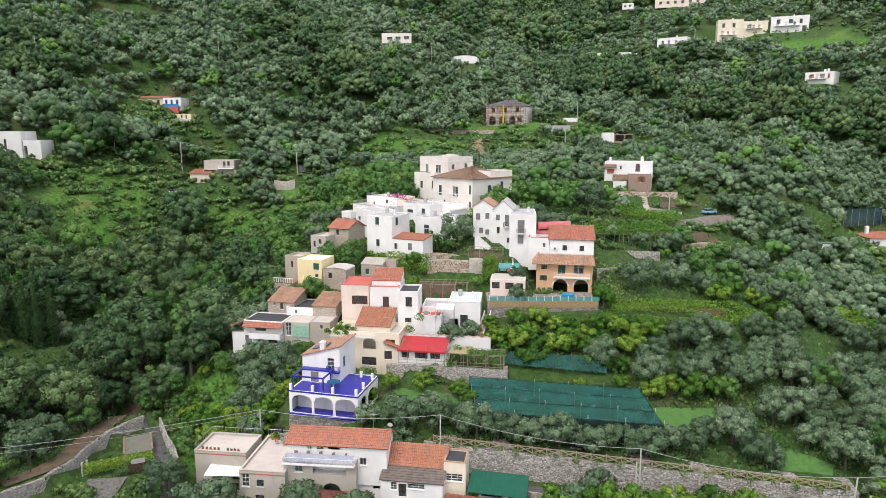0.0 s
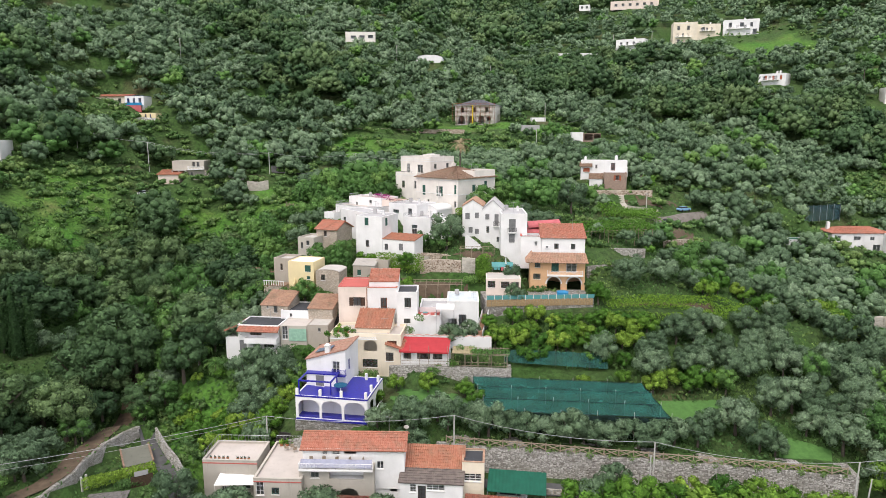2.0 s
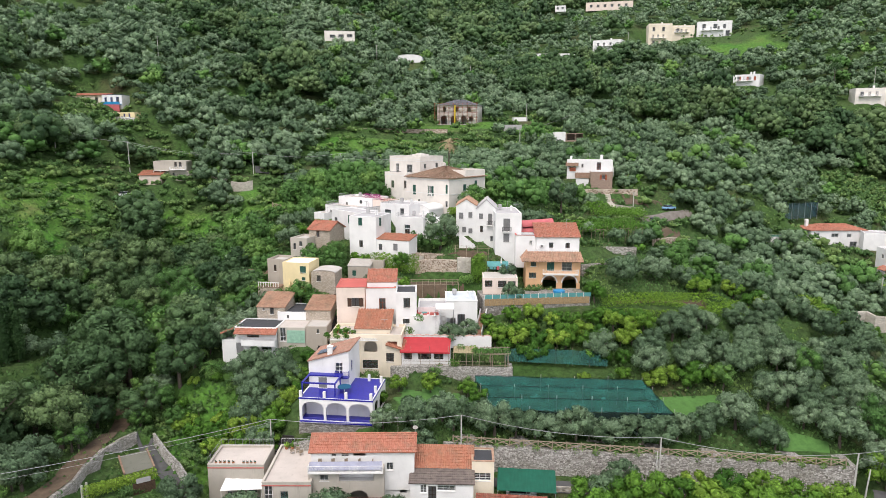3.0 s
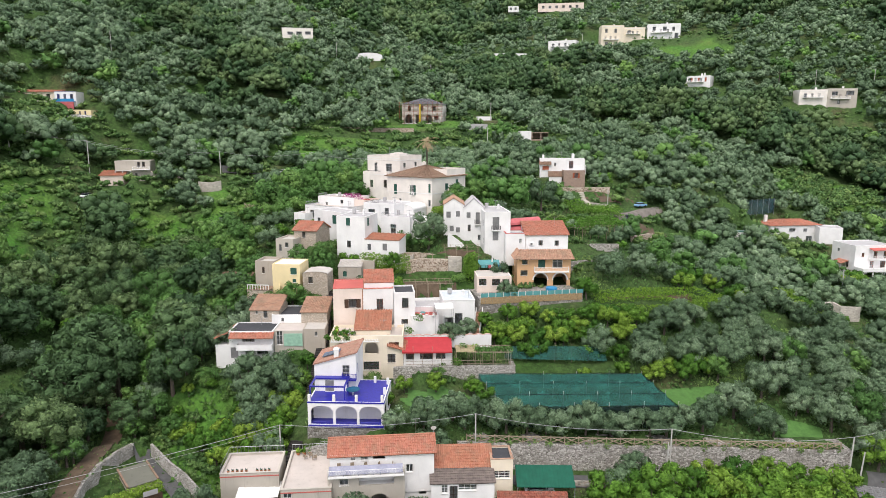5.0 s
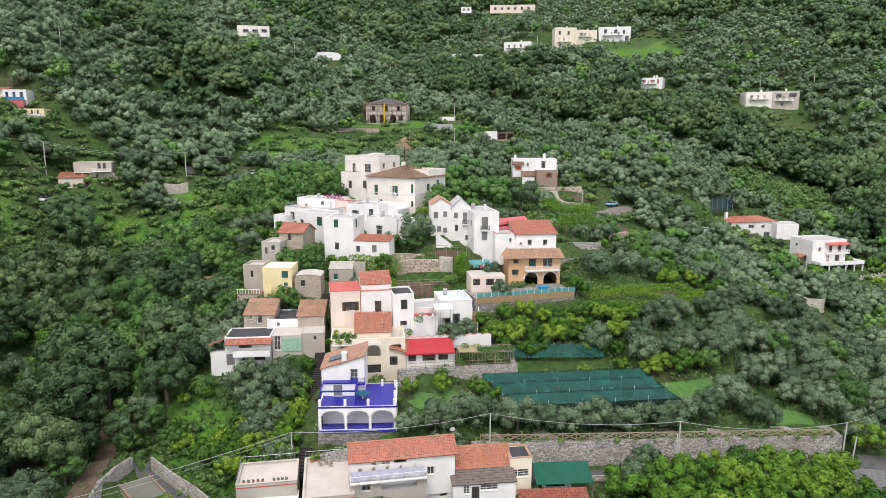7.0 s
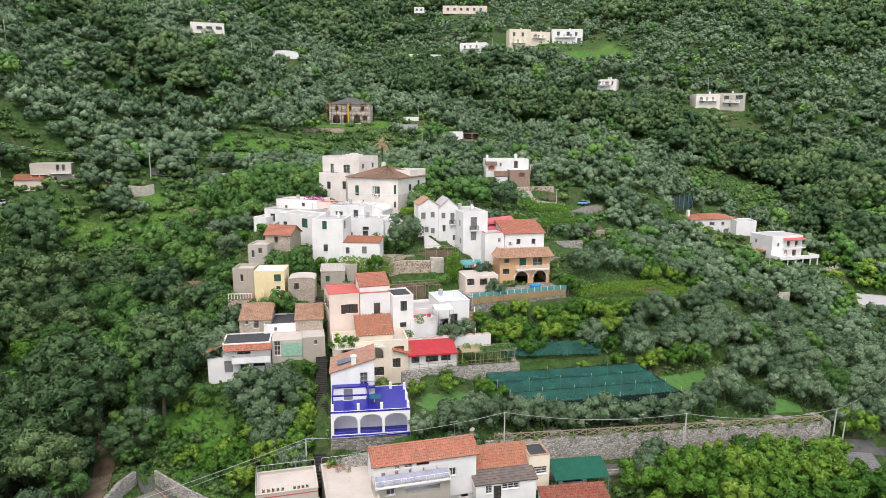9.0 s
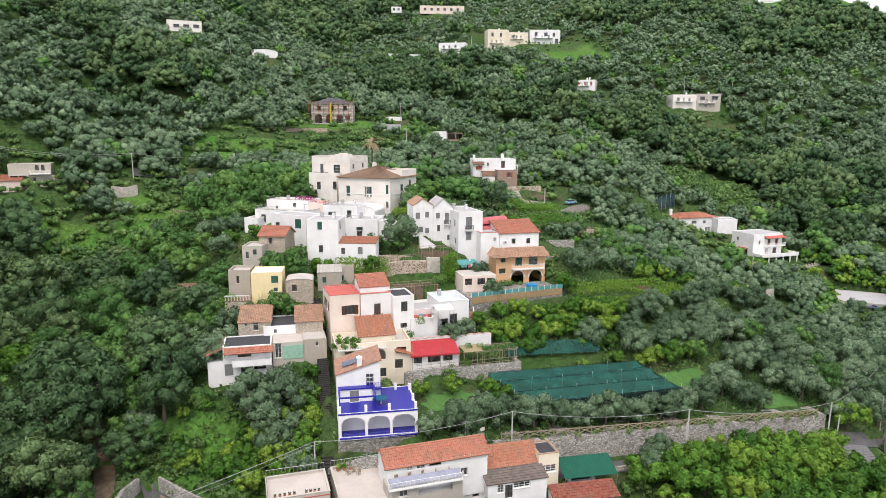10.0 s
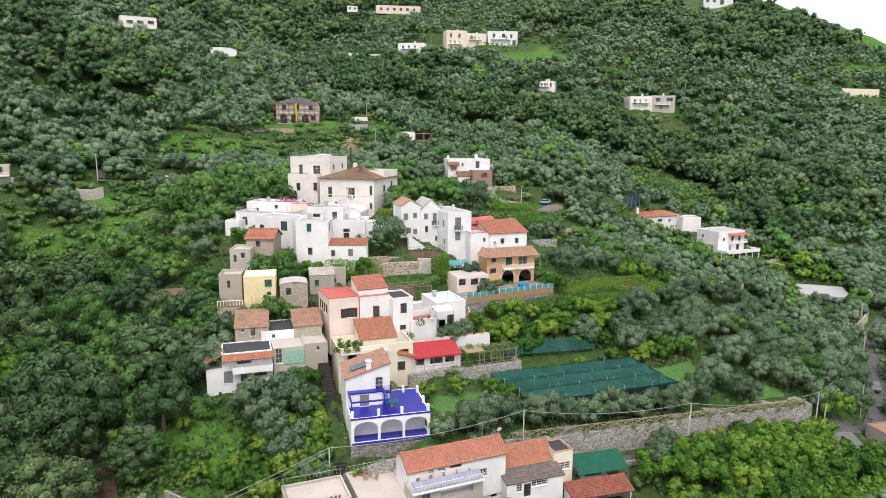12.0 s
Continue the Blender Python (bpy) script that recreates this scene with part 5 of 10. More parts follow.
def rubble_wall(name, label, pts, thick, mat, stone_size=0.42, seed=1, cap=None, kind="structure"):
    """A masonry wall through points (x, y, foot, top), with a face of rough stones towards its right-hand side."""
    root = thing(name, Matrix.Identity(4), label, "wall", kind=kind)
    bm = bmesh.new()
    sv, sf = [], []
    r = np.random.default_rng(seed)
    for (x0, y0, a0, b0), (x1, y1, a1, b1) in zip(pts, pts[1:]):
        d = Vector((x1 - x0, y1 - y0))
        length = d.length
        d.normalize()
        n = Vector((d.y, -d.x))  # outer face
        t = n * -thick
        p = [(x0, y0), (x1, y1), (x1 + t.x, y1 + t.y), (x0 + t.x, y0 + t.y)]
        zs, ze = (a0, a1, a1, a0), (b0, b1, b1, b0)
        lo = [bm.verts.new((*q, z)) for q, z in zip(p, zs)]
        hi = [bm.verts.new((*q, z)) for q, z in zip(p, ze)]
        bm.faces.new(hi)
        for i in range(4):
            j = (i + 1) % 4
            bm.faces.new((lo[i], lo[j], hi[j], hi[i]))
        low, high = min(a0, a1) - 0.2, max(b0, b1)
        z = low
        while z < high:
            rise_ = stone_size * r.uniform(0.5, 0.8)
            u = r.uniform(-0.5, 0) * stone_size
            while u < length:
                w = stone_size * r.uniform(0.6, 1.6)
                f0 = min(max((u + w / 2) / length, 0), 1)
                if a0 + (a1 - a0) * f0 - 0.3 < z < b0 + (b1 - b0) * f0 - rise_ * 0.6 and r.random() < 0.93:
                    cz = z + rise_ / 2 + r.normal() * rise_ * 0.22
                    k = len(sv)
                    for q in range(6):
                        ang = math.tau * (q + r.uniform(-0.3, 0.3)) / 6
                        du, dz = w * 0.54 * math.cos(ang) * r.uniform(0.8, 1.1), rise_ * 0.62 * math.sin(ang) * r.uniform(0.8, 1.1)
                        uu = min(max(u + w / 2 + du, 0.0), length)
                        sv.append((x0 + d.x * uu + n.x * 0.012, y0 + d.y * uu + n.y * 0.012, cz + dz))
                    e = r.uniform(0.04, 0.16) * min(1.0, stone_size / 0.3)
                    uu = min(max(u + w * r.uniform(0.35, 0.65), 0.0), length)
                    sv.append((x0 + d.x * uu + n.x * e, y0 + d.y * uu + n.y * e, cz + rise_ * r.uniform(-0.05, 0.25)))
                    sf += [(k + q, k + (q + 1) % 6, k + 6) for q in range(6)]
                u += w
            z += rise_
    part("wall_core", bm, mat, root)
    st = new("stones", mesh_from_arrays("stones", np.array(sv), np.array(sf), STONES_WARM if mat is RUBBLE_WARM else STONES_PALE if mat is BEIGE else STONES, smooth=True))
    st.parent = root
    st["kind"] = "stuff"
    return root




def stone_faces(name, dark, mid, light):
    m, n, l, b = node_mat(name, 0.95)
    g_ = n.new("ShaderNodeNewGeometry")
    c_ = ramp(n, l, g_.outputs["Random Per Island"], [(0.0, dark), (0.45, mid), (1.0, light)])
    moss_ = ramp(n, l, noise_tex(n, l, 0.28, 6, 0.65), [(0.5, (0, 0, 0)), (0.75, (0.6, 0.6, 0.6))])
    l.new(mixc(n, l, moss_, c_, (0.14, 0.13, 0.085)), b.inputs["Base Color"])
    bump(n, l, b, noise_tex(n, l, 6.0, 5), 0.04, 0.6)
    return m


STONES = stone_faces("wall_stones", (0.25, 0.235, 0.21), (0.39, 0.37, 0.34), (0.56, 0.54, 0.505))
STONES_WARM = stone_faces("brown_wall_stones", (0.2, 0.14, 0.1), (0.4, 0.31, 0.24), (0.66, 0.58, 0.49))
STONES_PALE = stone_faces("rendered_wall_patches", (0.38, 0.35, 0.31), (0.46, 0.43, 0.38), (0.56, 0.52, 0.46))

# retaining wall above the road, with its rustic fence
wd = (WALL_B - WALL_A).normalized()
wl = (WALL_B - WALL_A).length
pts = []
for i in range(31):
    p = WALL_A + wd * (wl * i / 30)
    top = 13.4 - 2.0 * i / 30 + 0.12 * math.sin(i * 1.3)
    pts.append((p.x, p.y, float(road_height(p.x)) - 0.4, top))
rubble_wall("retaining_wall", "tall grey rubble stone retaining wall above the road", pts, 3.8, RUBBLE, 0.34, 3)

bm = bmesh.new()
for i in range(60):
    p, q = WALL_A + wd * (wl * i / 60), WALL_A + wd * (wl * (i + 1) / 60)
    n_ = Vector((-wd.y, wd.x))
    za, zb = 13.45 - 2.0 * i / 60, 13.45 - 2.0 * (i + 1) / 60
    for k in range(3):
        a0, a1 = 0.45 + 1.25 * k, 1.7 + 1.25 * k
        w0, w1 = 0.1 * math.sin(i * 0.9 + k), 0.1 * math.sin(i * 0.9 + 0.9 + k)
        quad(bm, (*(p + n_ * a0), za + w0), (*(q + n_ * a0), zb + w1), (*(q + n_ * a1), zb + w1 + 0.05), (*(p + n_ * a1), za + w0 + 0.05))
me_ = bpy.data.meshes.new("verge")
bm.to_mesh(me_)
bm.free()
me_.materials.append(GROUND)
tagged(new("verge", me_), "grassy earth strip behind the wall", "verge", kind="structure")
rubble_wall("road_edge_wall", "low grey block wall on the road's outer edge", [(p.x, p.y, float(road_height(p.x)) - 0.6, float(road_height(p.x)) + 0.9) for p in [WALL_A + wd * q + Vector((wd.y, -wd.x)) * 4.9 for q in (12, 18, 24, 30, 36)]], 0.25, GREY, 0.5, 33)

fence = thing("rustic_fence", Matrix.Identity(4), "rustic wooden fence with crossed braces on the wall", "fence")
bm = bmesh.new()
rod(bm, (0, 0, -0.3), (0, 0, 1.25), 0.1, 6)
post_mesh = part("post", bm, WOOD, fence)
bm = bmesh.new()
rod(bm, (0, 0, 0), (1, 0, 0), 0.075, 5)
rail_mesh = part("rail", bm, WOOD, fence)
first_post, first_rail = True, True


def between(src, a, b, parent):
    """A copy of a unit-long bar from a to b."""
    a, b = Vector(a), Vector(b)
    ob = new(src.name.split(".")[0], src.data)
    ob.parent = parent
    q = (b - a).to_track_quat("X", "Z")
    ob.matrix_basis = Matrix.LocRotScale(a, q, Vector(((b - a).length, 1, 1)))
    return ob


fence_n = 27
tops = []
for i in range(fence_n + 1):
    p = WALL_A + wd * (1.5 + (wl - 3) * i / fence_n) + Vector((-wd.y, wd.x)) * 0.35
    z = 13.35 - 2.0 * (1.5 + (wl - 3) * i / fence_n) / wl
    tops.append(Vector((p.x, p.y, z)))
    if i == 0:
        post_mesh.matrix_basis = Matrix.Translation(tops[0])
    else:
        ob = new("post", post_mesh.data)
        ob.parent, ob.matrix_basis = fence, Matrix.Translation(tops[i])
for i, (a, b2) in enumerate(zip(tops, tops[1:])):
    up = Vector((0, 0, 1.05))
    lowr = Vector((0, 0, 0.15))
    if i == 0:
        rail_mesh.matrix_basis = Matrix.LocRotScale(a + up, (b2 - a).to_track_quat("X", "Z"), Vector(((b2 - a).length, 1, 1)))
    else:
        between(rail_mesh, a + up, b2 + up, fence)
    between(rail_mesh, a + lowr, b2 + up, fence).name = "brace"
    between(rail_mesh, a + up, b2 + lowr, fence).name = "brace"

# shade-netted orchard
NB_L, NB_R, NF_L, NF_R = (4.5, 110.0), (32.8, 104.3), (5.6, 98.0), (33.4, 93.2)
net = thing("shade_net", Matrix.Identity(4), "dark green shade net stretched over an orchard on poles", "net")


def net_point(u, v):
    a = Vector(NF_L).lerp(Vector(NF_R), u)
    b_ = Vector(NB_L).lerp(Vector(NB_R), u)
    return a.lerp(b_, v)


bm = bmesh.new()
gu, gv = 36, 18
grid_ = []
for i in range(gu + 1):
    for j in range(gv + 1):
        u, v = i / gu, j / gv
        p = net_point(u, v)
        s3 = v * 3
        sag = 0.32 * abs(math.sin(math.pi * s3)) + 0.1 * abs(math.sin(math.pi * u * 7)) + 0.16 * noise.noise(Vector((p.x * 0.55, p.y * 1.1, 2.0)))
        ridge = 16.6 + 0.75 * v + 0.25 * math.floor(min(s3, 2.99))
        grid_.append(bm.verts.new((p.x, p.y, ridge - sag + 0.05 * noise.noise(Vector((p.x, p.y, 0))))))
for i in range(gu):
    for j in range(gv):
        k = i * (gv + 1) + j
        bm.faces.new((grid_[k], grid_[k + gv + 1], grid_[k + gv + 2], grid_[k + 1]))
part("canopy", bm, NET, net, smooth=True)
for nm, ends in (("front_net", ((0, 0), (1, 0))), ("side_net", ((1, 0), (1, 1))), ("back_net", ((0, 1), (1, 1)))):
    bm = bmesh.new()
    cols = []
    for i in range(25):
        f = i / 24
        u, v = ends[0][0] + (ends[1][0] - ends[0][0]) * f, ends[0][1] + (ends[1][1] - ends[0][1]) * f
        p = net_point(u, v)
        top = 16.55 + 0.75 * v + 0.25 * math.floor(min(v * 3, 2.99))
        foot = float(height(p.x, p.y)[0]) - 0.1
        w = 0.12 * math.sin(i * 1.9)
        cols.append([bm.verts.new((p.x + w * (k % 2), p.y - 0.05 - w, foot + (top - foot) * k / 4)) for k in range(5)])
    for a, b_ in zip(cols, cols[1:]):
        for k in range(4):
            bm.faces.new((a[k], b_[k], b_[k + 1], a[k + 1]))
    # front and side take the darker net colour, the back that of the canopy
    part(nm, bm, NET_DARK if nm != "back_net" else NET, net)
for j in range(4):
    for i in range(12):
        a, b_ = net_point(i / 12, j / 3), net_point((i + 1) / 12, j / 3)
        z = 16.62 + 0.75 * j / 3 + 0.25 * min(j, 2)
        bm = bmesh.new()
        rod(bm, (a.x, a.y, z), (b_.x, b_.y, z), 0.045, 4)
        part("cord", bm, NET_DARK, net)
for i in range(6):
    for j in range(4):
        p = net_point(i / 5, j / 3)
        bm = bmesh.new()
        rod(bm, (p.x, p.y, float(height(p.x, p.y)[0]) - 0.3), (p.x, p.y, 17.35 + 0.95 * j / 3), 0.04, 5)
        part("post", bm, POLE, net)

small = thing("garden_net", Matrix.Identity(4), "green net screen along a garden terrace", "net")
sa, sb = Vector((10.8, 114.6)), Vector((28.6, 109.6))
bm = bmesh.new()
cols = []
for i in range(19):
    p = sa.lerp(sb, i / 18)
    z = 18.6
    cols.append([bm.verts.new((p.x + 0.3 * k, p.y + 1.1 * k, z + 2.1 * k + 0.4 * i / 18 * k - 0.12 * (i % 3 == 1) * k)) for k in (0, 0.5, 1)])
for a, b_ in zip(cols, cols[1:]):
    for k in range(2):
        bm.faces.new((a[k], b_[k], b_[k + 1], a[k + 1]))
part("screen", bm, NET, small)
for i in range(7):
    p = sa.lerp(sb, i / 6)
    bm = bmesh.new()
    rod(bm, (p.x + 0.3, p.y + 1.15, 17.8), (p.x + 0.3, p.y + 1.15, 21.1 + 0.4 * i / 6), 0.04, 5)
    part("post", bm, WOOD, small)

# lawns, lanes, road
drape("lawn", "bright green mown lawn terrace", "lawn", 39.6, 99.9, 6.4, 2.3, 0, LAWN)
drape("lawn", "small triangular lawn behind the wall", "lawn", 53.0, 89.3, 3.6, 2.8, -30, LAWN)
drape("lawn", "strip of lawn beside the blue terrace", "lawn", -13.5, 95.6, 6.0, 1.3, -20, LAWN)
drape("lawn", "garden lawn below the stone wall", "lawn", -2.0, 105.0, 8.5, 4.6, -10, LAWN, step=0.4, ragged=True)
drape("earth_patch", "bare trodden earth under the wire pergola", "ground", -1.5, 137.4, 8.5, 3.6, -7, DIRT, 0.1, step=0.4, ragged=True)
drape("earth_patch", "bare earth below the white houses", "ground", 8.5, 145.6, 5.0, 2.6, -10, DIRT, 0.1, step=0.4, ragged=True)
ribbon("road", "narrow asphalt road below the retaining wall", "road", [(-3, 90), (10, 88.2), (30, 84.6), (57, 79.6), (68, 77.6), (75, 80.2), (82.3, 84.8), (97, 93.0), (113, 102), (125, 109), (147, 117)], 3.5, ASPHALT, 0.12)
ribbon("lane", "dark asphalt lane between yard and bank", "road", [(float(np.interp(q, LANE_Y, LANE_X)), q) for q in (86, 89, 91, 94, 96, 98, 100, 102.5, 105, 107, 109, 111)], 2.3, ASPHALT, 0.22)
ribbon("gravel_yard", "grey gravel yard below the hedge", "yard", [(-50.5, 84.5), (-50.2, 88), (-50.8, 92.2)], 5.6, plain("grey_gravel", (0.16, 0.15, 0.14), 0.97, 0, 0.6, 3.0), 0.22)
ribbon("hill_road", "grey road along the upper slope", "road", [(-52, 239.5), (-50, 240), (-30.5, 238.5), (-5, 228), (12, 222)], 3.0, ASPHALT, lift=0.4)
ribbon("dirt_track", "brown dirt track through the olive grove", "track", [(-62.5, 86), (-59.2, 90), (-58.0, 94), (-58.2, 98), (-57.6, 103), (-57.0, 108), (-57.2, 113), (-57.4, 119), (-60, 126), (-66, 131)], 2.9, DIRT, 0.25)
ribbon("dirt_clearing", "bare earth clearing among the gully trees", "track", [(-66, 133), (-67, 139), (-69.5, 145)], 5.5, DIRT, 0.25)
ribbon("dirt_track", "bare earth terrace between the vines", "track", [(36, 126.5), (56, 126)], 1.6, DIRT)

# walls
zz = lambda x, y: float(height(x, y)[0])
rubble_wall("garden_wall", "grey rubble wall below the garden rooms", [(-10.2, 112.9, 14.6, 19.0), (-3, 111.9, 14.6, 19.1), (4, 110.9, 14.6, 19.0), (11.2, 109.8, 14.6, 18.9), (11.6, 112.5, 15.5, 18.9)], 0.7, RUBBLE, 0.32, 5)
rubble_wall("terrace_wall", "rounded rubble wall below the blue terrace", [(-27.6, 98.6, 9.0, 12.2), (-26.4, 96.8, 9.0, 13.2), (-24.0, 95.6, 9.0, 14.0), (-21.5, 95.2, 9.0, 14.2), (-19.0, 95.2, 9.5, 14.3), (-10, 92.6, 10.5, 14.2)], 0.8, RUBBLE, 0.32, 7)
rubble_wall("lane_wall", "curved grey stone wall between yard and dirt track", [(float(x), float(y), 7.9, 11.0 + 0.1 * math.sin(y)) for x, y in [(np.interp(q, YARD_Y, YARD_W), q) for q in (82, 84.7, 86, 87.4, 90, 92, 94, 96, 98, 100, 102.9, 104.6, 106.4, 107.5, 108.6)]], 0.55, RUBBLE, 0.24, 9)
rubble_wall("lane_parapet", "low pale wall on the outer side of the lane", [(float(np.interp(q, LANE_Y, LANE_X)) + 1.5, q, 7.8, 10.6) for q in (109, 106, 102.5, 100, 98, 96, 94, 91.5, 89)], 0.3, RUBBLE, 0.3, 11)
shed = thing("yard_shed", pose(-50.7, 97.3, 7.0, rz=26), "small shed with stained flat slab roof", "shed")
bm = bmesh.new()
box(bm, 0.15, 0.15, -0.3, 4.0, 6.2, 2.45)
part("wall", bm, GREY, shed)
bm = bmesh.new()
box(bm, -0.1, -0.1, 2.45, 4.3, 6.5, 2.65)
part("roof", bm, plaster("mossy_slab", (0.16, 0.16, 0.13), 0.7, (0.05, 0.06, 0.035)), shed)
for x0, y0, x1, y1 in ((-0.1, -0.1, 0.15, 6.5), (4.05, -0.1, 4.3, 6.5)):
    bm = bmesh.new()
    box(bm, x0, y0, 2.653, x1, y1, 2.85)
    part("kerb", bm, TILE_BROWN, shed)
gate = thing("yard_gate", pose(-55.0, 93.0, 8.25, rz=70), "pale metal gate post pair beside the wall", "gate")
for x in (0, 0.9):
    bm = bmesh.new()
    box(bm, x - 0.12, -0.12, -0.3, x + 0.12, 0.12, 2.3)
    part("post", bm, POLE, gate)
bm = bmesh.new()
for k in range(5):
    box(bm, 0.14, -0.03, 0.2 + 0.4 * k, 0.76, 0.03, 0.26 + 0.4 * k)
part("bars", bm, STEEL, gate)
planks = thing("plank_screen", pose(-48.2, 93.4, 8.25, rz=24), "weathered plank screen with a white sheet", "screen")
for k in range(9):
    bm = bmesh.new()
    box(bm, 0, -0.04, 0.02 + 0.2 * k, 3.0, 0.04, 0.19 + 0.2 * k)
    part("plank", bm, WOOD_DARK, planks)
bm = bmesh.new()
box(bm, 0.5, -0.09, 1.75, 2.4, -0.04, 2.5)
part("white_sheet", bm, PALE_ROOF, planks)
rubble_wall("terrace_wall", "long dry stone terrace wall on the upper slope", [(x, y, zz(x, y - 1) - 1.0, zz(x, y + 1.5) + 1.2) for x, y in ((22, 198.5), (30, 198.3), (38, 197.8), (46, 197.0), (54, 196.2), (62, 195.8), (70, 196.2))], 0.6, RUBBLE_WARM, 0.5, 13)
rubble_wall("terrace_wall", "brown dry stone wall above the vegetable field", [(-36, 281, 58.5, 61.6), (-20, 282, 58.5, 61.6), (0, 283.5, 58.5, 61.4), (22, 286, 58.5, 61.2)], 0.6, RUBBLE_WARM, 0.5, 15)
rubble_wall("terrace_wall", "pale wall beside the upper road", [(-30, 233, 43.5, 46.4), (-12, 226.5, 43.5, 46.2), (4, 220, 43, 45.8)], 0.5, RUBBLE_WARM, 0.5, 17)
rubble_wall("terrace_wall", "dry stone wall between the vine terraces", [(33, 150.5, 30.4, 33.3), (42, 149.5, 30.4, 33.2), (50, 149.0, 30.2, 33.0)], 0.6, RUBBLE, 0.42, 19)
rubble_wall("terrace_wall", "brown rubble bank below the white houses", [(-6, 148.6, 29.5, 33.0), (0, 147.2, 29.2, 33.0), (8, 144.8, 28.6, 32.4)], 0.7, RUBBLE_WARM, 0.42, 21)
rubble_wall("terrace_wall", "broken pale wall in the olive grove", [(97, 139.2, 13.0, 17.7), (101.0, 140.2, 13.0, 17.7), (105, 141.1, 12.5, 17.6), (105.6, 138.6, 12.5, 17.0), (111, 138.2, 11.5, 16.6)], 0.5, BEIGE, 0.5, 23)
rubble_wall("garden_wall", "pale wall below the white house", [(133.0, 154.6, 12, 16.0), (141, 156.0, 12, 16.1), (150, 157.5, 12, 16.2), (159, 159.0, 12, 16.3)], 0.5, BEIGE, 0.5, 25)
balustrade = thing("balustrade", pose(133.4, 154.72, 16.05, rz=9.5), "row of pale posts with a rail on the garden wall", "balustrade")
for i in range(15):
    bm = bmesh.new()
    box(bm, i * 1.8 - 0.16, -0.16, -0.1, i * 1.8 + 0.16, 0.16, 1.05)
    part("post", bm, BEIGE, balustrade)
bm = bmesh.new()
box(bm, -0.1, -0.05, 0.6, 25.3, 0.05, 0.72)
part("rail", bm, BEIGE, balustrade)
rubble_wall("terrace_wall", "ochre rendered terrace wall beside the white house", [(124.6, 169.4, 15.5, 18.6), (132, 171.3, 15.5, 18.9), (136.2, 172.2, 15.5, 19.0)], 0.4, PEACH, 0.7, 27)
rubble_wall("terrace_wall", "pale retaining wall beside the hill house", [(64.2, 203.2, 38.5, 42.6), (70, 205.0, 38.5, 43.1), (77, 207.8, 39, 43.8)], 0.5, BEIGE, 0.6, 28)
rubble_wall("terrace_wall", "dry stone wall on the bank behind the hill house", [(66, 213.0, 42.5, 47.4), (72, 214.8, 42.5, 47.6), (78, 216.2, 42.5, 47.0)], 0.5, RUBBLE_WARM, 0.45, 29)
rubble_wall("path_wall", "low pale wall below the hill house garden", [(57.8, 182.9, 36.5, zz(57.8, 182.9) + 0.9), (63, 184.8, 35.5, zz(63, 184.8) + 0.8), (68.2, 186.7, 35, zz(68.2, 186.7) + 0.8)], 0.4, BEIGE, 0.5, 31)
rubble_wall("terrace_wall", "brown earth bank wall above the olives", [(59.5, 160.6, 28, zz(59.5, 160.6) + 1.6), (67, 164.8, 28, zz(67, 164.8) + 1.7), (75, 168.9, 27, zz(75, 168.9) + 1.5)], 0.5, RUBBLE_WARM, 0.4, 33)
net_pen = thing("net_enclosure", pose(124.0, 206.0, 32.0, rz=15), "tall enclosure of blue-green netting on thin posts", "enclosure")
for i in range(7):
    for y in (0, 7.0):
        bm = bmesh.new()
        rod(bm, (i * 3.0, y, -1.5), (i * 3.0, y, 4.4), 0.07, 5)
        part("post", bm, STEEL, net_pen)
for (x0, y0), (x1, y1) in (((0, 0), (18, 0)), ((18, 0), (18, 7)), ((0, 7), (18, 7)), ((0, 0), (0, 7))):
    bm = bmesh.new()
    for i in range(6):
        xa, ya, xb, yb = x0 + (x1 - x0) * i / 6, y0 + (y1 - y0) * i / 6, x0 + (x1 - x0) * (i + 1) / 6, y0 + (y1 - y0) * (i + 1) / 6
        quad(bm, (xa, ya, -1.0), (xb, yb, -1.0), (xb, yb, 4.2), (xa, ya, 4.2))
    part("net", bm, NET_SLATE, net_pen)
hill_stair = thing("outdoor_stair", Matrix.Identity(4), "narrow concrete stair down from the hill house", "stairs")
for i in range(20):
    q = i / 19
    x, y = 60.4 - 3.2 * q, 198.0 - 15.2 * q
    bm = bmesh.new()
    box(bm, -0.8, -0.42, -1.2, 0.8, 0.42, 0.12, Matrix.Translation((x, y, zz(x, y))) @ Matrix.Rotation(radians(-12), 4, "Z"))
    part("step", bm, BEIGE, hill_stair)
drape("earth_patch", "bare brown earth bank below the hill house", "ground", 68, 192.0, 10, 4.2, 18, DIRT, 0.14, step=0.4, ragged=True)
drape("earth_patch", "bare brown earth between the vegetable terraces", "ground", 69, 170.5, 8.5, 4.5, 25, DIRT, 0.14, step=0.4, ragged=True)
ribbon("dirt_track", "grey dirt track up to the parked car", "track", [(63, 176), (70, 181), (77, 186), (84, 190)], 2.6, plain("grey_track_earth", (0.2, 0.18, 0.16), 0.97, 0, 0.4, 0.8), 0.2)


rubble_wall("road_wall", "pale concrete wall above the road bend", [(146, 122, zz(146, 122) - 1, zz(146, 122) + 3.0), (138, 117, zz(138, 117) - 1, zz(138, 117) + 2.8), (131, 114.5, zz(131, 114.5) - 1, zz(131, 114.5) + 2.4), (124, 112.8, zz(124, 112.8) - 1, zz(124, 112.8) + 1.8)][::-1], 0.4, BEIGE, 0.6, 27)

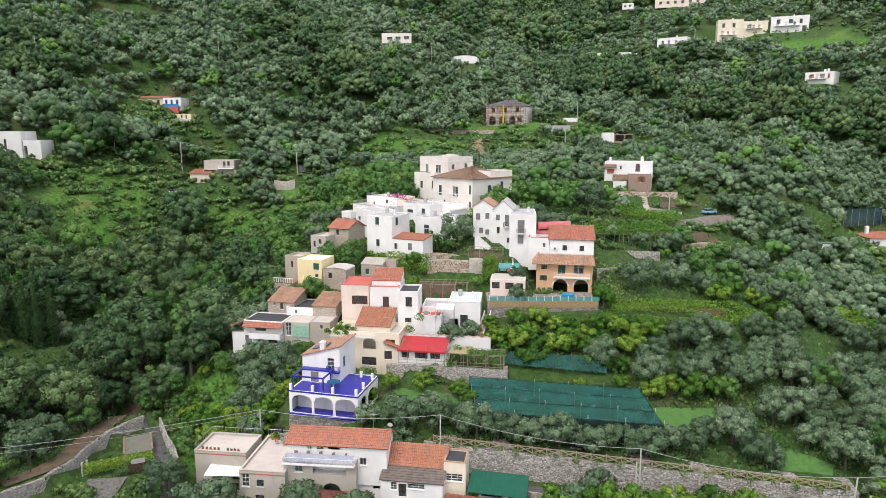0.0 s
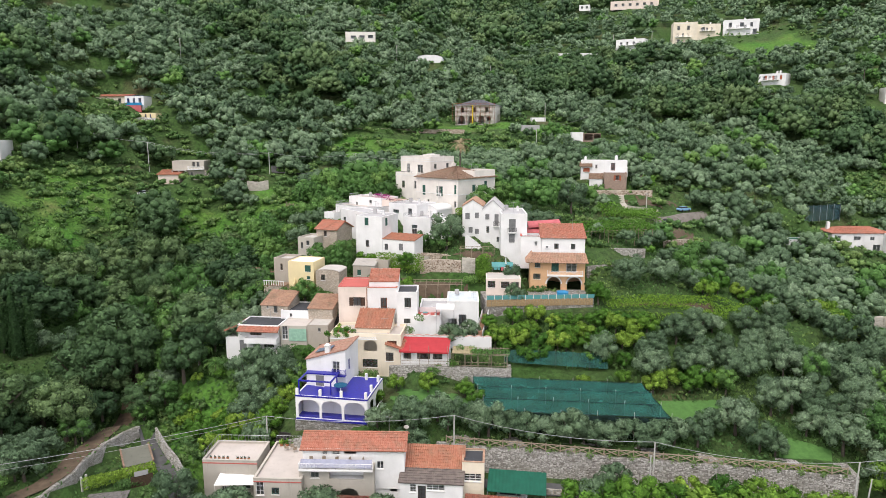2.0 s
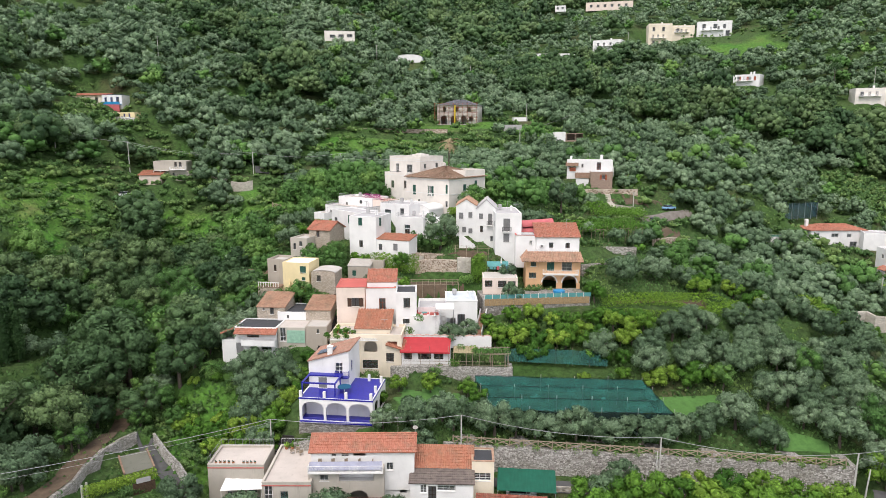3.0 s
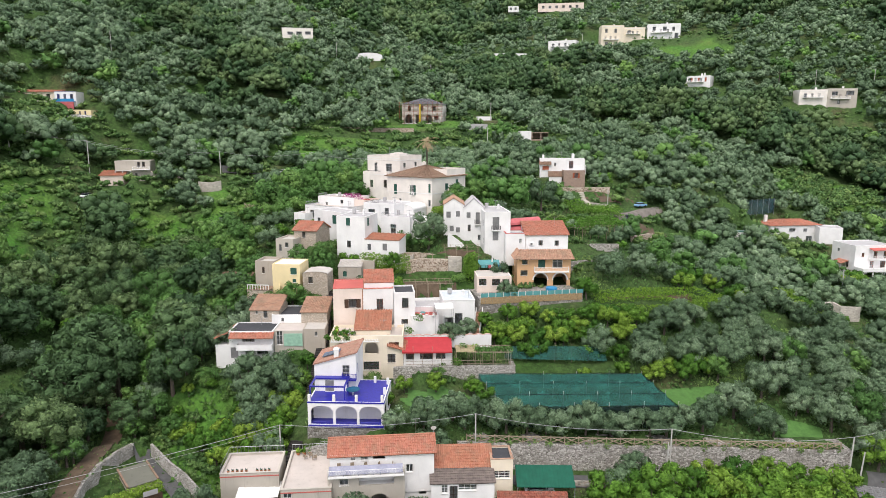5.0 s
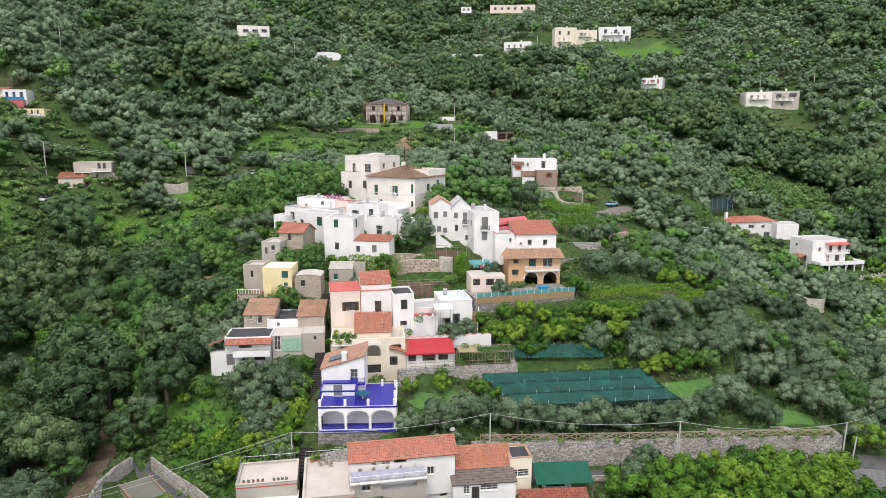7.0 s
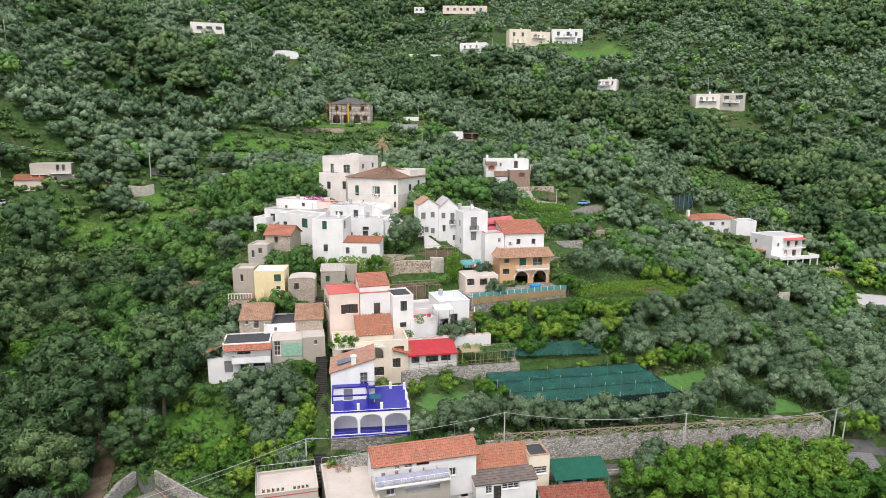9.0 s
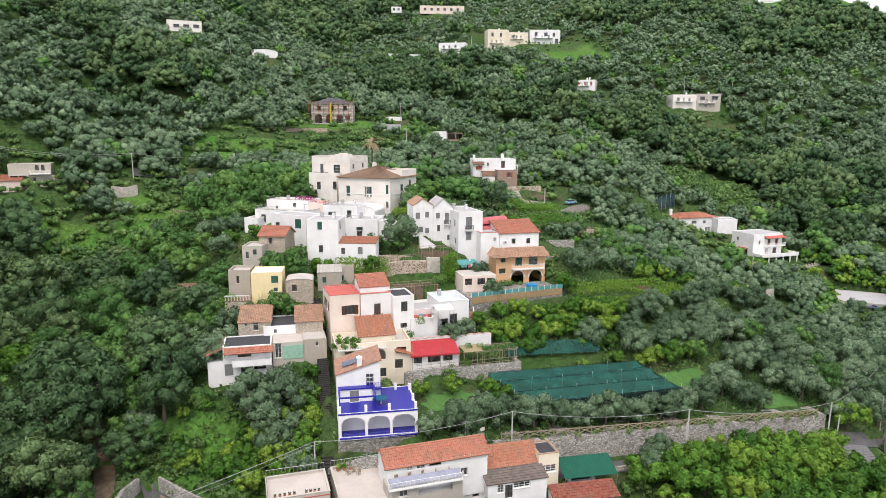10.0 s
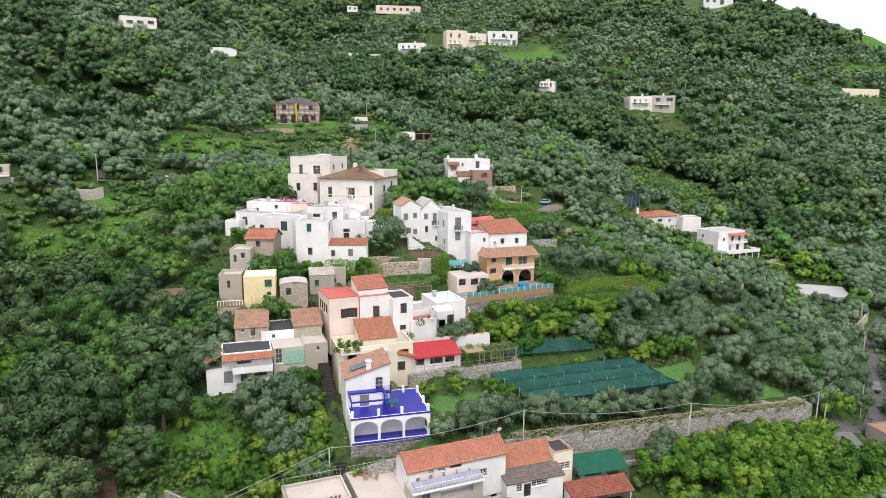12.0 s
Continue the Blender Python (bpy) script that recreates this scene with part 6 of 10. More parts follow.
# stair lane up through the village
stair = thing("stair_lane", Matrix.Identity(4), "dark stone steps climbing between the houses, wall shade in their colour", "stairs", kind="structure")
lane = [Vector((-28.6, 96.5, 10.6)), Vector((-27.0, 101.5, 12.2)), Vector((-25.2, 108.0, 14.6)), Vector((-23.6, 115.6, 17.6)), Vector((-22.2, 122.5, 21.0)), Vector((-20.8, 131, 25.0)), Vector((-19.6, 137, 27.6))]
# stone colour lowered towards black for the shade of the walls alongside
SHADED_STONE = plain("dark_paving_stone", (0.045, 0.042, 0.04), 0.95, 0, 0.4, 3.0)
bm = bmesh.new()
for a, b_ in zip(lane, lane[1:]):
    d = b_ - a
    k = max(1, round(d.z / 0.19))
    side = Vector((-d.y, d.x, 0)).normalized() * 0.95
    for i in range(k):
        p, q = a.lerp(b_, i / k), a.lerp(b_, (i + 1) / k)
        z = p.z + d.z / k
        lo = [p - side, p + side, q + side, q - side]
        bm2 = bmesh.new()
        vv = [bm2.verts.new((w.x, w.y, z - 0.9)) for w in lo] + [bm2.verts.new((w.x, w.y, z)) for w in lo]
        for f in ((0, 3, 2, 1), (4, 5, 6, 7), (0, 1, 5, 4), (1, 2, 6, 5), (2, 3, 7, 6), (3, 0, 4, 7)):
            bm2.faces.new([vv[t] for t in f])
        part("step", bm2, SHADED_STONE, stair)
bm.free()

# ---- details of the houses ----
# blue terrace: white posts, blue rails, raised room, table
W_, D_, H_ = 11.9, 9.5, 3.79
posts = [(0.25, 0.2), (4.1, 0.2), (7.6, 0.2), (11.6, 0.2), (11.6, 3.4), (11.6, 7.6), (9.4, 8.2)]
for x, y in posts:
    bm = bmesh.new()
    box(bm, x - 0.2, y - 0.2, H_ + 0.02, x + 0.2, y + 0.2, H_ + 1.1)
    part("post", bm, WHITE_PAINT, blue)
bm = bmesh.new()
box(bm, 0.3, 4.3, H_ + 0.02, 5.4, 5.5, H_ + 2.0)
part("terrace_room", bm, WHITE, blue)
window(blue, Matrix.Translation((1.9, 4.2, H_ + 0.05)), 1.4, 1.8, "yc")
for x0, y0, x1, y1 in ((0.15, 1.1, 0.4, 4.2), (5.5, 1.1, 5.75, 4.2), (0.15, 0.85, 5.75, 1.1), (0.15, 4.2, 5.75, 5.4)):
    bm = bmesh.new()
    box(bm, x0, y0, H_ + 2.02, x1, y1, H_ + 2.22)
    part("pergola_beam", bm, BLUE_PAINT, blue)
for x, y in ((0.27, 0.97), (5.62, 0.97), (5.62, 4.0)):
    bm = bmesh.new()
    box(bm, x - 0.09, y - 0.09, H_ + 0.02, x + 0.09, y + 0.09, H_ + 2.015)
    part("pergola_post", bm, BLUE_PAINT, blue)
bm = bmesh.new()
box(bm, -0.06, -0.06, H_ - 0.2, 11.96, 0.0, H_ + 0.05)
box(bm, 11.9, 0.0, H_ - 0.2, 11.96, 9.5, H_ + 0.05)
part("edge_band", bm, BLUE_PAINT, blue)
bm = bmesh.new()
box(bm, 0.3, 2.4, -0.1, 11.64, 2.5, H_ - 0.51)
box(bm, 9.3, 2.5, -0.1, 9.4, 9.2, H_ - 0.51)
part("inner_wall", bm, WHITE, blue)
bm = bmesh.new()
box(bm, 0.24, 0.24, H_ - 0.5, 11.66, 9.26, H_ - 0.3)
part("ceiling", bm, WHITE, blue)
for x in (1.6, 5.2, 8.9):
    window(blue, Matrix.Translation((x, 2.25, 0.1)), 1.4, 2.2, "edm")
bm = bmesh.new()
box(bm, 0.1, -0.35, -0.2, 11.85, 2.9, 0.02)
part("veranda_floor", bm, BLUE_PAINT, blue)
for x0, x1 in ((0.7, 4.0), (4.5, 7.6), (8.2, 11.4)):
    bm = bmesh.new()
    railing(bm, [(x0, 0.1, 0.02), (x1, 0.1, 0.02)], 0.45, 0.3, 0.02)
    part("railing", bm, BLUE_PAINT, blue)
parasol = thing("parasol_table", blue.matrix_basis @ Matrix.Translation((6.6, 2.9, H_ + 0.02)), "round blue table on the blue terrace", "table")
bm = bmesh.new()
bmesh.ops.create_cone(bm, segments=20, radius1=1.1, radius2=1.1, depth=0.08, cap_ends=True, matrix=Matrix.Translation((0, 0, 0.95)))
part("tabletop", bm, plain("teal_table_cover", (0.015, 0.1, 0.19), 0.6), parasol)
bm = bmesh.new()
rod(bm, (0, 0, 0), (0, 0, 0.95), 0.08, 8)
part("leg", bm, WHITE_PAINT, parasol)
balcony(blue_up, 4.6, 6.9, 2.2, 0.8, BLUE_PAINT, BLUE_PAINT)
chimney(blue_up, 3.6, 0.5, 5.7, 1.25, 0.75)
bm = bmesh.new()
m_ = Matrix.Translation((1.9, 2.6, 5.3)) @ Matrix.Rotation(-math.atan2(2.0, 7.0), 4, "Y")
for i in range(3):
    box(bm, -0.9 + i * 1.0, -1.0, 0.1, 0.02 + i * 1.0, 1.0, 0.18, m_)
part("solar_panel", bm, plain("solar_glass", (0.12, 0.16, 0.22), 0.25), blue_up)

# peach house: tiled skirt, balcony, terrace with panels
bm = bmesh.new()
tiled(bm, (-0.9, -1.3, 6.2), (12.0, -1.3, 6.2), (11.6, 1.6, 7.9), (0.4, 1.6, 7.9), 0.6, 0.42, 0.09)
part("skirt_roof", bm, TILE_OLD, peach)
bm = bmesh.new()
tiled(bm, (-0.9, 3.5, 6.2), (-0.9, -1.3, 6.2), (0.4, 1.6, 7.9), (0.4, 3.5, 7.9), 0.6, 0.42, 0.09)
part("skirt_roof", bm, TILE_OLD, peach)
balcony(peach, 3.6, 11.0, 3.45, 1.1, WHITE_PAINT, WHITE_PAINT)
for x0, x1 in ((3.58, 6.5), (7.79, 10.74)):
    bm = bmesh.new()
    k = 14
    for i in range(k):
        t0, t1 = math.pi * i / k, math.pi * (i + 1) / k
        cx, r0 = (x0 + x1) / 2, (x1 - x0) / 2
        q = [(cx - ra * math.cos(t), -0.05, 1.45 + ra * math.sin(t)) for t, ra in ((t0, r0), (t1, r0), (t1, r0 + 0.28), (t0, r0 + 0.28))]
        quad(bm, *q)
        quad(bm, *[(a, 0.0, c) for a, b_, c in q])
    part("arch_trim", bm, WHITE_PAINT, peach)
balcony(peach_top, 0.2, 8.8, 0.0 + 0.9, 0.9, WHITE, None, solid=True)
terrace = thing("terrace", Matrix.Identity(4), "paved garden terrace with bamboo-clad wall and turquoise panels", "terrace", kind="structure")
ta, tb = Vector((8.8, 125.9)), Vector((30.6, 125.6))
td = (tb - ta).normalized()
tn = Vector((-td.y, td.x))
bm = bmesh.new()
vv = [bm.verts.new((*p, z)) for z in (24.0, 27.3) for p in (ta, tb, tb + tn * 8.0, ta + tn * 8.0)]
for f in ((0, 3, 2, 1), (4, 5, 6, 7), (0, 1, 5, 4), (1, 2, 6, 5), (2, 3, 7, 6), (3, 0, 4, 7)):
    bm.faces.new([vv[i] for i in f])
part("slab", bm, RUBBLE, terrace)
BAMBOO = plain("bamboo_cladding", (0.38, 0.27, 0.15), 0.9, 0, 0.45, 5.0)
for i in range(44):
    p = ta + td * (0.3 + i * 0.485)
    bm = bmesh.new()
    m_ = Matrix.Translation((p.x, p.y, 26.1)) @ Matrix.Rotation(math.atan2(td.y, td.x), 4, "Z")
    box(bm, 0, -0.09, 0, 0.44, -0.02, 1.35 + 0.07 * math.sin(i * 2.7), m_)
    part("cladding", bm, BAMBOO, terrace)
for i in range(14):
    p = ta + td * (0.4 + i * 1.55) + tn * 0.15
    m_ = Matrix.Translation((p.x, p.y, 27.3)) @ Matrix.Rotation(math.atan2(td.y, td.x), 4, "Z")
    bm = bmesh.new()
    box(bm, 0, -0.03, 0.12, 1.4, 0.03, 0.95, m_)
    part("panel", bm, TEAL, terrace)
    bm = bmesh.new()
    box(bm, -0.1, -0.05, 0, -0.02, 0.05, 1.05, m_)
    part("post", bm, WHITE_PAINT, terrace)
pool = thing("paddling_pool", pose(25.2, 129.2, 27.32), "small round blue paddling pool on terrace", "pool")
bm = bmesh.new()
bmesh.ops.create_cone(bm, segments=24, radius1=1.15, radius2=1.2, depth=0.7, cap_ends=True, matrix=Matrix.Translation((0, 0, 0.35)))
part("basin", bm, BLUE_CLOTH, pool)

# faded red curved canopy behind the annexe
can = thing("curved_canopy", pose(20.2, 146.5, 35.0, rz=-15), "faded red curved sheet canopy on thin posts", "canopy")
bm = bmesh.new()
for i in range(8):
    t0, t1 = 0.25 + 1.9 * i / 8, 0.25 + 1.9 * (i + 1) / 8
    q = [(x, 2.0 - 2.3 * math.cos(t), 2.4 + 1.3 * math.sin(t)) for t, x in ((t0, 0), (t0, 9), (t1, 9), (t1, 0))]
    quad(bm, *q)
    quad(bm, *[(a, b_, c - 0.05) for a, b_, c in q])
part("sheet", bm, PINK_RED, can)
for x in (0.1, 4.5, 8.9):
    for y in (0.1, 3.4):
        bm = bmesh.new()
        rod(bm, (x, y, -1.5), (x, y, 3.1), 0.05, 6)
        part("post", bm, IRON, can)

# red awning over the garden room
bm = bmesh.new()
for i in range(18):
    x0, x1 = -0.2 + i * 0.5, -0.2 + (i + 1) * 0.5
    for lift in (0.0, 0.05):
        quad(bm, (x0, -0.7, 2.45 + lift), (x1, -0.7, 2.45 + lift - 0.04), (x1, 3.9, 3.75 + lift - 0.04), (x0, 3.9, 3.75 + lift))
box(bm, -0.2, -0.72, 2.2, 8.8, -0.69, 2.46)
part("awning", bm, RED_CLOTH, restaurant, "red sloping awning cloth")
for i in range(6):
    bm = bmesh.new()
    rod(bm, (0.1 + i * 1.7, -0.62, 0), (0.1 + i * 1.7, -0.62, 3.6 if i % 2 else 2.4), 0.04, 5)
    part("post", bm, WOOD, restaurant)

# straw-roofed pergola beside it
perg = thing("pergola", pose(1.0, 112.3, 19.05, rz=-9), "wooden pergola with straw mat roof and climbing plants", "pergola")
bm = bmesh.new()
for i in range(12):
    box(bm, 0.3 * i, -0.3, 2.35 + 0.02 * (i % 2), 0.3 * i + 0.28, 3.6, 2.42 + 0.02 * (i % 2))
part("straw_mat", bm, plain("straw_matting", (0.36, 0.3, 0.18), 0.95, 0, 0.4, 3.0), perg)
for x in (0, 3.4, 6.6, 9.8):
    for y in (0, 3.3):
        bm = bmesh.new()
        rod(bm, (x, y, -0.4), (x, y, 2.4), 0.06, 6)
        part("post", bm, WOOD, perg)
for y in (0, 3.3):
    bm = bmesh.new()
    rod(bm, (-0.3, y, 2.3), (10.2, y, 2.3), 0.05, 6)
    part("beam", bm, WOOD, perg)
for x in range(11):
    bm = bmesh.new()
    rod(bm, (3.8 + 0.6 * x, -0.3, 2.38), (3.8 + 0.6 * x, 3.6, 2.38), 0.035, 5)
    part("rafter", bm, WOOD, perg)
bm = bmesh.new()
for z in (0.3, 0.9):
    rod(bm, (-9, -0.6, z), (10, -0.6, z), 0.04, 5)
part("rail", bm, WOOD, perg)

# scalloped white parapet
sc = thing("scalloped_parapet", pose(-8.6, 119.6, 21.9, rz=-9), "white scalloped terrace parapet with pink coping", "parapet", kind="structure")
bm, bm2 = bmesh.new(), bmesh.new()
n_ = 90
prof = [(17.6 * i / n_, 0.75 + 0.22 * abs(math.sin(math.pi * 17.6 * i / n_ / 1.6))) for i in range(n_ + 1)]
for (x0, z0), (x1, z1) in zip(prof, prof[1:]):
    for y in (0, 0.25):
        quad(bm, (x0, y, -1.6), (x1, y, -1.6), (x1, y, z1), (x0, y, z0))
    quad(bm, (x0, 0, z0), (x1, 0, z1), (x1, 0.25, z1), (x0, 0.25, z0))
    quad(bm2, (x0, -0.05, z0 + 0.02), (x1, -0.05, z1 + 0.02), (x1, 0.3, z1 + 0.02), (x0, 0.3, z0 + 0.02))
    quad(bm2, (x0, -0.05, z0 - 0.07), (x1, -0.05, z1 - 0.07), (x1, -0.05, z1 + 0.02), (x0, -0.05, z0 + 0.02))
part("wall", bm, WHITE, sc)
part("coping", bm2, plaster("pink_coping", (0.62, 0.42, 0.36), 0.3), sc)

# outdoor stair of the white house
stair2 = thing("outdoor_stair", pose(7.6, 121.4, 21.2, rz=68), "white outdoor stair with tiled treads", "stairs")
for i in range(17):
    bm = bmesh.new()
    box(bm, i * 0.28, 0, 0, (i + 1) * 0.28, 1.1, 0.2 * (i + 1))
    part("step", bm, TILE_OLD, stair2)
for y in (-0.14, 1.11):
    bm = bmesh.new()
    vv = [bm.verts.new(p) for p in ((0, y, -0.2), (4.76, y, -0.2), (4.76, y, 4.3), (0, y, 1.0))] + [bm.verts.new(p) for p in ((0, y + 0.13, -0.2), (4.76, y + 0.13, -0.2), (4.76, y + 0.13, 4.3), (0, y + 0.13, 1.0))]
    for f in ((0, 1, 2, 3), (7, 6, 5, 4), (0, 4, 5, 1), (1, 5, 6, 2), (2, 6, 7, 3), (3, 7, 4, 0)):
        bm.faces.new([vv[i] for i in f])
    part("side_wall", bm, WHITE, stair2)

# pink house: balcony; cream house: roof terrace; terraced house: red eaves and verandas
balcony(pink_right, 2.3, 4.1, 2.58, 0.7, WHITE_PAINT, IRON)
bm = bmesh.new()
box(bm, 5.45, -0.08, 0.2, 5.6, -0.01, 7.2)
part("drainpipe", bm, plain("copper_pipe", (0.3, 0.14, 0.08), 0.5), pink)
balcony(rounded, 1.5, 3.5, 4.7, 0.6, WHITE_PAINT, IRON)
balcony(gabled, 2.5, 4.0, 3.84, 0.7, WHITE_PAINT, IRON)
bm = bmesh.new()
tiled(bm, (0.3, -1.3, 5.45), (8.3, -1.3, 5.45), (8.3, 0.15, 6.3), (0.3, 0.15, 6.3), 0.28)
part("eaves_roof", bm, TILE_RED, terraced)
bm = bmesh.new()
tiled(bm, (-2.6, 5.5, 5.2), (-2.6, -0.4, 5.2), (0, -0.4, 6.3), (0, 5.5, 6.3), 0.28)
part("eaves_roof", bm, TILE_RED, terraced)
bm = bmesh.new()
box(bm, -2.5, 0.0, -3, 0.0, 5.4, 3.9)
part("side_wing", bm, WHITE, terraced)
balcony(terraced, 1.6, 8.0, 3.3, 1.2, WHITE, None, solid=True)
bm = bmesh.new()
for i in range(30):
    box(bm, 0.4 + i * 0.28, -1.1, 7.25, 0.5 + i * 0.28, 0.3, 7.33)
box(bm, 0.3, -1.15, 7.1, 9.0, -1.0, 7.25)
part("sun_slats", bm, WHITE_PAINT, cream)
bm = bmesh.new()
tiled(bm, (10.3, -0.6, 6.2), (13.9, -0.6, 5.2), (13.9, 2.6, 6.2), (10.3, 2.6, 7.6), 0.28)
part("lean_to_roof", bm, TILE, cream)

# lean-to store: faded green sheet front
bm = bmesh.new()
box(bm, 1.7, -0.12, 0.1, 5.1, -0.05, 2.5)
part("green_sheet", bm, plain("faded_green_sheet", (0.3, 0.5, 0.38), 0.6, 0, 0.25, 1.5), bpy.data.objects["lean_to_store"])

# flat roof terrace: railings, canvas canopy, pots
bm = bmesh.new()
railing(bm, [(0.1, 0.1, 7.42), (0.1, 5.9, 7.42), (8.0, 5.9, 7.42)], 1.0, 0.5, 0.02)
part("railing", bm, STEEL, flatwing)
bm = bmesh.new()
railing(bm, [(0.1, 10.9, 5.3), (6.6, 10.9, 5.3)], 1.0, 0.5, 0.02)
part("railing", bm, STEEL, flathouse)
canopy = thing("canvas_canopy", pose(-35.2, 89.6, 8.05, rz=-3), "white canvas canopy on thin metal posts", "canopy")
bm = bmesh.new()
for i in range(8):
    quad(bm, (i * 0.72, -0.1, 2.35), ((i + 1) * 0.72, -0.1, 2.35), ((i + 1) * 0.72 + 0.4, 2.4, 3.3 - 0.05 * (i % 2)), (i * 0.72 + 0.4, 2.4, 3.3 - 0.05 * (i % 2)))
part("canvas", bm, WHITE_PAINT, canopy)
for x in (0.1, 2.9, 5.7):
    bm = bmesh.new()
    rod(bm, (x, 0, -2.6), (x, 0, 2.35), 0.04, 6)
    part("post", bm, WHITE_PAINT, canopy)
POT = plain("terracotta", (0.4, 0.17, 0.09), 0.8, 0, 0.25, 3.0)
for x, y in [(1.0 + 0.62 * k, 0.7) for k in range(5)] + [(5.0 + 0.55 * k, 0.6) for k in range(4)]:
    pot = thing("flower_pot", flatwing.matrix_basis @ Matrix.Translation((x, y, 7.1)), "terracotta flower pot on roof terrace", "pot", "flower pots")
    bm = bmesh.new()
    bmesh.ops.create_cone(bm, segments=10, radius1=0.14, radius2=0.2, depth=0.38, cap_ends=True, matrix=Matrix.Translation((0, 0, 0.19)))
    part("pot", bm, POT, pot)
    bm = bmesh.new()
    for k in range(14):
        a = k * 2.4
        rod(bm, (0, 0, 0.36), (0.16 * math.cos(a), 0.16 * math.sin(a), 0.5 + 0.12 * math.sin(k * 1.7)), 0.03, 3)
    part("plant", bm, GREEN_PAINT, pot)

# tiled house: lilac tarpaulin balcony, awning, dish
TARP = plain("lilac_tarpaulin", (0.3, 0.31, 0.4), 0.5, 0, 0.3, 1.2)
bm = bmesh.new()
quad(bm, (0.2, -0.4, 6.75), (10.2, -0.4, 6.75), (10.2, 0.5, 7.6), (0.2, 0.5, 7.6))
for i in range(11):
    box(bm, 0.2 + i * 1.0 - 0.03, -0.4, 6.46, 0.2 + i * 1.0 + 0.03, -0.34, 6.9)
part("tarpaulin", bm, TARP, ground_floor)
balcony(ground_floor, 0.1, 10.4, 6.55, 0.7, WHITE_PAINT, WHITE_PAINT)
bm = bmesh.new()
box(bm, 4.0, 0.25, 4.7, 9.4, 2.1, 4.8)
box(bm, 4.0, 2.0, 4.8, 9.4, 2.1, 6.3)
part("loggia", bm, WHITE, ground_floor)
dish = thing("satellite_dish", tiled_house.matrix_basis @ Matrix.Translation((14.5, 2.5, 4.6)), "white satellite dish on the roof ridge", "satellite dish")
bm = bmesh.new()
bmesh.ops.create_cone(bm, segments=18, radius1=0.38, radius2=0.1, depth=0.18, cap_ends=True, matrix=Matrix.Translation((0, -0.1, 0.75)) @ Matrix.Rotation(radians(-70), 4, "X"))
part("reflector", bm, WHITE_PAINT, dish)
bm = bmesh.new()
rod(bm, (0, 0, -0.6), (0, 0, 0.75), 0.04, 6)
part("mast", bm, STEEL, dish)

# green sheet canopy with a parked car, tiled lean-to in front
gc = thing("green_canopy", pose(3.4, 84.4, 8.6, rz=-13), "green corrugated sheet canopy over a parking place", "canopy")
bm = bmesh.new()
k = 64
for i in range(k):
    x0, x1 = 8.2 * i / k, 8.2 * (i + 1) / k
    a, b_ = 0.035 * (i % 4 in (1, 2)), 0.035 * ((i + 1) % 4 in (1, 2))
    quad(bm, (x0, -0.3, 2.35 + a), (x1, -0.3, 2.35 + b_), (x1, 3.4, 3.75 + b_), (x0, 3.4, 3.75 + a))
    quad(bm, (x0, -0.3, 2.3), (x1, -0.3, 2.3), (x1, 3.4, 3.7), (x0, 3.4, 3.7))
part("sheet", bm, GREEN_SHEET, gc)
for x in (0.1, 4.1, 8.1):
    for y, top in ((-0.2, 2.3), (3.3, 3.65)):
        bm = bmesh.new()
        rod(bm, (x, y, -0.8), (x, y, top), 0.06, 6)
        part("post", bm, STEEL, gc)
TYRE = plain("tyre_rubber", (0.02, 0.02, 0.02), 0.9)
CAR_GLASS = plain("car_glass", (0.02, 0.025, 0.03), 0.1)


def car(at, turn, mat, label, s=1.0):
    root = thing("car", pose(*at, rz=turn) @ Matrix.Diagonal((s, s, s, 1)), label, "car", "parked cars")
    bm = bmesh.new()
    prof = [(-2.1, 0.35), (-2.15, 0.75), (-1.95, 0.95), (-1.0, 1.0), (1.2, 1.0), (2.0, 0.88), (2.15, 0.6), (2.1, 0.35)]
    ring = []
    for y, sc in ((-0.85, 0.97), (-0.7, 1.0), (0.7, 1.0), (0.85, 0.97)):
        ring.append([bm.verts.new((x * sc, y, z)) for x, z in prof])
    for a, b_ in zip(ring, ring[1:]):
        for i in range(len(prof)):
            j = (i + 1) % len(prof)
            bm.faces.new((a[i], a[j], b_[j], b_[i]))
    bm.faces.new(ring[0])
    bm.faces.new(ring[-1][::-1])
    part("body", bm, mat, root)
    bm = bmesh.new()
    lo = [bm.verts.new(p) for p in ((-1.75, -0.78, 0.98), (1.25, -0.78, 0.98), (1.25, 0.78, 0.98), (-1.75, 0.78, 0.98))]
    hi = [bm.verts.new(p) for p in ((-1.3, -0.6, 1.44), (0.45, -0.6, 1.44), (0.45, 0.6, 1.44), (-1.3, 0.6, 1.44))]
    for i in range(4):
        j = (i + 1) % 4
        bm.faces.new((lo[i], lo[j], hi[j], hi[i]))
    part("glasshouse", bm, CAR_GLASS, root)
    bm = bmesh.new()
    box(bm, -1.32, -0.62, 1.44, 0.47, 0.62, 1.49)
    part("roof", bm, mat, root)
    for x in (-1.3, 1.3):
        for y in (-0.8, 0.8):
            bm = bmesh.new()
            rod(bm, (x, y - 0.1, 0.32), (x, y + 0.1, 0.32), 0.32, 14)
            part("wheel", bm, TYRE, root)


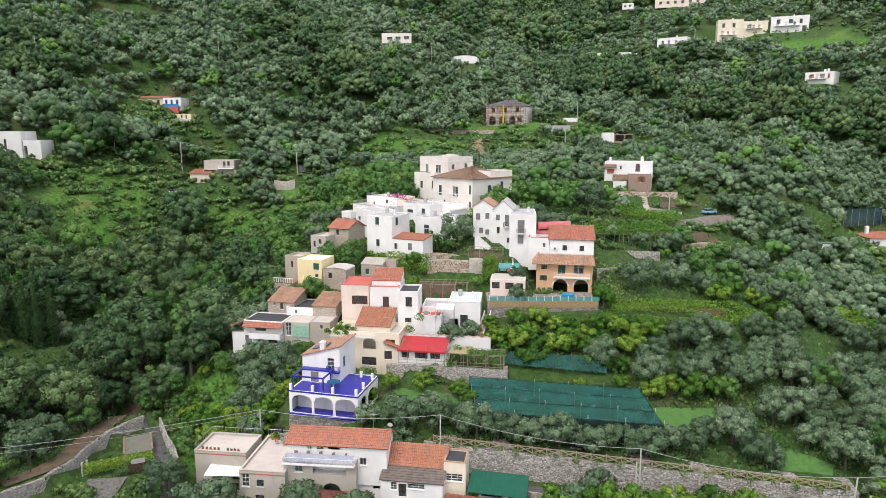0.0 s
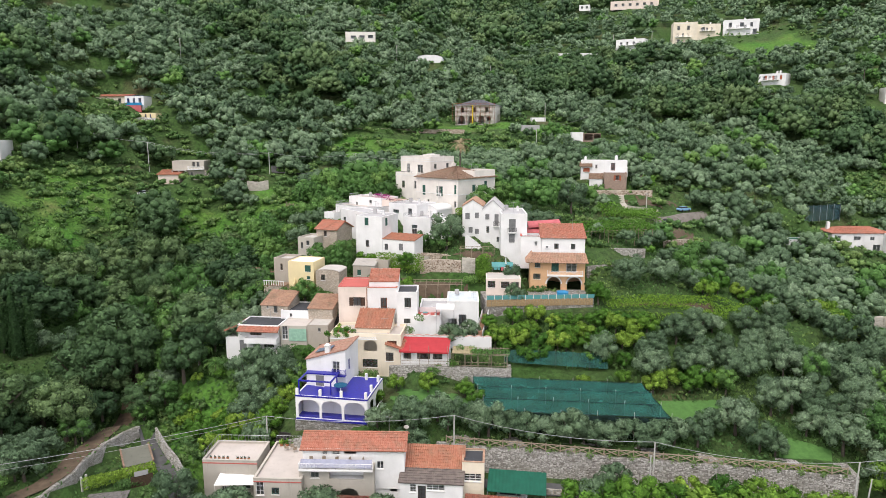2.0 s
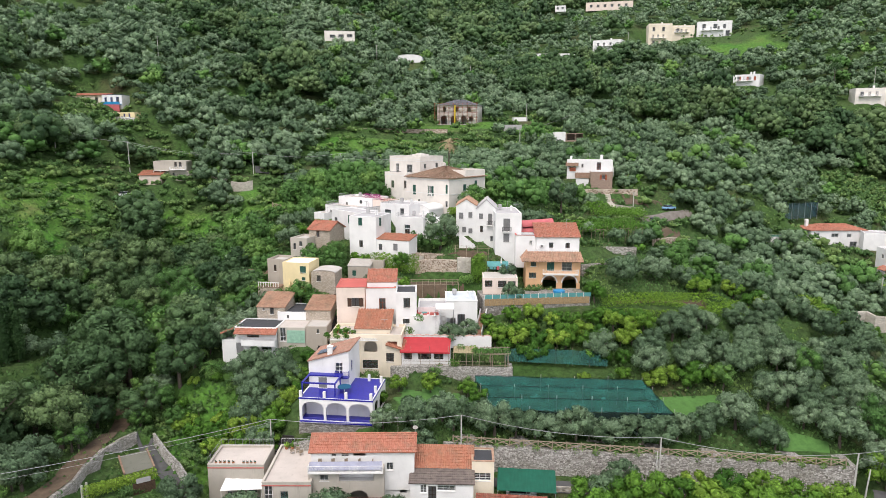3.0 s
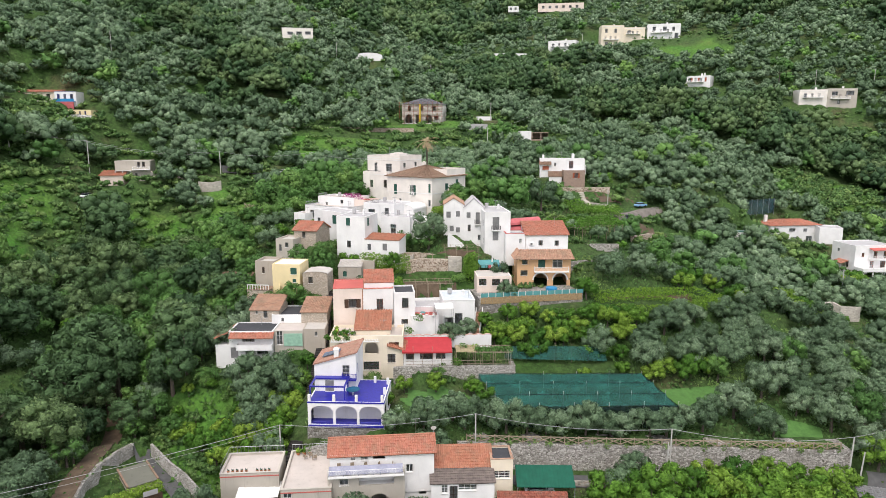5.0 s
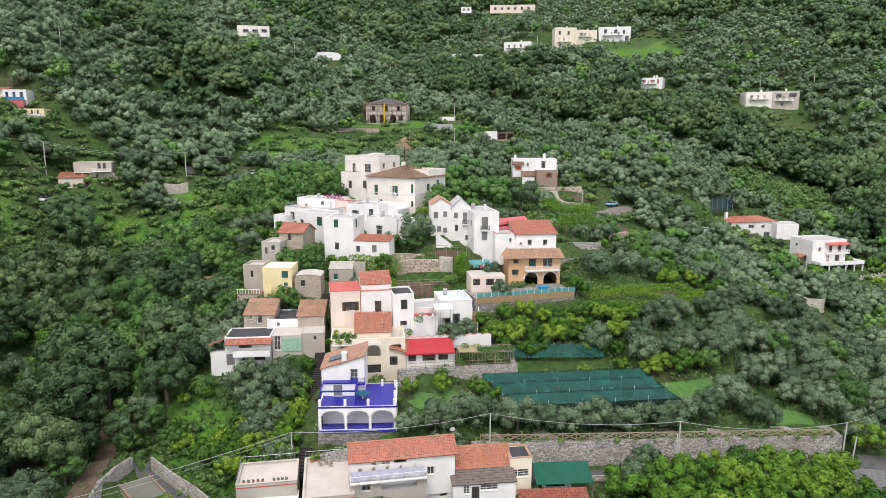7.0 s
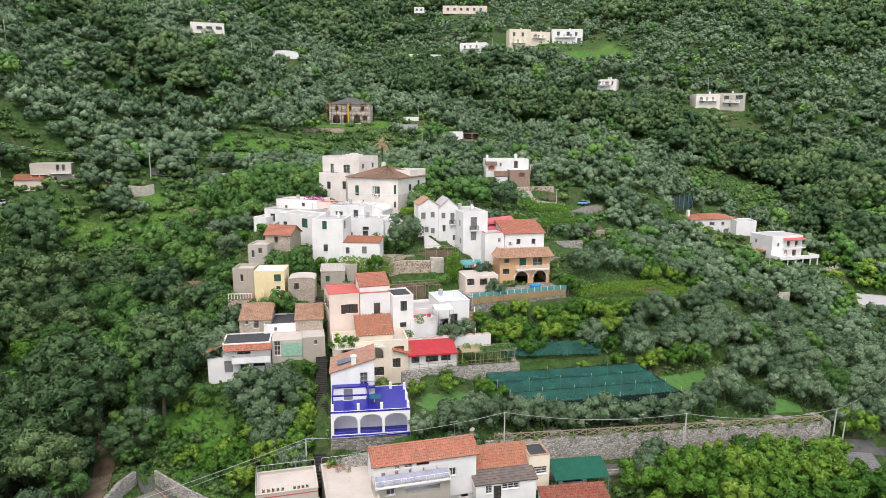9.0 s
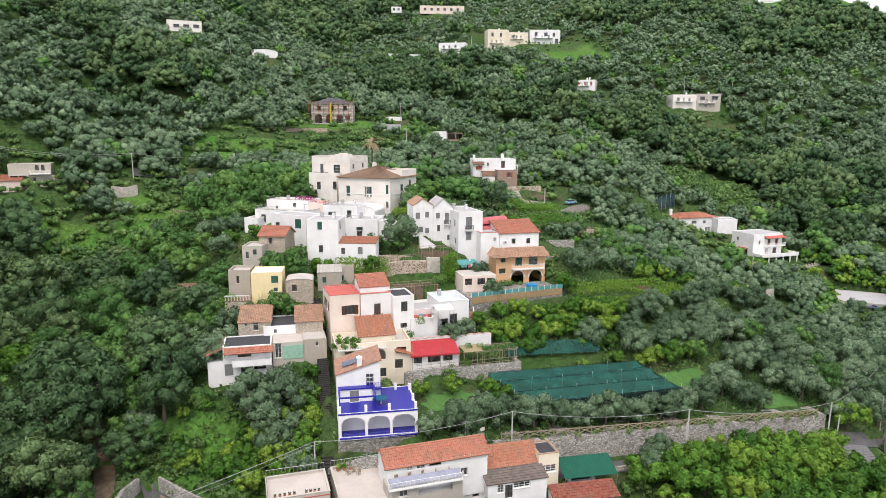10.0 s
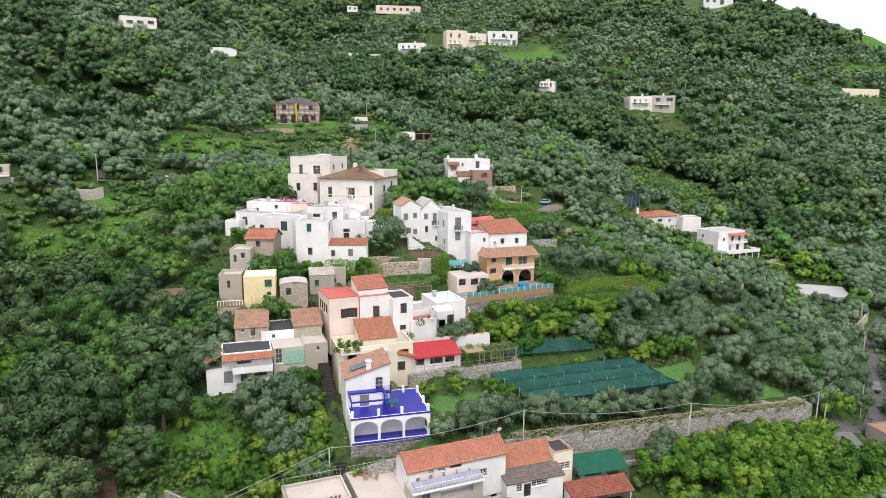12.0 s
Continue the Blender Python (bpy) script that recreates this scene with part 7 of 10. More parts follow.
CAR_WHITE = plain("white_car_paint", (0.7, 0.71, 0.73), 0.25, 0, 0.05)
CAR_GREY = plain("grey_car_paint", (0.12, 0.13, 0.15), 0.25, 0, 0.1)
CAR_BLUE = plain("blue_car_paint", (0.22, 0.4, 0.62), 0.3, 0, 0.1)
car((7.2, 85.6, 8.75), -13, CAR_WHITE, "white car under the green canopy")
car((82.3, 85.2, zz(82.3, 85.2) + 0.1), 32, CAR_GREY, "dark grey car parked on the lane")
car((-31, 239, zz(-31, 239) + 0.2), 10, CAR_WHITE, "white car parked beside the upper road")
car((-12, 231.5, zz(-12, 231.5) + 0.2), -25, CAR_WHITE, "white car parked on the upper road")
car((-5, 228.5, zz(-5, 228.5) + 0.2), -25, CAR_GREY, "dark car parked on the upper road")
car((77, 189.2, zz(77, 189.2) + 0.25), 20, CAR_BLUE, "light blue car beside the vegetable terraces")
car((68, 178.5, zz(68, 178.5) + 0.1), 10, CAR_GREY, "dark van beside the vegetable terraces")
car((-88, 216, zz(-88, 216) + 0.2), 70, CAR_WHITE, "white van on the grassy slope")

bike = thing("motorbike", pose(75.8, 80.6, zz(75.8, 80.6) + 0.08, rz=70), "dark motorbike parked at the roadside", "motorbike")
for x in (-0.65, 0.65):
    bm = bmesh.new()
    rod(bm, (x, -0.06, 0.3), (x, 0.06, 0.3), 0.3, 14)
    part("wheel", bm, TYRE, bike)
bm = bmesh.new()
box(bm, -0.6, -0.14, 0.4, 0.35, 0.14, 0.75)
rod(bm, (0.3, 0, 0.6), (0.6, 0, 0.35), 0.1, 6)
part("body", bm, CAR_GREY, bike)
bm = bmesh.new()
box(bm, -0.7, -0.16, 0.75, 0.1, 0.16, 0.86)
part("seat", bm, TYRE, bike)
bm = bmesh.new()
rod(bm, (0.45, -0.33, 1.0), (0.45, 0.33, 1.0), 0.03, 5)
rod(bm, (0.45, 0, 1.0), (0.62, 0, 0.35), 0.04, 5)
part("handlebar", bm, STEEL, bike)

lean = thing("tiled_canopy", pose(0.2, 81.6, 8.2, rz=-13), "low canopy with old red tile roof", "canopy")
bm = bmesh.new()
tiled(bm, (-0.4, -0.5, 1.4), (9.4, -0.5, 1.4), (9.4, 2.6, 2.5), (-0.4, 2.6, 2.5), 0.26)
part("roof", bm, tiles("dark_red_tiles", (0.2, 0.06, 0.045), (0.34, 0.12, 0.08), 0.5), lean)
bm = bmesh.new()
box(bm, -0.2, 2.4, -1, 9.2, 2.6, 2.4)
box(bm, -0.2, 0, -1, 0.0, 2.4, 1.5)
box(bm, 9.0, 0, -1, 9.2, 2.4, 1.5)
part("wall", bm, WHITE, lean)

# houses beside the hillside road
balcony(roadside, 5.4, 10.5, 3.6, 1.4, WHITE, WHITE_PAINT)
bm = bmesh.new()
box(bm, 0.3, -2.2, 3.2, 5.2, -0.02, 3.34)
part("porch_roof", bm, CONCRETE, roadside)
for x in (0.5, 2.7, 5.0):
    bm = bmesh.new()
    box(bm, x - 0.1, -2.1, -1.5, x + 0.1, -1.9, 3.19)
    part("porch_post", bm, WHITE, roadside)
rubble_wall("garden_wall", "pink rendered wall beside the roadside house", [(-73.2, 232.6, 42, 47.2), (-66, 232.0, 42, 46.6), (-60, 231.0, 42, 46.2)], 0.4, PINK, 0.7, 73)
rubble_wall("terrace_wall", "pale terrace wall below the red-roofed house", [(-126, 258.0, 67, 70.8), (-118, 257.6, 67, 70.6), (-109, 257.4, 66, 70.0)], 0.5, BEIGE, 0.6, 75)
rubble_wall("terrace_wall", "white garden wall below the yellow house", [(-107, 253.4, 62, 65.9), (-101, 252.6, 62, 65.6), (-95, 252.4, 61, 65.2)], 0.4, WHITE, 0.7, 77)
# hill house: chimney, terrace; scaffold
chimney(hill_house, 11.0, 6.5, 5.1, 1.6, 0.9)
chimney(hill_house, 1.2, 6.5, 5.1, 1.2, 0.7)
balcony(hill_house, 8.5, 14.2, 0.5, 2.5, WHITE, WHITE_PAINT)
for i in range(10):
    for k in range(2):
        bm = bmesh.new()
        rod(bm, (-1 + i * 2.15, -1.2 + 0.9 * k, -0.5), (-1 + i * 2.15, -1.2 + 0.9 * k, 9.4), 0.045, 5)
        part("scaffold_pole", bm, RED_PAINT, scaff)
for z in (2.0, 4.2, 6.4, 8.4):
    bm = bmesh.new()
    box(bm, -1.2, -1.25, z, 18.9, -0.25, z + 0.1)
    part("scaffold_deck", bm, WOOD, scaff)
    bm = bmesh.new()
    rod(bm, (-1.2, -1.25, z + 1.0), (18.9, -1.25, z + 1.0), 0.05, 5)
    part("scaffold_rail", bm, RED_PAINT, scaff)
bm = bmesh.new()
for i in range(9):
    rod(bm, (8.6, -1.7, 8.6 - i), (8.6, -1.7, 7.55 - i), 0.36, 8, 0.3)
part("rubble_chute", bm, plain("yellow_plastic", (0.7, 0.5, 0.05), 0.5), scaff)
bm = bmesh.new()
box(bm, 4.4, -1.9, 0.0, 12.6, 0.02, 0.09, Matrix.Translation((0, 0, 7.6)) @ Matrix.Rotation(radians(14), 4, "X"))
part("awning", bm, RED_ROOF, east2, "red sheet awning over the upper balcony")
balcony(east2, 4.4, 12.5, 4.4, 1.6, WHITE, WHITE_PAINT)
balcony(east2, -0.6, 15.4, 1.45, 4.6, WHITE, WHITE, solid=True)
for i in range(6):
    for y in (-4.3, -1.6):
        bm = bmesh.new()
        box(bm, -0.3 + i * 3.05, y - 0.14, -4.0, i * 3.05, y + 0.14, 1.26)
        part("terrace_post", bm, WHITE, east2)
bm = bmesh.new()
tiled(bm, (-2.6, 6.4, 2.7), (-2.6, 2.2, 2.7), (0.0, 2.2, 3.5), (0.0, 6.4, 3.5), 0.5)
part("door_canopy", bm, TILE_RED, east2)
for y in (2.4, 6.2):
    bm = bmesh.new()
    rod(bm, (-2.4, y, -3.0), (-2.4, y, 2.7), 0.1, 6)
    part("canopy_post", bm, WHITE, east2)
bm = bmesh.new()
tiled(bm, (3.2, -1.9, 1.7), (7.0, -1.9, 1.7), (7.0, -0.02, 2.4), (3.2, -0.02, 2.4), 0.5)
part("awning", bm, TILE_RED, east_low, "orange tiled awning")
bm = bmesh.new()
box(bm, 7.4, -1.9, 1.75, 11.5, -0.02, 1.83)
part("awning", bm, plain("blue_grey_sheet", (0.06, 0.09, 0.16), 0.5), east_low, "dark blue sheet awning")
chimney(east1, 1.5, 5.5, 8.0, 1.6, 0.9)
chimney(far1, 9.0, 5.0, 5.4, 1.8, 0.8)
# roof terrace parapet on the east half of the villa
bm = bmesh.new()
for x0, y0, x1, y1 in ((9.0, 6.5, 15.29, 6.75), (15.05, 6.75, 15.3, 15.0), (9.0, 14.75, 15.05, 15.0), (9.0, 6.75, 9.25, 14.75)):
    box(bm, x0, y0, 7.6, x1, y1, 9.7)
part("parapet", bm, IVORY, mansion)
chimney(mansion, 6.0, 8.5, 10.2, 1.0, 0.9, IVORY)
chimney(tower, 6.5, 6.0, 4.4, 1.2, 3.4, IVORY)

# ---- poles and cables ----
def utility_pole(x, y, z0, z1, r=0.13, arms=1, mat=None, label="grey concrete utility pole with cables", lean_x=0.0):
    root = thing("utility_pole", pose(x, y, z0), label, "utility pole", "utility poles")
    h = z1 - z0
    bm = bmesh.new()
    rod(bm, (0, 0, -1.0), (lean_x, 0, h), r, 8, r * 0.7)
    part("pole", bm, mat or POLE, root)
    for k in range(arms):
        bm = bmesh.new()
        rod(bm, (lean_x - 0.7, 0, h - 0.25 - 0.5 * k), (lean_x + 0.7, 0, h - 0.25 - 0.5 * k), 0.05, 5)
        part("crossarm", bm, STEEL, root)
    return Vector((x + lean_x, y, z1))


T0 = utility_pole(-29.3, 99.2, 11.5, 16.4, 0.12, 0)
T1 = utility_pole(-0.4, 93.0, 12.6, 18.3, 0.13, 0)
T2 = utility_pole(27.6, 85.4, 8.0, 16.7, 0.14, 0)
utility_pole(27.0, 85.1, 8.0, 14.8, 0.13, 0)
T3 = utility_pole(54.8, 80.8, 7.2, 14.9, 0.14, 0, lean_x=0.3)
utility_pole(56.2, 80.2, 7.2, 12.6, 0.13, 0, lean_x=0.5)
T4 = utility_pole(92.5, 93.6, zz(92.5, 93.6), 16.2, 0.13, 0)
T5 = utility_pole(123.0, 111.0, zz(123, 111), 15.5, 0.14, 0)
utility_pole(78.5, 84.8, zz(78.5, 84.8), 12.5, 0.1, 0, WOOD, "short wooden pole beside the road")
utility_pole(68.5, 80.4, zz(68.5, 80.4), 14.0, 0.1, 0, label="slim grey pole beside the road")
FARS = [(-160, 268, 11), (-100, 304, 11), (-110, 223, 9), (-91, 231, 10), (-123, 215, 9), (-6, 363, 9), (48, 262, 7), (63.5, 184, 6), (-52, 236, 8), (-22, 234, 8), (45, 368, 10), (52, 375, 10), (130, 420, 10),
        (150, 408, 11), (265, 300, 11), (243, 315, 9), (60, 300, 8), (2, 224, 7), (118, 152, 8), (420, 330, 12)]
far_tops = []
for x, y, h in FARS:
    z = zz(x, y)
    far_tops.append(utility_pole(x, y, z, z + h, 0.17, 1, POLE))


def cable(a, b, sag=1.0, r=0.022):
    cu = bpy.data.curves.new("cable", "CURVE")
    cu.dimensions, cu.bevel_depth, cu.bevel_resolution = "3D", r, 0
    sp = cu.splines.new("POLY")
    sp.points.add(16)
    for i in range(17):
        f = i / 16
        p = a.lerp(b, f)
        sp.points[i].co = (p.x, p.y, p.z - sag * 4 * f * (1 - f), 1)
    cu.materials.append(CABLE)
    ob = tagged(new("cable", cu), "thin pale overhead cable between poles", "cable", "overhead cables")


for a, b_, sg in ((Vector((-120, 70, 20)), T0, 2.5), (T0, T1, 1.0), (T1, T2, 1.1), (T2, T3, 1.2), (T3, T4, 2.0), (T4, T5, 1.5), (T5, Vector((170, 128, 18)), 1.5)):
    cable(a, b_, sg, 0.035)
cable(Vector((-120, 70, 19.3)), T0 - Vector((0, 0, 0.5)), 2.8, 0.02)
cable(T0 - Vector((0, 0, 0.4)), Vector((-27.5, 101, 15.5)), 0.3, 0.02)
cable(T3 - Vector((0, 0, 0.6)), Vector((75, 84, 9)), 0.6, 0.02)
cable(far_tops[4], far_tops[2], 1.5, 0.03)
cable(far_tops[2], far_tops[3], 1.0, 0.03)
cable(far_tops[3], far_tops[8], 1.8, 0.03)
cable(far_tops[8], far_tops[9], 1.5, 0.03)
cable(far_tops[9], far_tops[17], 1.2, 0.03)
cable(far_tops[3] - Vector((0, 0, 0.5)), far_tops[8] - Vector((0, 0, 0.5)), 1.8, 0.025)
cable(far_tops[6], Vector((85, 300, 70)), 1.5, 0.03)

# vine pergola on the terraces east of the peach house
vp = thing("vine_pergola", Matrix.Identity(4), "long wooden vine pergola on a terrace", "pergola")
for i in range(9):
    for j in range(3):
        x, y = 36 + i * 2.3, 153.5 + j * 3.4 + i * 0.35
        bm = bmesh.new()
        rod(bm, (x, y, zz(x, y) - 0.3), (x, y, 36.6 + j * 0.3), 0.06, 5)
        part("post", bm, WOOD, vp)
for j in range(3):
    bm = bmesh.new()
    rod(bm, (35.5, 153.4 + j * 3.4, 36.6 + j * 0.3), (55, 156.4 + j * 3.4, 36.6 + j * 0.3), 0.05, 5)
    part("beam", bm, WOOD, vp)

CLEAR_SITE = [(18.5, 101.2, 13.6, 6.0, -11), (39.6, 99.8, 6.0, 2.0, 0), (53, 89, 3.2, 2.4, -30), (-16, 96, 7, 2.5, -18), (-3, 105.2, 8.5, 4.6, -10), (-25, 110, 1.2, 14, -13), (19.5, 128, 11, 4, 0),
              (-57.3, 116, 1.3, 5, 0), (216, 380, 17, 8, -25), (-33, 238, 4, 3, 5), (-10, 230, 7, 3, -27), (-9, 108.8, 2.5, 2.0, 0), (60, 181, 8, 3, 0), (80, 84.5, 14, 1.2, 32), (104, 98, 14, 1.2, 30), (132, 113, 12, 3, 20), (60.5, 74.5, 7, 4.5, -15),
              (22, 285, 6, 3, 0), (16, 292, 8, 4, -20)]


# ---- smaller things on and round the houses ----
def at_house(root, x, y, z, rz=0.0):
    return root.matrix_basis @ pose(x, y, z, rz=rz)


# blue house: rubble base under the arches
bm = bmesh.new()
box(bm, -0.1, -0.2, -4.5, 12.0, 9.4, -0.46)
part("stone_base", bm, RUBBLE, blue)

# villa: string courses, corner strips, terrace railing
for root, w, d, zs in ((mansion, 15.29, 15.0, (3.6, 7.2)), (tower, 12.01, 9.62, (3.9,))):
    for z in zs:
        bm = bmesh.new()
        box(bm, -0.07, -0.07, z, w + 0.07, -0.005, z + 0.16)
        box(bm, w + 0.005, -0.005, z, w + 0.07, d, z + 0.16)
        part("string_course", bm, WHITE_PAINT, root)
for x in (0.0, 7.5, 14.79):
    bm = bmesh.new()
    box(bm, x - 0.01, -0.05, -0.5, x + 0.51, -0.004, 7.15)
    part("pilaster", bm, IVORY, mansion)
bm = bmesh.new()
railing(bm, [(0.2, -1.3, 0.05), (6.0, -1.3, 0.05)], 0.95, 0.16, 0.02)
part("railing", bm, IRON, tower)


def antenna(root, x, y, z, h=2.2):
    t = thing("antenna", at_house(root, x, y, z), "thin metal aerial on a roof", "antenna", "aerials")
    bm = bmesh.new()
    rod(bm, (0, 0, -0.3), (0, 0, h), 0.03, 5)
    part("mast", bm, STEEL, t)
    bm = bmesh.new()
    rod(bm, (-0.6, 0, h - 0.15), (0.6, 0, h - 0.15), 0.018, 4)
    for k in range(7):
        rod(bm, (-0.55 + 0.18 * k, -0.3, h - 0.15), (-0.55 + 0.18 * k, 0.3, h - 0.15), 0.012, 3)
    part("rods", bm, STEEL, t)


for a in ((pink_right, 4.0, 6.5, 7.4), (mansion, 12, 9, 9.0), (tower, 4, 5, 5.2), (cream, 9.5, 4, 7.6), (rounded, 3.0, 4.0, 8.8), (terraced, 5.0, 4, 6.8), (flathouse, 5.0, 9.6, 5.2), (tiled_house, 12.0, 2.6, 4.6), (peach_top, 7.0, 4.0, 5.8), (hill_house, 7.0, 4.0, 5.4)):
    antenna(*a)


def air_conditioner(root, x, y, z, rz=0.0):
    t = thing("air_conditioner", at_house(root, x, y, z, rz), "white air conditioner box on a wall", "air conditioner", "air conditioners")
    bm = bmesh.new()
    box(bm, 0, -0.34, 0, 0.9, -0.02, 0.62)
    bmesh.ops.bevel(bm, geom=bm.edges[:], offset=0.03, segments=1, affect="EDGES")
    part("case", bm, WHITE_PAINT, t)
    bm = bmesh.new()
    bmesh.ops.create_cone(bm, segments=16, radius1=0.25, radius2=0.25, depth=0.02, cap_ends=True, matrix=Matrix.Translation((0.34, -0.352, 0.31)) @ Matrix.Rotation(radians(90), 4, "X"))
    part("fan_grille", bm, GREY_PAINT, t)


for a in ((mansion, 8.6, 0, 3.0), (mansion, 3.0, 0, 0.9), (terraced, 6.8, 0, 0.6), (peach_top, 0.8, 0, 2.2)):
    air_conditioner(*a)


def garden_table(m, mat, label):
    t = thing("garden_table", m, label, "table", "garden tables")
    bm = bmesh.new()
    bmesh.ops.create_cone(bm, segments=20, radius1=0.55, radius2=0.55, depth=0.05, cap_ends=True, matrix=Matrix.Translation((0, 0, 0.74)))
    part("tabletop", bm, mat, t)
    for k in range(4):
        a = math.tau * (k + 0.5) / 4
        bm = bmesh.new()
        rod(bm, (0.42 * math.cos(a), 0.42 * math.sin(a), 0), (0.3 * math.cos(a), 0.3 * math.sin(a), 0.72), 0.03, 5)
        part("leg", bm, mat, t)


def garden_chair(m, mat, label="white plastic garden chair on a terrace"):
    t = thing("garden_chair", m, label, "chair", "garden chairs")
    bm = bmesh.new()
    box(bm, -0.25, -0.25, 0.42, 0.25, 0.25, 0.47)
    part("seat", bm, mat, t)
    bm = bmesh.new()
    box(bm, -0.25, 0.21, 0.47, 0.25, 0.26, 0.9)
    part("backrest", bm, mat, t)
    for x in (-0.22, 0.22):
        for y in (-0.22, 0.22):
            bm = bmesh.new()
            rod(bm, (x, y, 0), (x, y, 0.42), 0.025, 5)
            part("leg", bm, mat, t)


def parasol(m, mat, label, h=2.5, r=1.5, closed=False):
    t = thing("parasol", m, label, "parasol", "parasols")
    bm = bmesh.new()
    rod(bm, (0, 0, 0), (0, 0, h), 0.035, 6)
    part("pole", bm, STEEL, t)
    bm = bmesh.new()
    bmesh.ops.create_cone(bm, segments=8, radius1=0.2 if closed else r, radius2=0.03, depth=1.6 if closed else 0.5, cap_ends=False, matrix=Matrix.Translation((0, 0, h - (0.75 if closed else 0.2))))
    part("canopy", bm, mat, t)


def tub(m, label, r=0.35, leaf=True):
    t = thing("plant_tub", m, label, "plant pot", "plant tubs")
    bm = bmesh.new()
    bmesh.ops.create_cone(bm, segments=12, radius1=r * 0.7, radius2=r, depth=r * 1.3, cap_ends=True, matrix=Matrix.Translation((0, 0, r * 0.65)))
    part("pot", bm, POT, t)
    bm = bmesh.new()
    rr = np.random.default_rng(int(abs(m.translation.x * 37 + m.translation.y * 11)))
    for k in range(40):
        p = Vector(rr.normal(size=3)) * r * 0.6 + Vector((0, 0, r * 2.3))
        a, b2 = Vector(rr.normal(size=3)) * r * 0.35, Vector(rr.normal(size=3)) * r * 0.35
        bm.faces.new([bm.verts.new(p - a), bm.verts.new(p + b2), bm.verts.new(p + a), bm.verts.new(p - b2)])
    part("plant", bm, CITRUS, t)


# terraces: cream house, flat-roofed block beside the awning, bottom house, garden room
for k, (x, y) in enumerate(((1.0, 0.9), (1.9, 0.8), (3.0, 1.0), (4.0, 0.8), (0.9, 2.0), (0.9, 3.4), (2.2, 2.6))):
    tub(at_house(cream, x, y, 7.42), "terracotta tub with green plant on terrace", 0.28 + 0.05 * (k % 3))
for x, y in ((-4.0, 121.3), (-2.6, 121.6), (-1.6, 121.0)):
    garden_chair(pose(x, y, 25.4, rz=40 * x), WHITE_PAINT)
garden_table(pose(-3.2, 122.4, 25.4), TEAL, "round turquoise table on the white terrace")
parasol(pose(-1.0, 122.8, 25.4), PALE_ROOF, "pale open parasol on the white terrace", 2.4, 1.3)
parasol(pose(15.0, 138.6, 30.6), WHITE_PAINT, "closed white parasol in the garden", 3.0, 1.4, True)
for k in range(6):
    tub(at_house(flathouse, 1.0 + 0.9 * k, 10.2, 5.0), "terracotta tub with green plant on terrace", 0.3)
for x, y in ((2.2, 8.8), (3.0, 9.2), (3.6, 8.4)):
    garden_chair(at_house(flathouse, x, y, 5.0, 60 * x), WOOD, "brown wooden chair on a roof terrace")
for k in range(5):
    garden_chair(at_house(ground_floor, 1.5 + 1.9 * k, 1.0, 6.76, 20 * k), WOOD, "brown wooden chair on a balcony")

# white canvas over the terrace of the white block
cv = thing("canvas_canopy", pose(-1.4, 119.2, 25.4, rz=-6), "small white canvas canopy on poles", "canopy")
bm = bmesh.new()
quad(bm, (0, 0, 2.2), (3.4, 0, 2.2), (3.4, 2.6, 2.6), (0, 2.6, 2.6))
quad(bm, (0, 0, 2.0), (3.4, 0, 2.0), (3.4, 0, 2.2), (0, 0, 2.2))
part("canvas", bm, WHITE_PAINT, cv)
for x, y in ((0.05, 0.05), (3.35, 0.05), (0.05, 2.5), (3.35, 2.5)):
    bm = bmesh.new()
    rod(bm, (x, y, -4.0), (x, y, 2.3), 0.04, 5)
    part("post", bm, STEEL, cv)

# laundry lines
def laundry(a, b, n, seed):
    t = thing("laundry_line", Matrix.Identity(4), "washing drying on a line", "laundry", "laundry lines")
    a, b = Vector(a), Vector(b)
    bm = bmesh.new()
    rod(bm, a, b, 0.012, 3)
    part("line", bm, CABLE, t)
    rr = np.random.default_rng(seed)
    for k in range(n):
        p = a.lerp(b, (k + 0.5) / n)
        d = (b - a).normalized() * rr.uniform(0.18, 0.4)
        z = rr.uniform(0.4, 0.9)
        bm = bmesh.new()
        quad(bm, p - d, p + d, p + d * 0.95 - Vector((0.02, 0.05, z)), p - d * 0.95 - Vector((0.02, -0.05, z)))
        part("cloth", bm, (WHITE_PAINT, BLUE_CLOTH, PINK_RED, TEAL)[int(rr.integers(4))], t)


laundry((12.2, 137.0, 31.8), (16.4, 136.4, 31.8), 6, 4)

# turquoise canopy above the garden house
tc = thing("turquoise_canopy", pose(11.8, 137.6, 29.4, rz=-8), "turquoise sheet canopy over a terrace", "canopy")
bm = bmesh.new()
quad(bm, (0, 0, 2.2), (4.6, 0, 2.2), (4.6, 2.4, 2.9), (0, 2.4, 2.9))
quad(bm, (0, 0, 2.14), (4.6, 0, 2.14), (4.6, 2.4, 2.84), (0, 2.4, 2.84))
part("sheet", bm, TEAL, tc)
for x in (0.1, 2.3, 4.5):
    bm = bmesh.new()
    rod(bm, (x, 0.1, -1.5), (x, 0.1, 2.15), 0.05, 5)
    part("post", bm, STEEL, tc)

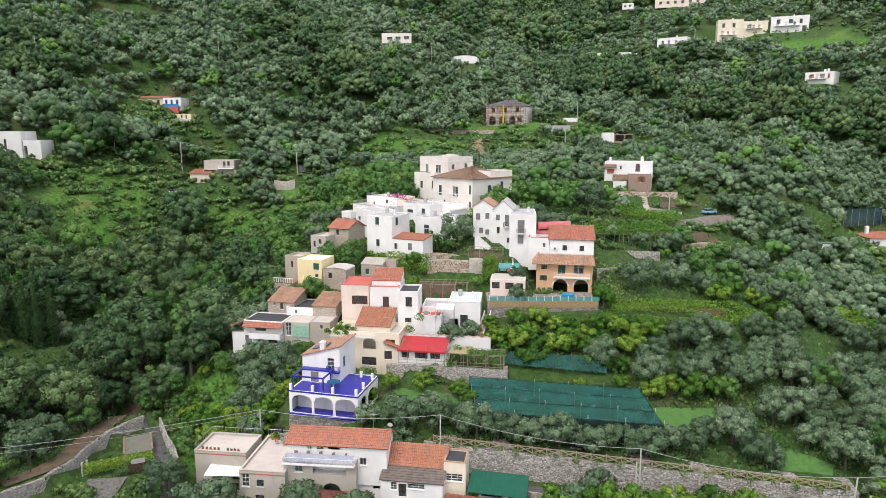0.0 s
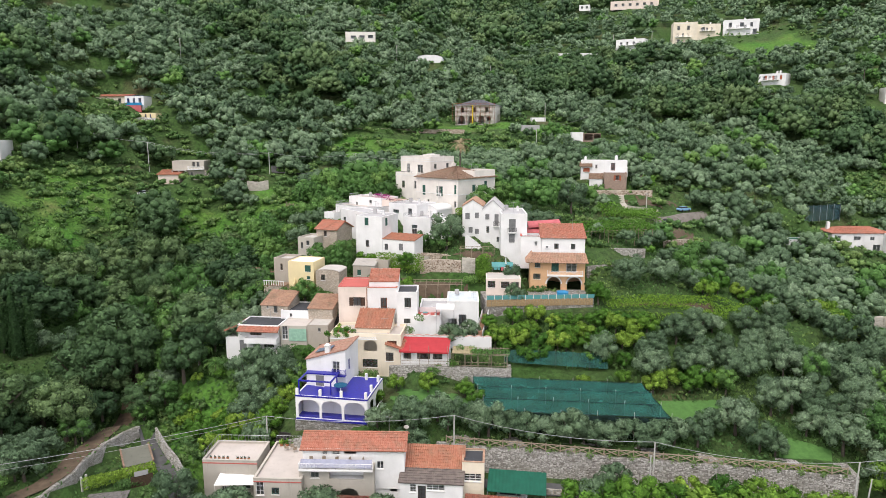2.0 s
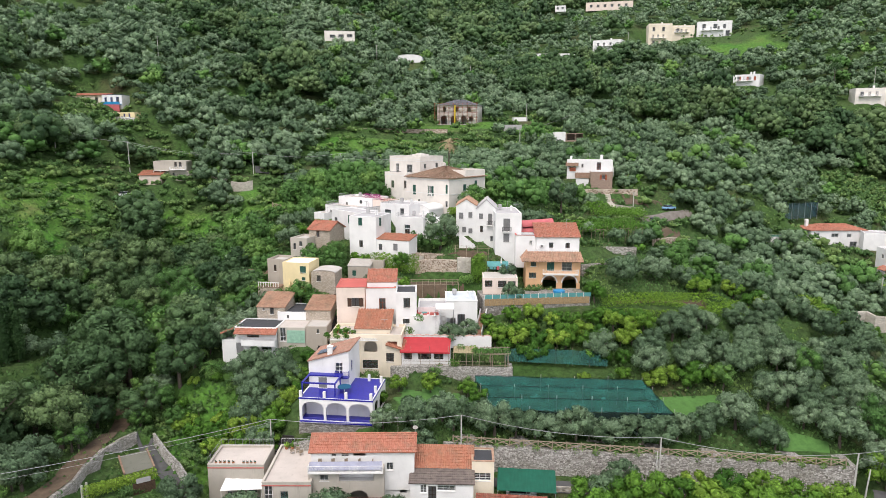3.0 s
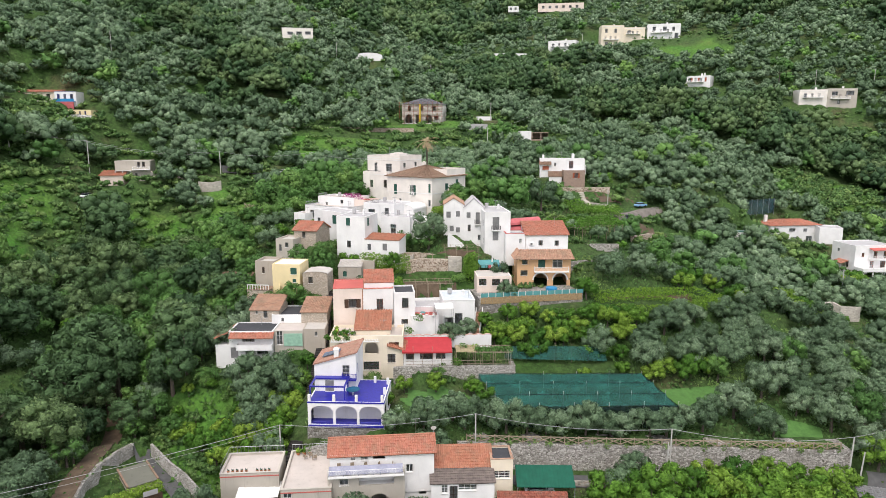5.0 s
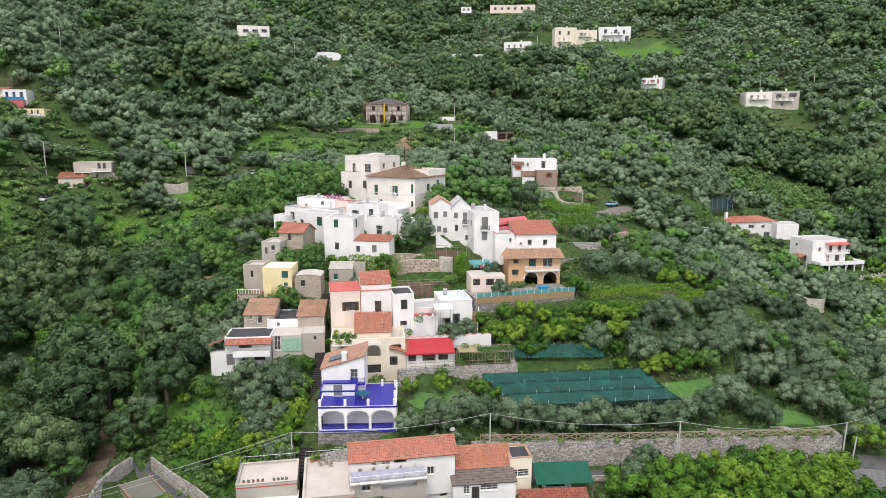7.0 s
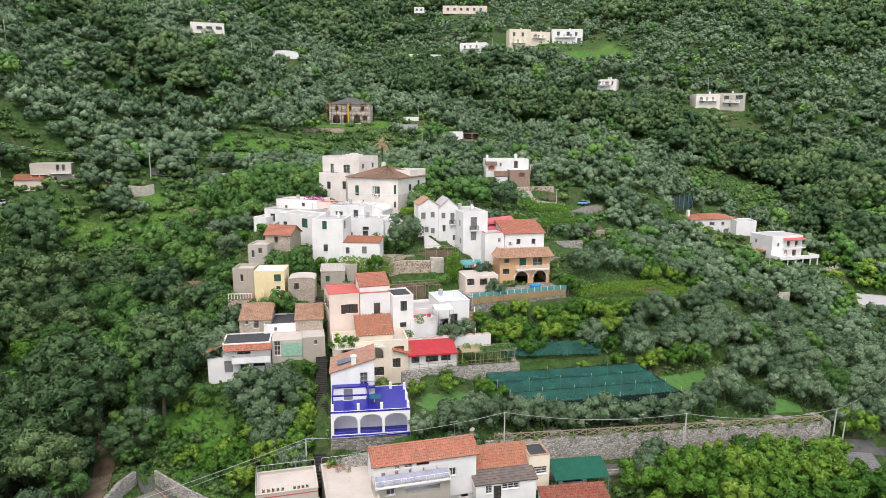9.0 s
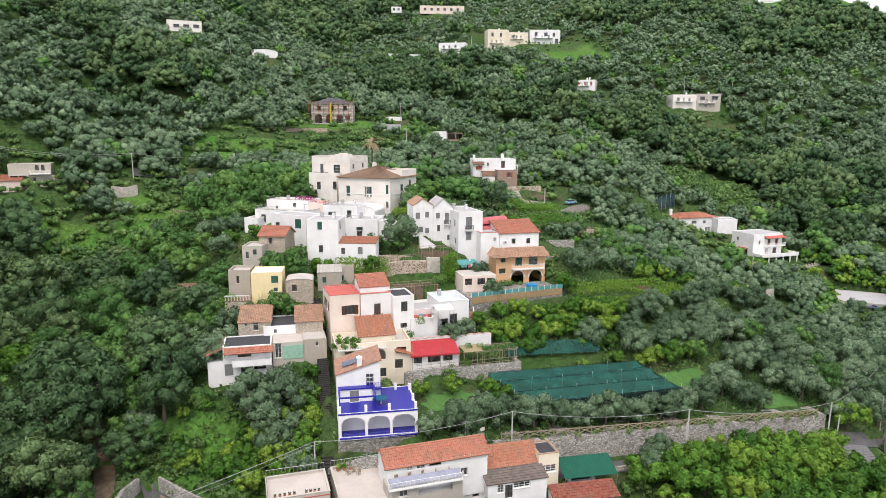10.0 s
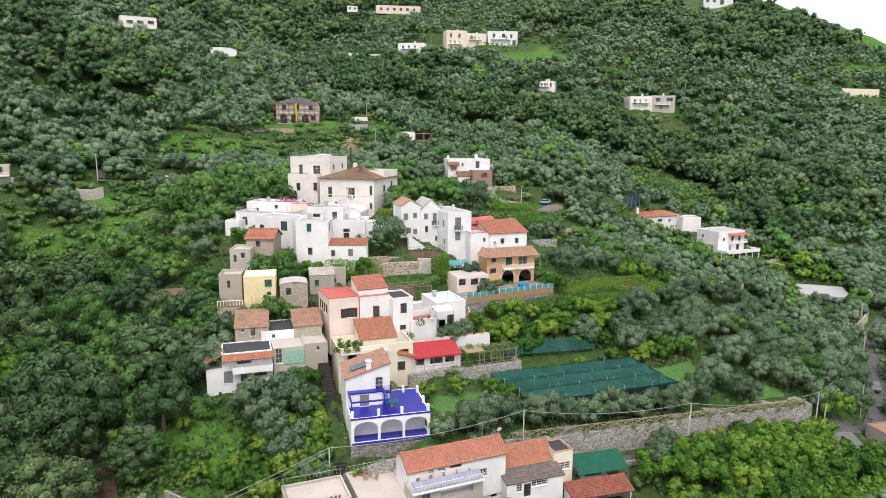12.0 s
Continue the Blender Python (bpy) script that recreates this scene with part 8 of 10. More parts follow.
# faded red tunnel roof behind the peach house
rc = thing("red_tunnel_roof", pose(21.4, 146.2, 37.2, rz=0), "faded red curved sheet roof on posts", "canopy")
bm = bmesh.new()
for i in range(8):
    a0, a1 = math.pi * i / 8, math.pi * (i + 1) / 8
    p = [(x, 1.9 - 1.9 * math.cos(a), 1.6 + 0.05 * x + 1.25 * math.sin(a)) for x, a in ((0, a0), (7.4, a0), (7.4, a1), (0, a1))]
    quad(bm, *p)
part("sheet", bm, PINK_RED, rc)
for x in (0.1, 3.7, 7.3):
    for y in (0.05, 3.75):
        bm = bmesh.new()
        rod(bm, (x, y, -2.5), (x, y, 1.65), 0.06, 5)
        part("post", bm, STEEL, rc)

# brown rubble bank and pale wall on the middle terrace
rubble_wall("terrace_wall", "broken brown rubble bank above the wire pergola", [(-3.4, 141.9, 27.4, 32.3), (-0.5, 141.5, 27.4, 32.7), (2.4, 141.1, 27.4, 32.6), (5.6, 140.7, 27.4, 32.5)], 0.9, RUBBLE_WARM, 0.34, 61)
rubble_wall("terrace_wall", "pale rendered wall beside the rubble bank", [(5.7, 140.7, 27.4, 33.1), (8.6, 140.3, 27.4, 33.0)], 0.7, BEIGE, 0.9, 63)
rubble_wall("terrace_wall", "grey rubble wall below the cream house", [(-8.6, 113.6, 14.8, 18.7), (-2, 112.9, 14.8, 18.7)], 0.4, RUBBLE, 0.32, 65)
rubble_wall("terrace_wall", "dry rubble wall under the vine terrace", [(33.4, 139.6, 26.5, 31.0), (38, 140.2, 26.5, 31.2), (43, 141.2, 26.5, 31.0)], 0.6, RUBBLE, 0.4, 67)
rubble_wall("ruined_wall", "pale ruined wall beside the hillside road", [(-58, 226.6, 40, 44.0), (-54, 226.4, 40, 43.6), (-51, 227.4, 40, 44.2)], 0.5, BEIGE, 0.6, 69)
rubble_wall("ruined_wall", "pale wall below the parked cars", [(-37, 229.4, 41, 45.0), (-32, 229.8, 41, 45.4), (-26, 229.0, 41, 45.2)], 0.5, BEIGE, 0.6, 71)

# pergola frames of poles and wire
def wire_pergola(x0, y0, z, w, d, turn, label, cols=5, rows=3, h=2.2):
    t = thing("wire_pergola", pose(x0, y0, z, rz=turn), label, "pergola", "pole pergolas")
    for i in range(cols):
        for j in range(rows):
            bm = bmesh.new()
            rod(bm, (w * i / (cols - 1), d * j / (rows - 1), -1.2), (w * i / (cols - 1), d * j / (rows - 1), h), 0.05, 5)
            part("post", bm, WOOD, t)
    for j in range(rows):
        bm = bmesh.new()
        rod(bm, (-0.3, d * j / (rows - 1), h), (w + 0.3, d * j / (rows - 1), h), 0.04, 4)
        part("beam", bm, WOOD, t)
    for i in range(cols * 2 - 1):
        bm = bmesh.new()
        rod(bm, (w * i / (cols * 2 - 2), -0.3, h + 0.06), (w * i / (cols * 2 - 2), d + 0.3, h + 0.06), 0.03, 4)
        part("crossbar", bm, WOOD, t)


wire_pergola(-7.5, 134.6, 27.0, 12.5, 4.6, -6, "bare wire and pole pergola on the middle terrace", 6, 3, 1.9)
wire_pergola(5.6, 143.6, 32.4, 7.5, 3.0, -10, "grey pole pergola below the white houses", 4, 2, 2.3)
wire_pergola(-4.0, 142.6, 32.5, 6.5, 2.0, -8, "low crossed pole fence on the rubble bank", 6, 2, 1.0)
wire_pergola(3.2, 111.6, 19.0, 7.0, 3.0, -10, "wooden pergola beside the red awning", 4, 2, 2.3)

# rustic fence on the gully slope
gf = thing("rustic_fence", Matrix.Identity(4), "old crossed-pole fence on the green slope", "fence")
knots = [Vector((-42.2 + 1.4 * k, 207.5 - 2.0 * k, zz(-42.2 + 1.4 * k, 207.5 - 2.0 * k))) for k in range(8)]
for k, p in enumerate(knots):
    ob = new("post", post_mesh.data)
    ob.parent, ob.matrix_basis = gf, Matrix.Translation(p) @ Matrix.Diagonal((1.4, 1.4, 1.3, 1))
for p, q in zip(knots, knots[1:]):
    for za, zb in ((1.3, 1.3), (0.1, 1.3), (1.3, 0.1)):
        between(rail_mesh, p + Vector((0, 0, za)), q + Vector((0, 0, zb)), gf).name = "rail"

# dark red tile canopy in front of the bottom house
dc = thing("tiled_canopy", pose(-18.9, 80.6, 7.6, rz=-6), "old dark red hipped tile canopy", "canopy")
DARK_TILES = tiles("old_dark_tiles", (0.17, 0.06, 0.05), (0.3, 0.12, 0.09), 0.6)
bm = bmesh.new()
tiled(bm, (-0.3, -0.6, 2.9), (9.0, -0.6, 2.9), (6.2, 2.9, 4.1), (2.6, 2.9, 4.1), 0.27)
tiled(bm, (9.0, -0.6, 2.9), (9.0, 4.6, 2.9), (6.2, 2.95, 4.1), (6.2, 2.9, 4.1), 0.27)
tiled(bm, (-0.3, 4.6, 2.9), (-0.3, -0.6, 2.9), (2.6, 2.9, 4.1), (2.6, 2.95, 4.1), 0.27)
part("roof", bm, DARK_TILES, dc)
for x in (0.0, 8.6):
    for y in (-0.4, 4.2):
        bm = bmesh.new()
        box(bm, x - 0.15, y - 0.15, -1.5, x + 0.15, y + 0.15, 2.95)
        part("pillar", bm, WHITE, dc)

# stair of the gabled houses
st = thing("white_stairs", pose(11.2, 149.0, 33.4, rz=168), "white outside stairs up to the gabled house", "stairs", "outside stairs")
for k in range(14):
    bm = bmesh.new()
    box(bm, 0.27 * k, 0, -4.0, 0.27 * (k + 1), 1.0, 0.2 * (k + 1))
    part("step", bm, WHITE, st)
for y in (-0.12, 1.01):
    bm = bmesh.new()
    vv = [bm.verts.new(p) for p in ((0, y, -4), (3.8, y, -4), (3.8, y, 3.7), (0, y, 0.9))] + [bm.verts.new(p) for p in ((0, y + 0.11, -4), (3.8, y + 0.11, -4), (3.8, y + 0.11, 3.7), (0, y + 0.11, 0.9))]
    for f in ((0, 1, 2, 3), (7, 6, 5, 4), (0, 4, 5, 1), (1, 5, 6, 2), (2, 6, 7, 3), (3, 7, 4, 0)):
        bm.faces.new([vv[i] for i in f])
    part("side_wall", bm, WHITE, st)

# yellow house: terrace with white arched balustrade and curved stair wall
yt = thing("garden_terrace", pose(-36.6, 138.9, 28.2, rz=-17), "small tiled terrace with white arched balustrade", "terrace")
bm = bmesh.new()
box(bm, 0, 0, -5.0, 4.6, 3.2, 0.0)
part("base", bm, RUBBLE_WARM, yt)
bm = bmesh.new()
box(bm, -0.1, -0.1, 0.003, 4.7, 3.2, 0.12)
part("floor", bm, TILE_BROWN, yt)
bm = bmesh.new()
for k in range(9):
    box(bm, 0.05 + 0.55 * k, -0.06, 0.124, 0.15 + 0.55 * k, 0.06, 1.0)
box(bm, 0.0, -0.09, 1.003, 4.6, 0.09, 1.12)
part("balustrade", bm, WHITE_PAINT, yt)
for k in range(10):
    bm = bmesh.new()
    a = 0.16 * k
    p, q = Vector((4.9 + 1.6 * math.sin(a), 2.9 - 2.2 * (1 - math.cos(a)), 0)), Vector((4.9 + 1.6 * math.sin(a + 0.16), 2.9 - 2.2 * (1 - math.cos(a + 0.16)), 0))
    d = (q - p).normalized()
    w = Vector((-d.y, d.x, 0)) * 0.12
    z = 2.3 - 0.2 * k
    vv = [bm.verts.new(c) for c in (p - w, q - w, q + w, p + w)]
    top = [bm.verts.new(c.co + Vector((0, 0, z))) for c in vv]
    for i in range(4):
        bm.faces.new((vv[i], vv[(i + 1) % 4], top[(i + 1) % 4], top[i]))
    bm.faces.new(top)
    part("stair_wall", bm, YELLOW, yt)

# hill house lean-to and terrace frame
bm = bmesh.new()
tiled(bm, (2.6, -2.6, -0.1), (7.2, -2.6, -0.1), (7.2, 0.0, 1.5), (2.6, 0.0, 1.5), 0.3)
part("lean_to_roof", bm, TILE_BROWN, hill_house)
bm = bmesh.new()
box(bm, 2.9, -2.4, -4, 6.9, -0.01, -0.05)
part("lean_to_wall", bm, WHITE, hill_house)
bm = bmesh.new()
tiled(bm, (-0.4, -0.8, 3.6), (3.6, -0.8, 3.6), (3.6, 0.3, 4.9), (-0.4, 0.3, 4.9), 0.3)
part("window_canopy", bm, TILE_BROWN, hill_house)
window(hill_house, Matrix.Translation((0.8, -0.16, 1.9)), 2.0, 1.2, "rc")
bm = bmesh.new()
for x in (11.4, 14.4):
    rod(bm, (x, -2.3, 0.6), (x, -2.3, 3.3), 0.07, 5)
rod(bm, (11.4, -2.3, 3.3), (14.4, -2.3, 3.3), 0.06, 5)
rod(bm, (14.4, -2.3, 3.3), (14.4, 0.0, 3.5), 0.06, 5)
part("terrace_frame", bm, WHITE_PAINT, hill_house)

bm = bmesh.new()
box(bm, 0.2, -1.6, 0.2, 7.0, -0.05, 0.35)
box(bm, 0.2, -1.6, 0.35, 7.0, -1.5, 1.2)
part("balcony", bm, BLUE_CLOTH, blue_balcony)
bm = bmesh.new()
box(bm, 0.4, -1.7, -2.4, 6.8, -1.3, 0.19)
part("red_screen", bm, PINK_RED, blue_balcony)

# pink sheets and boxes by the road
ps = thing("pink_sheet", pose(16.8, 83.0, 7.9, rz=-10), "faded pink sheet laid over boxes", "sheet")
bm = bmesh.new()
for i in range(6):
    for j in range(3):
        def zf(a, c):
            return 0.9 + 0.15 * math.sin(a * 2.2) * math.cos(c * 2.0)
        quad(bm, *[(a * 0.55, c * 0.6, zf(a, c)) for a, c in ((i, j), (i + 1, j), (i + 1, j + 1), (i, j + 1))])
part("cover", bm, plain("pink_plastic", (0.62, 0.12, 0.25), 0.5, 0, 0.2), ps)
bm = bmesh.new()
box(bm, 0.1, 0.1, -0.5, 3.2, 1.7, 0.74)
part("box", bm, WOOD, ps)

# white sheet shelter by the gully palms
ws = thing("sheet_shelter", pose(-50.2, 125.4, 16.6, rz=-14), "pale grey sheet shelter on thin posts", "shelter")
bm = bmesh.new()
quad(bm, (0, 0, 1.6), (3.6, -0.2, 2.0), (3.8, 2.2, 2.5), (0.4, 2.0, 2.2))
part("sheet", bm, PALE_ROOF, ws)
for x, y in ((0.1, 0.1), (3.5, -0.1), (3.7, 2.1), (0.5, 1.9)):
    bm = bmesh.new()
    rod(bm, (x, y, -4.0), (x, y, 1.9), 0.04, 5)
    part("post", bm, STEEL, ws)

# roofs of the white houses: railings, chimneys, pots, tanks
def house_at(x, y):
    for ob in bpy.data.objects:
        if ob.parent is None and ob.type == "EMPTY" and abs(ob.matrix_basis.translation.x - x) < 0.02 and abs(ob.matrix_basis.translation.y - y) < 0.02:
            return ob


for k, (x, y, w, d, h) in enumerate(((-24.5, 178.5, 14.54, 10, 4.79), (-17.7, 151.8, 6.8, 8.0, 9.55), (-6.76, 159.67, 7.44, 8, 5.17), (-10.17, 167.82, 8.97, 8, 3.22), (-21.08, 181.76, 11.66, 7, 3.71), (1.09, 123.91, 6.13, 8, 6.72), (14.7, 143.8, 5.8, 12.0, 8.6), (-27.4, 176.76, 3.61, 6, 2.77))):
    root = house_at(x, y)
    if root is None:
        continue
    chimney(root, w * 0.72, d * 0.55, h, 0.9, 0.5)
    if k in (0, 2, 3, 4):
        bm = bmesh.new()
        railing(bm, [(0.12, d * 0.5, h + 0.33), (0.12, 0.12, h + 0.33), (w * 0.5, 0.12, h + 0.33)], 0.8, 0.3, 0.015)
        part("railing", bm, IRON if k % 2 else STEEL, root)
    if k in (0, 4, 7):
        bm = bmesh.new()
        box(bm, 0.3, 0.3, h + 0.004, w * 0.6, d - 0.3, h + 0.02)
        part("terrace_tiles", bm, WARM_ROOF, root)
    tank = thing("water_tank", root.matrix_basis @ pose(w * 0.3, d * 0.7, h), "small pale water tank on a roof", "water tank", "water tanks")
    bm = bmesh.new()
    bmesh.ops.create_cone(bm, segments=14, radius1=0.45, radius2=0.45, depth=0.9, cap_ends=True, matrix=Matrix.Translation((0, 0, 0.75)))
    part("tank", bm, PALE_ROOF, tank)
    for a in range(3):
        bm = bmesh.new()
        rod(bm, (0.3 * math.cos(a * 2.1), 0.3 * math.sin(a * 2.1), 0), (0.3 * math.cos(a * 2.1), 0.3 * math.sin(a * 2.1), 0.3), 0.04, 5)
        part("leg", bm, STEEL, tank)
    antenna(root, w * 0.85, d * 0.3, h, 1.8)

# far villas: balconies and awnings
for x, y, w, h in ((168.38, 420.4, 14.5, 15.76), (182.9, 417.9, 13.77, 7.17), (197.36, 413.57, 20.42, 9.27), (130.73, 417.19, 17.58, 6.26), (181.05, 338.95, 12.94, 5.45), (223.92, 303.03, 14.7, 6.31), (236.09, 297.77, 13.72, 8.56)):
    root = house_at(x, y)
    if root is None:
        continue
    balcony(root, w * 0.1, w * 0.75, h * 0.45, 1.6, WHITE, WHITE_PAINT)
    chimney(root, w * 0.6, 4.0, h + 0.2, 1.3, 0.8)
    bm = bmesh.new()
    box(bm, w * 0.12, -0.06, h - 0.5, w * 0.88, -0.005, h - 0.3)
    part("cornice", bm, WHITE_PAINT, root)
    for q in range(3):
        window(root, Matrix.Translation((w * (0.15 + 0.22 * q), -0.16, h * 0.47)), 1.2, 2.0, "ydm")

CLEAR_SITE += [(-14, 139.6, 6, 2.2, -15), (-1.5, 137.2, 6.2, 2.2, -6), (9.4, 144.8, 4.0, 2.0, -10), (6.6, 112.8, 3.6, 1.6, -10), (-54, 227.5, 5, 2.5, 0), (2, 141.5, 5.5, 1.5, -8), (14, 138, 3, 2, -8)]


# ---- vegetation ----
rng = np.random.default_rng(7)


def unit(v):
    return v / np.maximum(np.linalg.norm(v, axis=-1, keepdims=True), 1e-6)


def _ball():
    """A twenty-sided ball: verts and triangles."""
    g = (1 + math.sqrt(5)) / 2
    v = [(-1, g, 0), (1, g, 0), (-1, -g, 0), (1, -g, 0), (0, -1, g), (0, 1, g), (0, -1, -g), (0, 1, -g), (g, 0, -1), (g, 0, 1), (-g, 0, -1), (-g, 0, 1)]
    f = [(0, 11, 5), (0, 5, 1), (0, 1, 7), (0, 7, 10), (0, 10, 11), (1, 5, 9), (5, 11, 4), (11, 10, 2), (10, 7, 6), (7, 1, 8),
         (3, 9, 4), (3, 4, 2), (3, 2, 6), (3, 6, 8), (3, 8, 9), (4, 9, 5), (2, 4, 11), (6, 2, 10), (8, 6, 7), (9, 8, 1)]
    return np.array(v, float) / math.hypot(1, g), np.array(f)


BALL = _ball()
KNOB = unit(np.array([(1, 0.1, 0.25), (-0.4, 0.9, 0.3), (-0.6, -0.8, 0.2), (0.1, 0, 1), (0.5, -0.6, -0.6), (0.3, 0.7, -0.7), (-0.9, 0, -0.5)])), np.array([(0, 1, 3), (1, 2, 3), (2, 4, 3), (4, 0, 3), (0, 5, 1), (0, 4, 5), (1, 6, 2), (1, 5, 6), (2, 6, 4), (4, 6, 5)])


def leaf_cards(r, lobes, n, size, up=0.5, loose=0.8, reach=(0.82, 1.1)):
    """Small leaf clumps over the lobes of a crown: verts (4n, 3)."""
    weight = lobes[:, 3] ** 2
    pick = r.choice(len(lobes), n, p=weight / weight.sum())
    d = r.normal(size=(n, 3))
    d[:, 2] += up
    d = unit(d)
    c = lobes[pick]
    squash = np.array([1, 1, 0.82])
    p = c[:, :3] + d * squash * c[:, 3:4] * r.uniform(*reach, (n, 1))
    nrm = unit(d + loose * r.normal(size=(n, 3)))
    t = unit(np.cross(nrm, r.normal(size=(n, 3))))
    b = np.cross(nrm, t)
    s = size * r.uniform(0.6, 1.4, (n, 1))
    asp = r.uniform(0.55, 1.0, (n, 1))
    v = np.stack([p - t * s * 0.5, p + b * s * asp * 0.5 + nrm * s * 0.12, p + t * s * 0.5, p - b * s * asp * 0.5 + nrm * s * 0.12], 1)
    return v.reshape(-1, 3)


def sprays(r, lobes, n, size, droop, loose, low=0.72):
    """Pointed leaf sprays, one triangle each, standing out of the boughs of a crown: verts and the way each faces."""
    pick = r.choice(len(lobes), n, p=lobes[:, 3] ** 2 / (lobes[:, 3] ** 2).sum())
    c = lobes[pick]
    mid = lobes[:, :3].mean(0) - (0, 0, lobes[:, 3].mean() * 0.6)
    d = unit(r.normal(size=(n, 3)) * 0.75 + unit(c[:, :3] - mid) * 0.75)
    p = c[:, :3] + d * (1, 1, 0.85) * c[:, 3:4] * r.uniform(low, 1.12, (n, 1))
    nrm = unit(d + 0.5 * r.normal(size=(n, 3)))
    t = unit(np.cross(nrm, r.normal(size=(n, 3))) - (0, 0, droop))
    b = unit(np.cross(nrm, t))
    s = size * r.uniform(0.6, 1.45, (n, 1))
    w = s * r.uniform(0.22, 0.42, (n, 1))
    v = np.stack([p + t * s * 0.62 + nrm * s * 0.14, p - t * s * 0.38 + b * w, p - t * s * 0.38 - b * w], 1).reshape(-1, 3)
    return v, np.repeat(unit(d + loose * r.normal(size=(n, 3))), 3, axis=0)


def crown(r, radius, height_, n_lobes, n_leaves, size, base=0.0, droop=0.1, loose=0.22, flat=0.0, ball=BALL, full=False):
    """A crown of rounded boughs set round a dome, with leaf sprays standing out of them: verts, triangles and normals."""
    k = np.arange(n_lobes)
    up = 1 - (k + 0.5) / n_lobes * 1.25  # from the top to below the middle
    up = np.clip(up + r.normal(size=n_lobes) * 0.1, -0.35, 1)
    ang = k * 2.39996 + r.uniform(0, math.tau) + r.normal(size=n_lobes) * 0.35
    out = np.sqrt(1 - up ** 2 * (1 - flat))
    reach = r.uniform(0.5, 0.74, n_lobes)
    lob = np.stack([radius * reach * out * np.cos(ang), radius * reach * out * np.sin(ang), base + height_ * (0.46 + 0.36 * up * reach / 0.66), radius * r.uniform(0.3, 0.5, n_lobes) * (8.0 / max(n_lobes, 8)) ** 0.35], 1)
    lob = np.concatenate([[(0, 0, base + height_ * 0.44, radius * 0.42)], lob])
    v, nn = sprays(r, lob, n_leaves, size, droop, loose, 0.88 if full else 0.75)
    v, nn, f = [v], [nn], [np.arange(n_leaves * 3).reshape(-1, 3)]
    o = n_leaves * 3
    grow = 0.96 if full else 0.67
    for c in lob:
        v.append(c[:3] + ball[0] * c[3] * (1, 1, 0.85) * grow * r.uniform(0.74 if full else 0.85, 1.12, (len(ball[0]), 1)))
        nn.append(ball[0])
        f.append(ball[1] + o)
        o += len(ball[0])
    return np.concatenate(v), np.concatenate(f), np.concatenate(nn)


def trunk_mesh(name, r, height_, girth, limbs, mat):
    bm = bmesh.new()
    lean = Vector((r.normal() * 0.25, r.normal() * 0.25, 0))
    fork = Vector((0, 0, height_ * 0.4)) + lean * 0.5
    rod(bm, (0, 0, -0.6), fork, girth * 1.25, 6, girth * 0.8)
    for i in range(limbs):
        a = math.tau * i / limbs + r.normal() * 0.3
        out = Vector((math.cos(a), math.sin(a), 0)) * height_ * r.uniform(0.22, 0.4)
        mid = fork + out * 0.55 + Vector((0, 0, height_ * 0.18))
        tip = fork + out + Vector((0, 0, height_ * r.uniform(0.3, 0.5)))
        rod(bm, fork, mid, girth * 0.6, 4, girth * 0.42)
        rod(bm, mid, tip, girth * 0.42, 3, girth * 0.15)
    bmesh.ops.recalc_face_normals(bm, faces=bm.faces)
    me = bpy.data.meshes.new(name)
    bm.to_mesh(me)
    bm.free()
    me.materials.append(mat)
    return me


KINDS = {  # radius, height, boughs, sprays, spray size, leaf material, label, category
    "olive_tree": (2.9, 4.9, 14, 2000, 0.31, OLIVE, "grey-green olive tree with twisted trunk on terrace", "tree"),
    "oak_tree": (4.4, 8.0, 28, 2300, 0.4, OAK, "dark green broadleaved tree of the gully wood", "tree"),
    "light_tree": (3.2, 5.8, 14, 1500, 0.36, LIGHT, "fresh green leafy tree on the bank", "tree"),
    "citrus_tree": (2.0, 3.1, 13, 1150, 0.29, CITRUS, "bright green citrus tree in the grove", "tree"),
    "bush": (1.6, 1.8, 6, 300, 0.3, FERN, "low green bush among the terraces", "bush"),
}
PROTO = {}
for kind_name, (rad_, hei_, lob_, cards_, size_, mat_, label_, cat_) in KINDS.items():
    PROTO[kind_name] = []
    for k in range(6):
        r = np.random.default_rng(100 + k + 10 * len(PROTO))
        v, f, nn = crown(r, rad_, hei_, lob_, cards_, size_, base=hei_ * (0.1 if kind_name != "bush" else -0.1), flat=0.25 * (k % 3), droop=0.3 if kind_name == "olive_tree" else 0.1)
        cm = mesh_from_arrays("crown", v, f, mat_, tint=np.zeros(len(v)), normals=nn)
        PROTO[kind_name].append((cm, trunk_mesh("trunk", r, hei_, 0.07 * rad_, 4, BARK)))


def plant(kind_name, x, y, scale, z=None):
    rad_, hei_, lob_, cards_, size_, mat_, label_, cat_ = KINDS[kind_name]
    cm, tm = PROTO[kind_name][int(rng.integers(6))]
    z = float(height(x, y)[0]) if z is None else z
    root = thing(kind_name, pose(x, y, z, rz=rng.uniform(0, 360)) @ Matrix.Diagonal((scale, scale, scale * rng.uniform(0.88, 1.12), 1)), label_, cat_, kind_name.replace("_", " ") + "s of the hillside")
    new("trunk", tm).parent = root
    new("crown", cm).parent = root
    return root


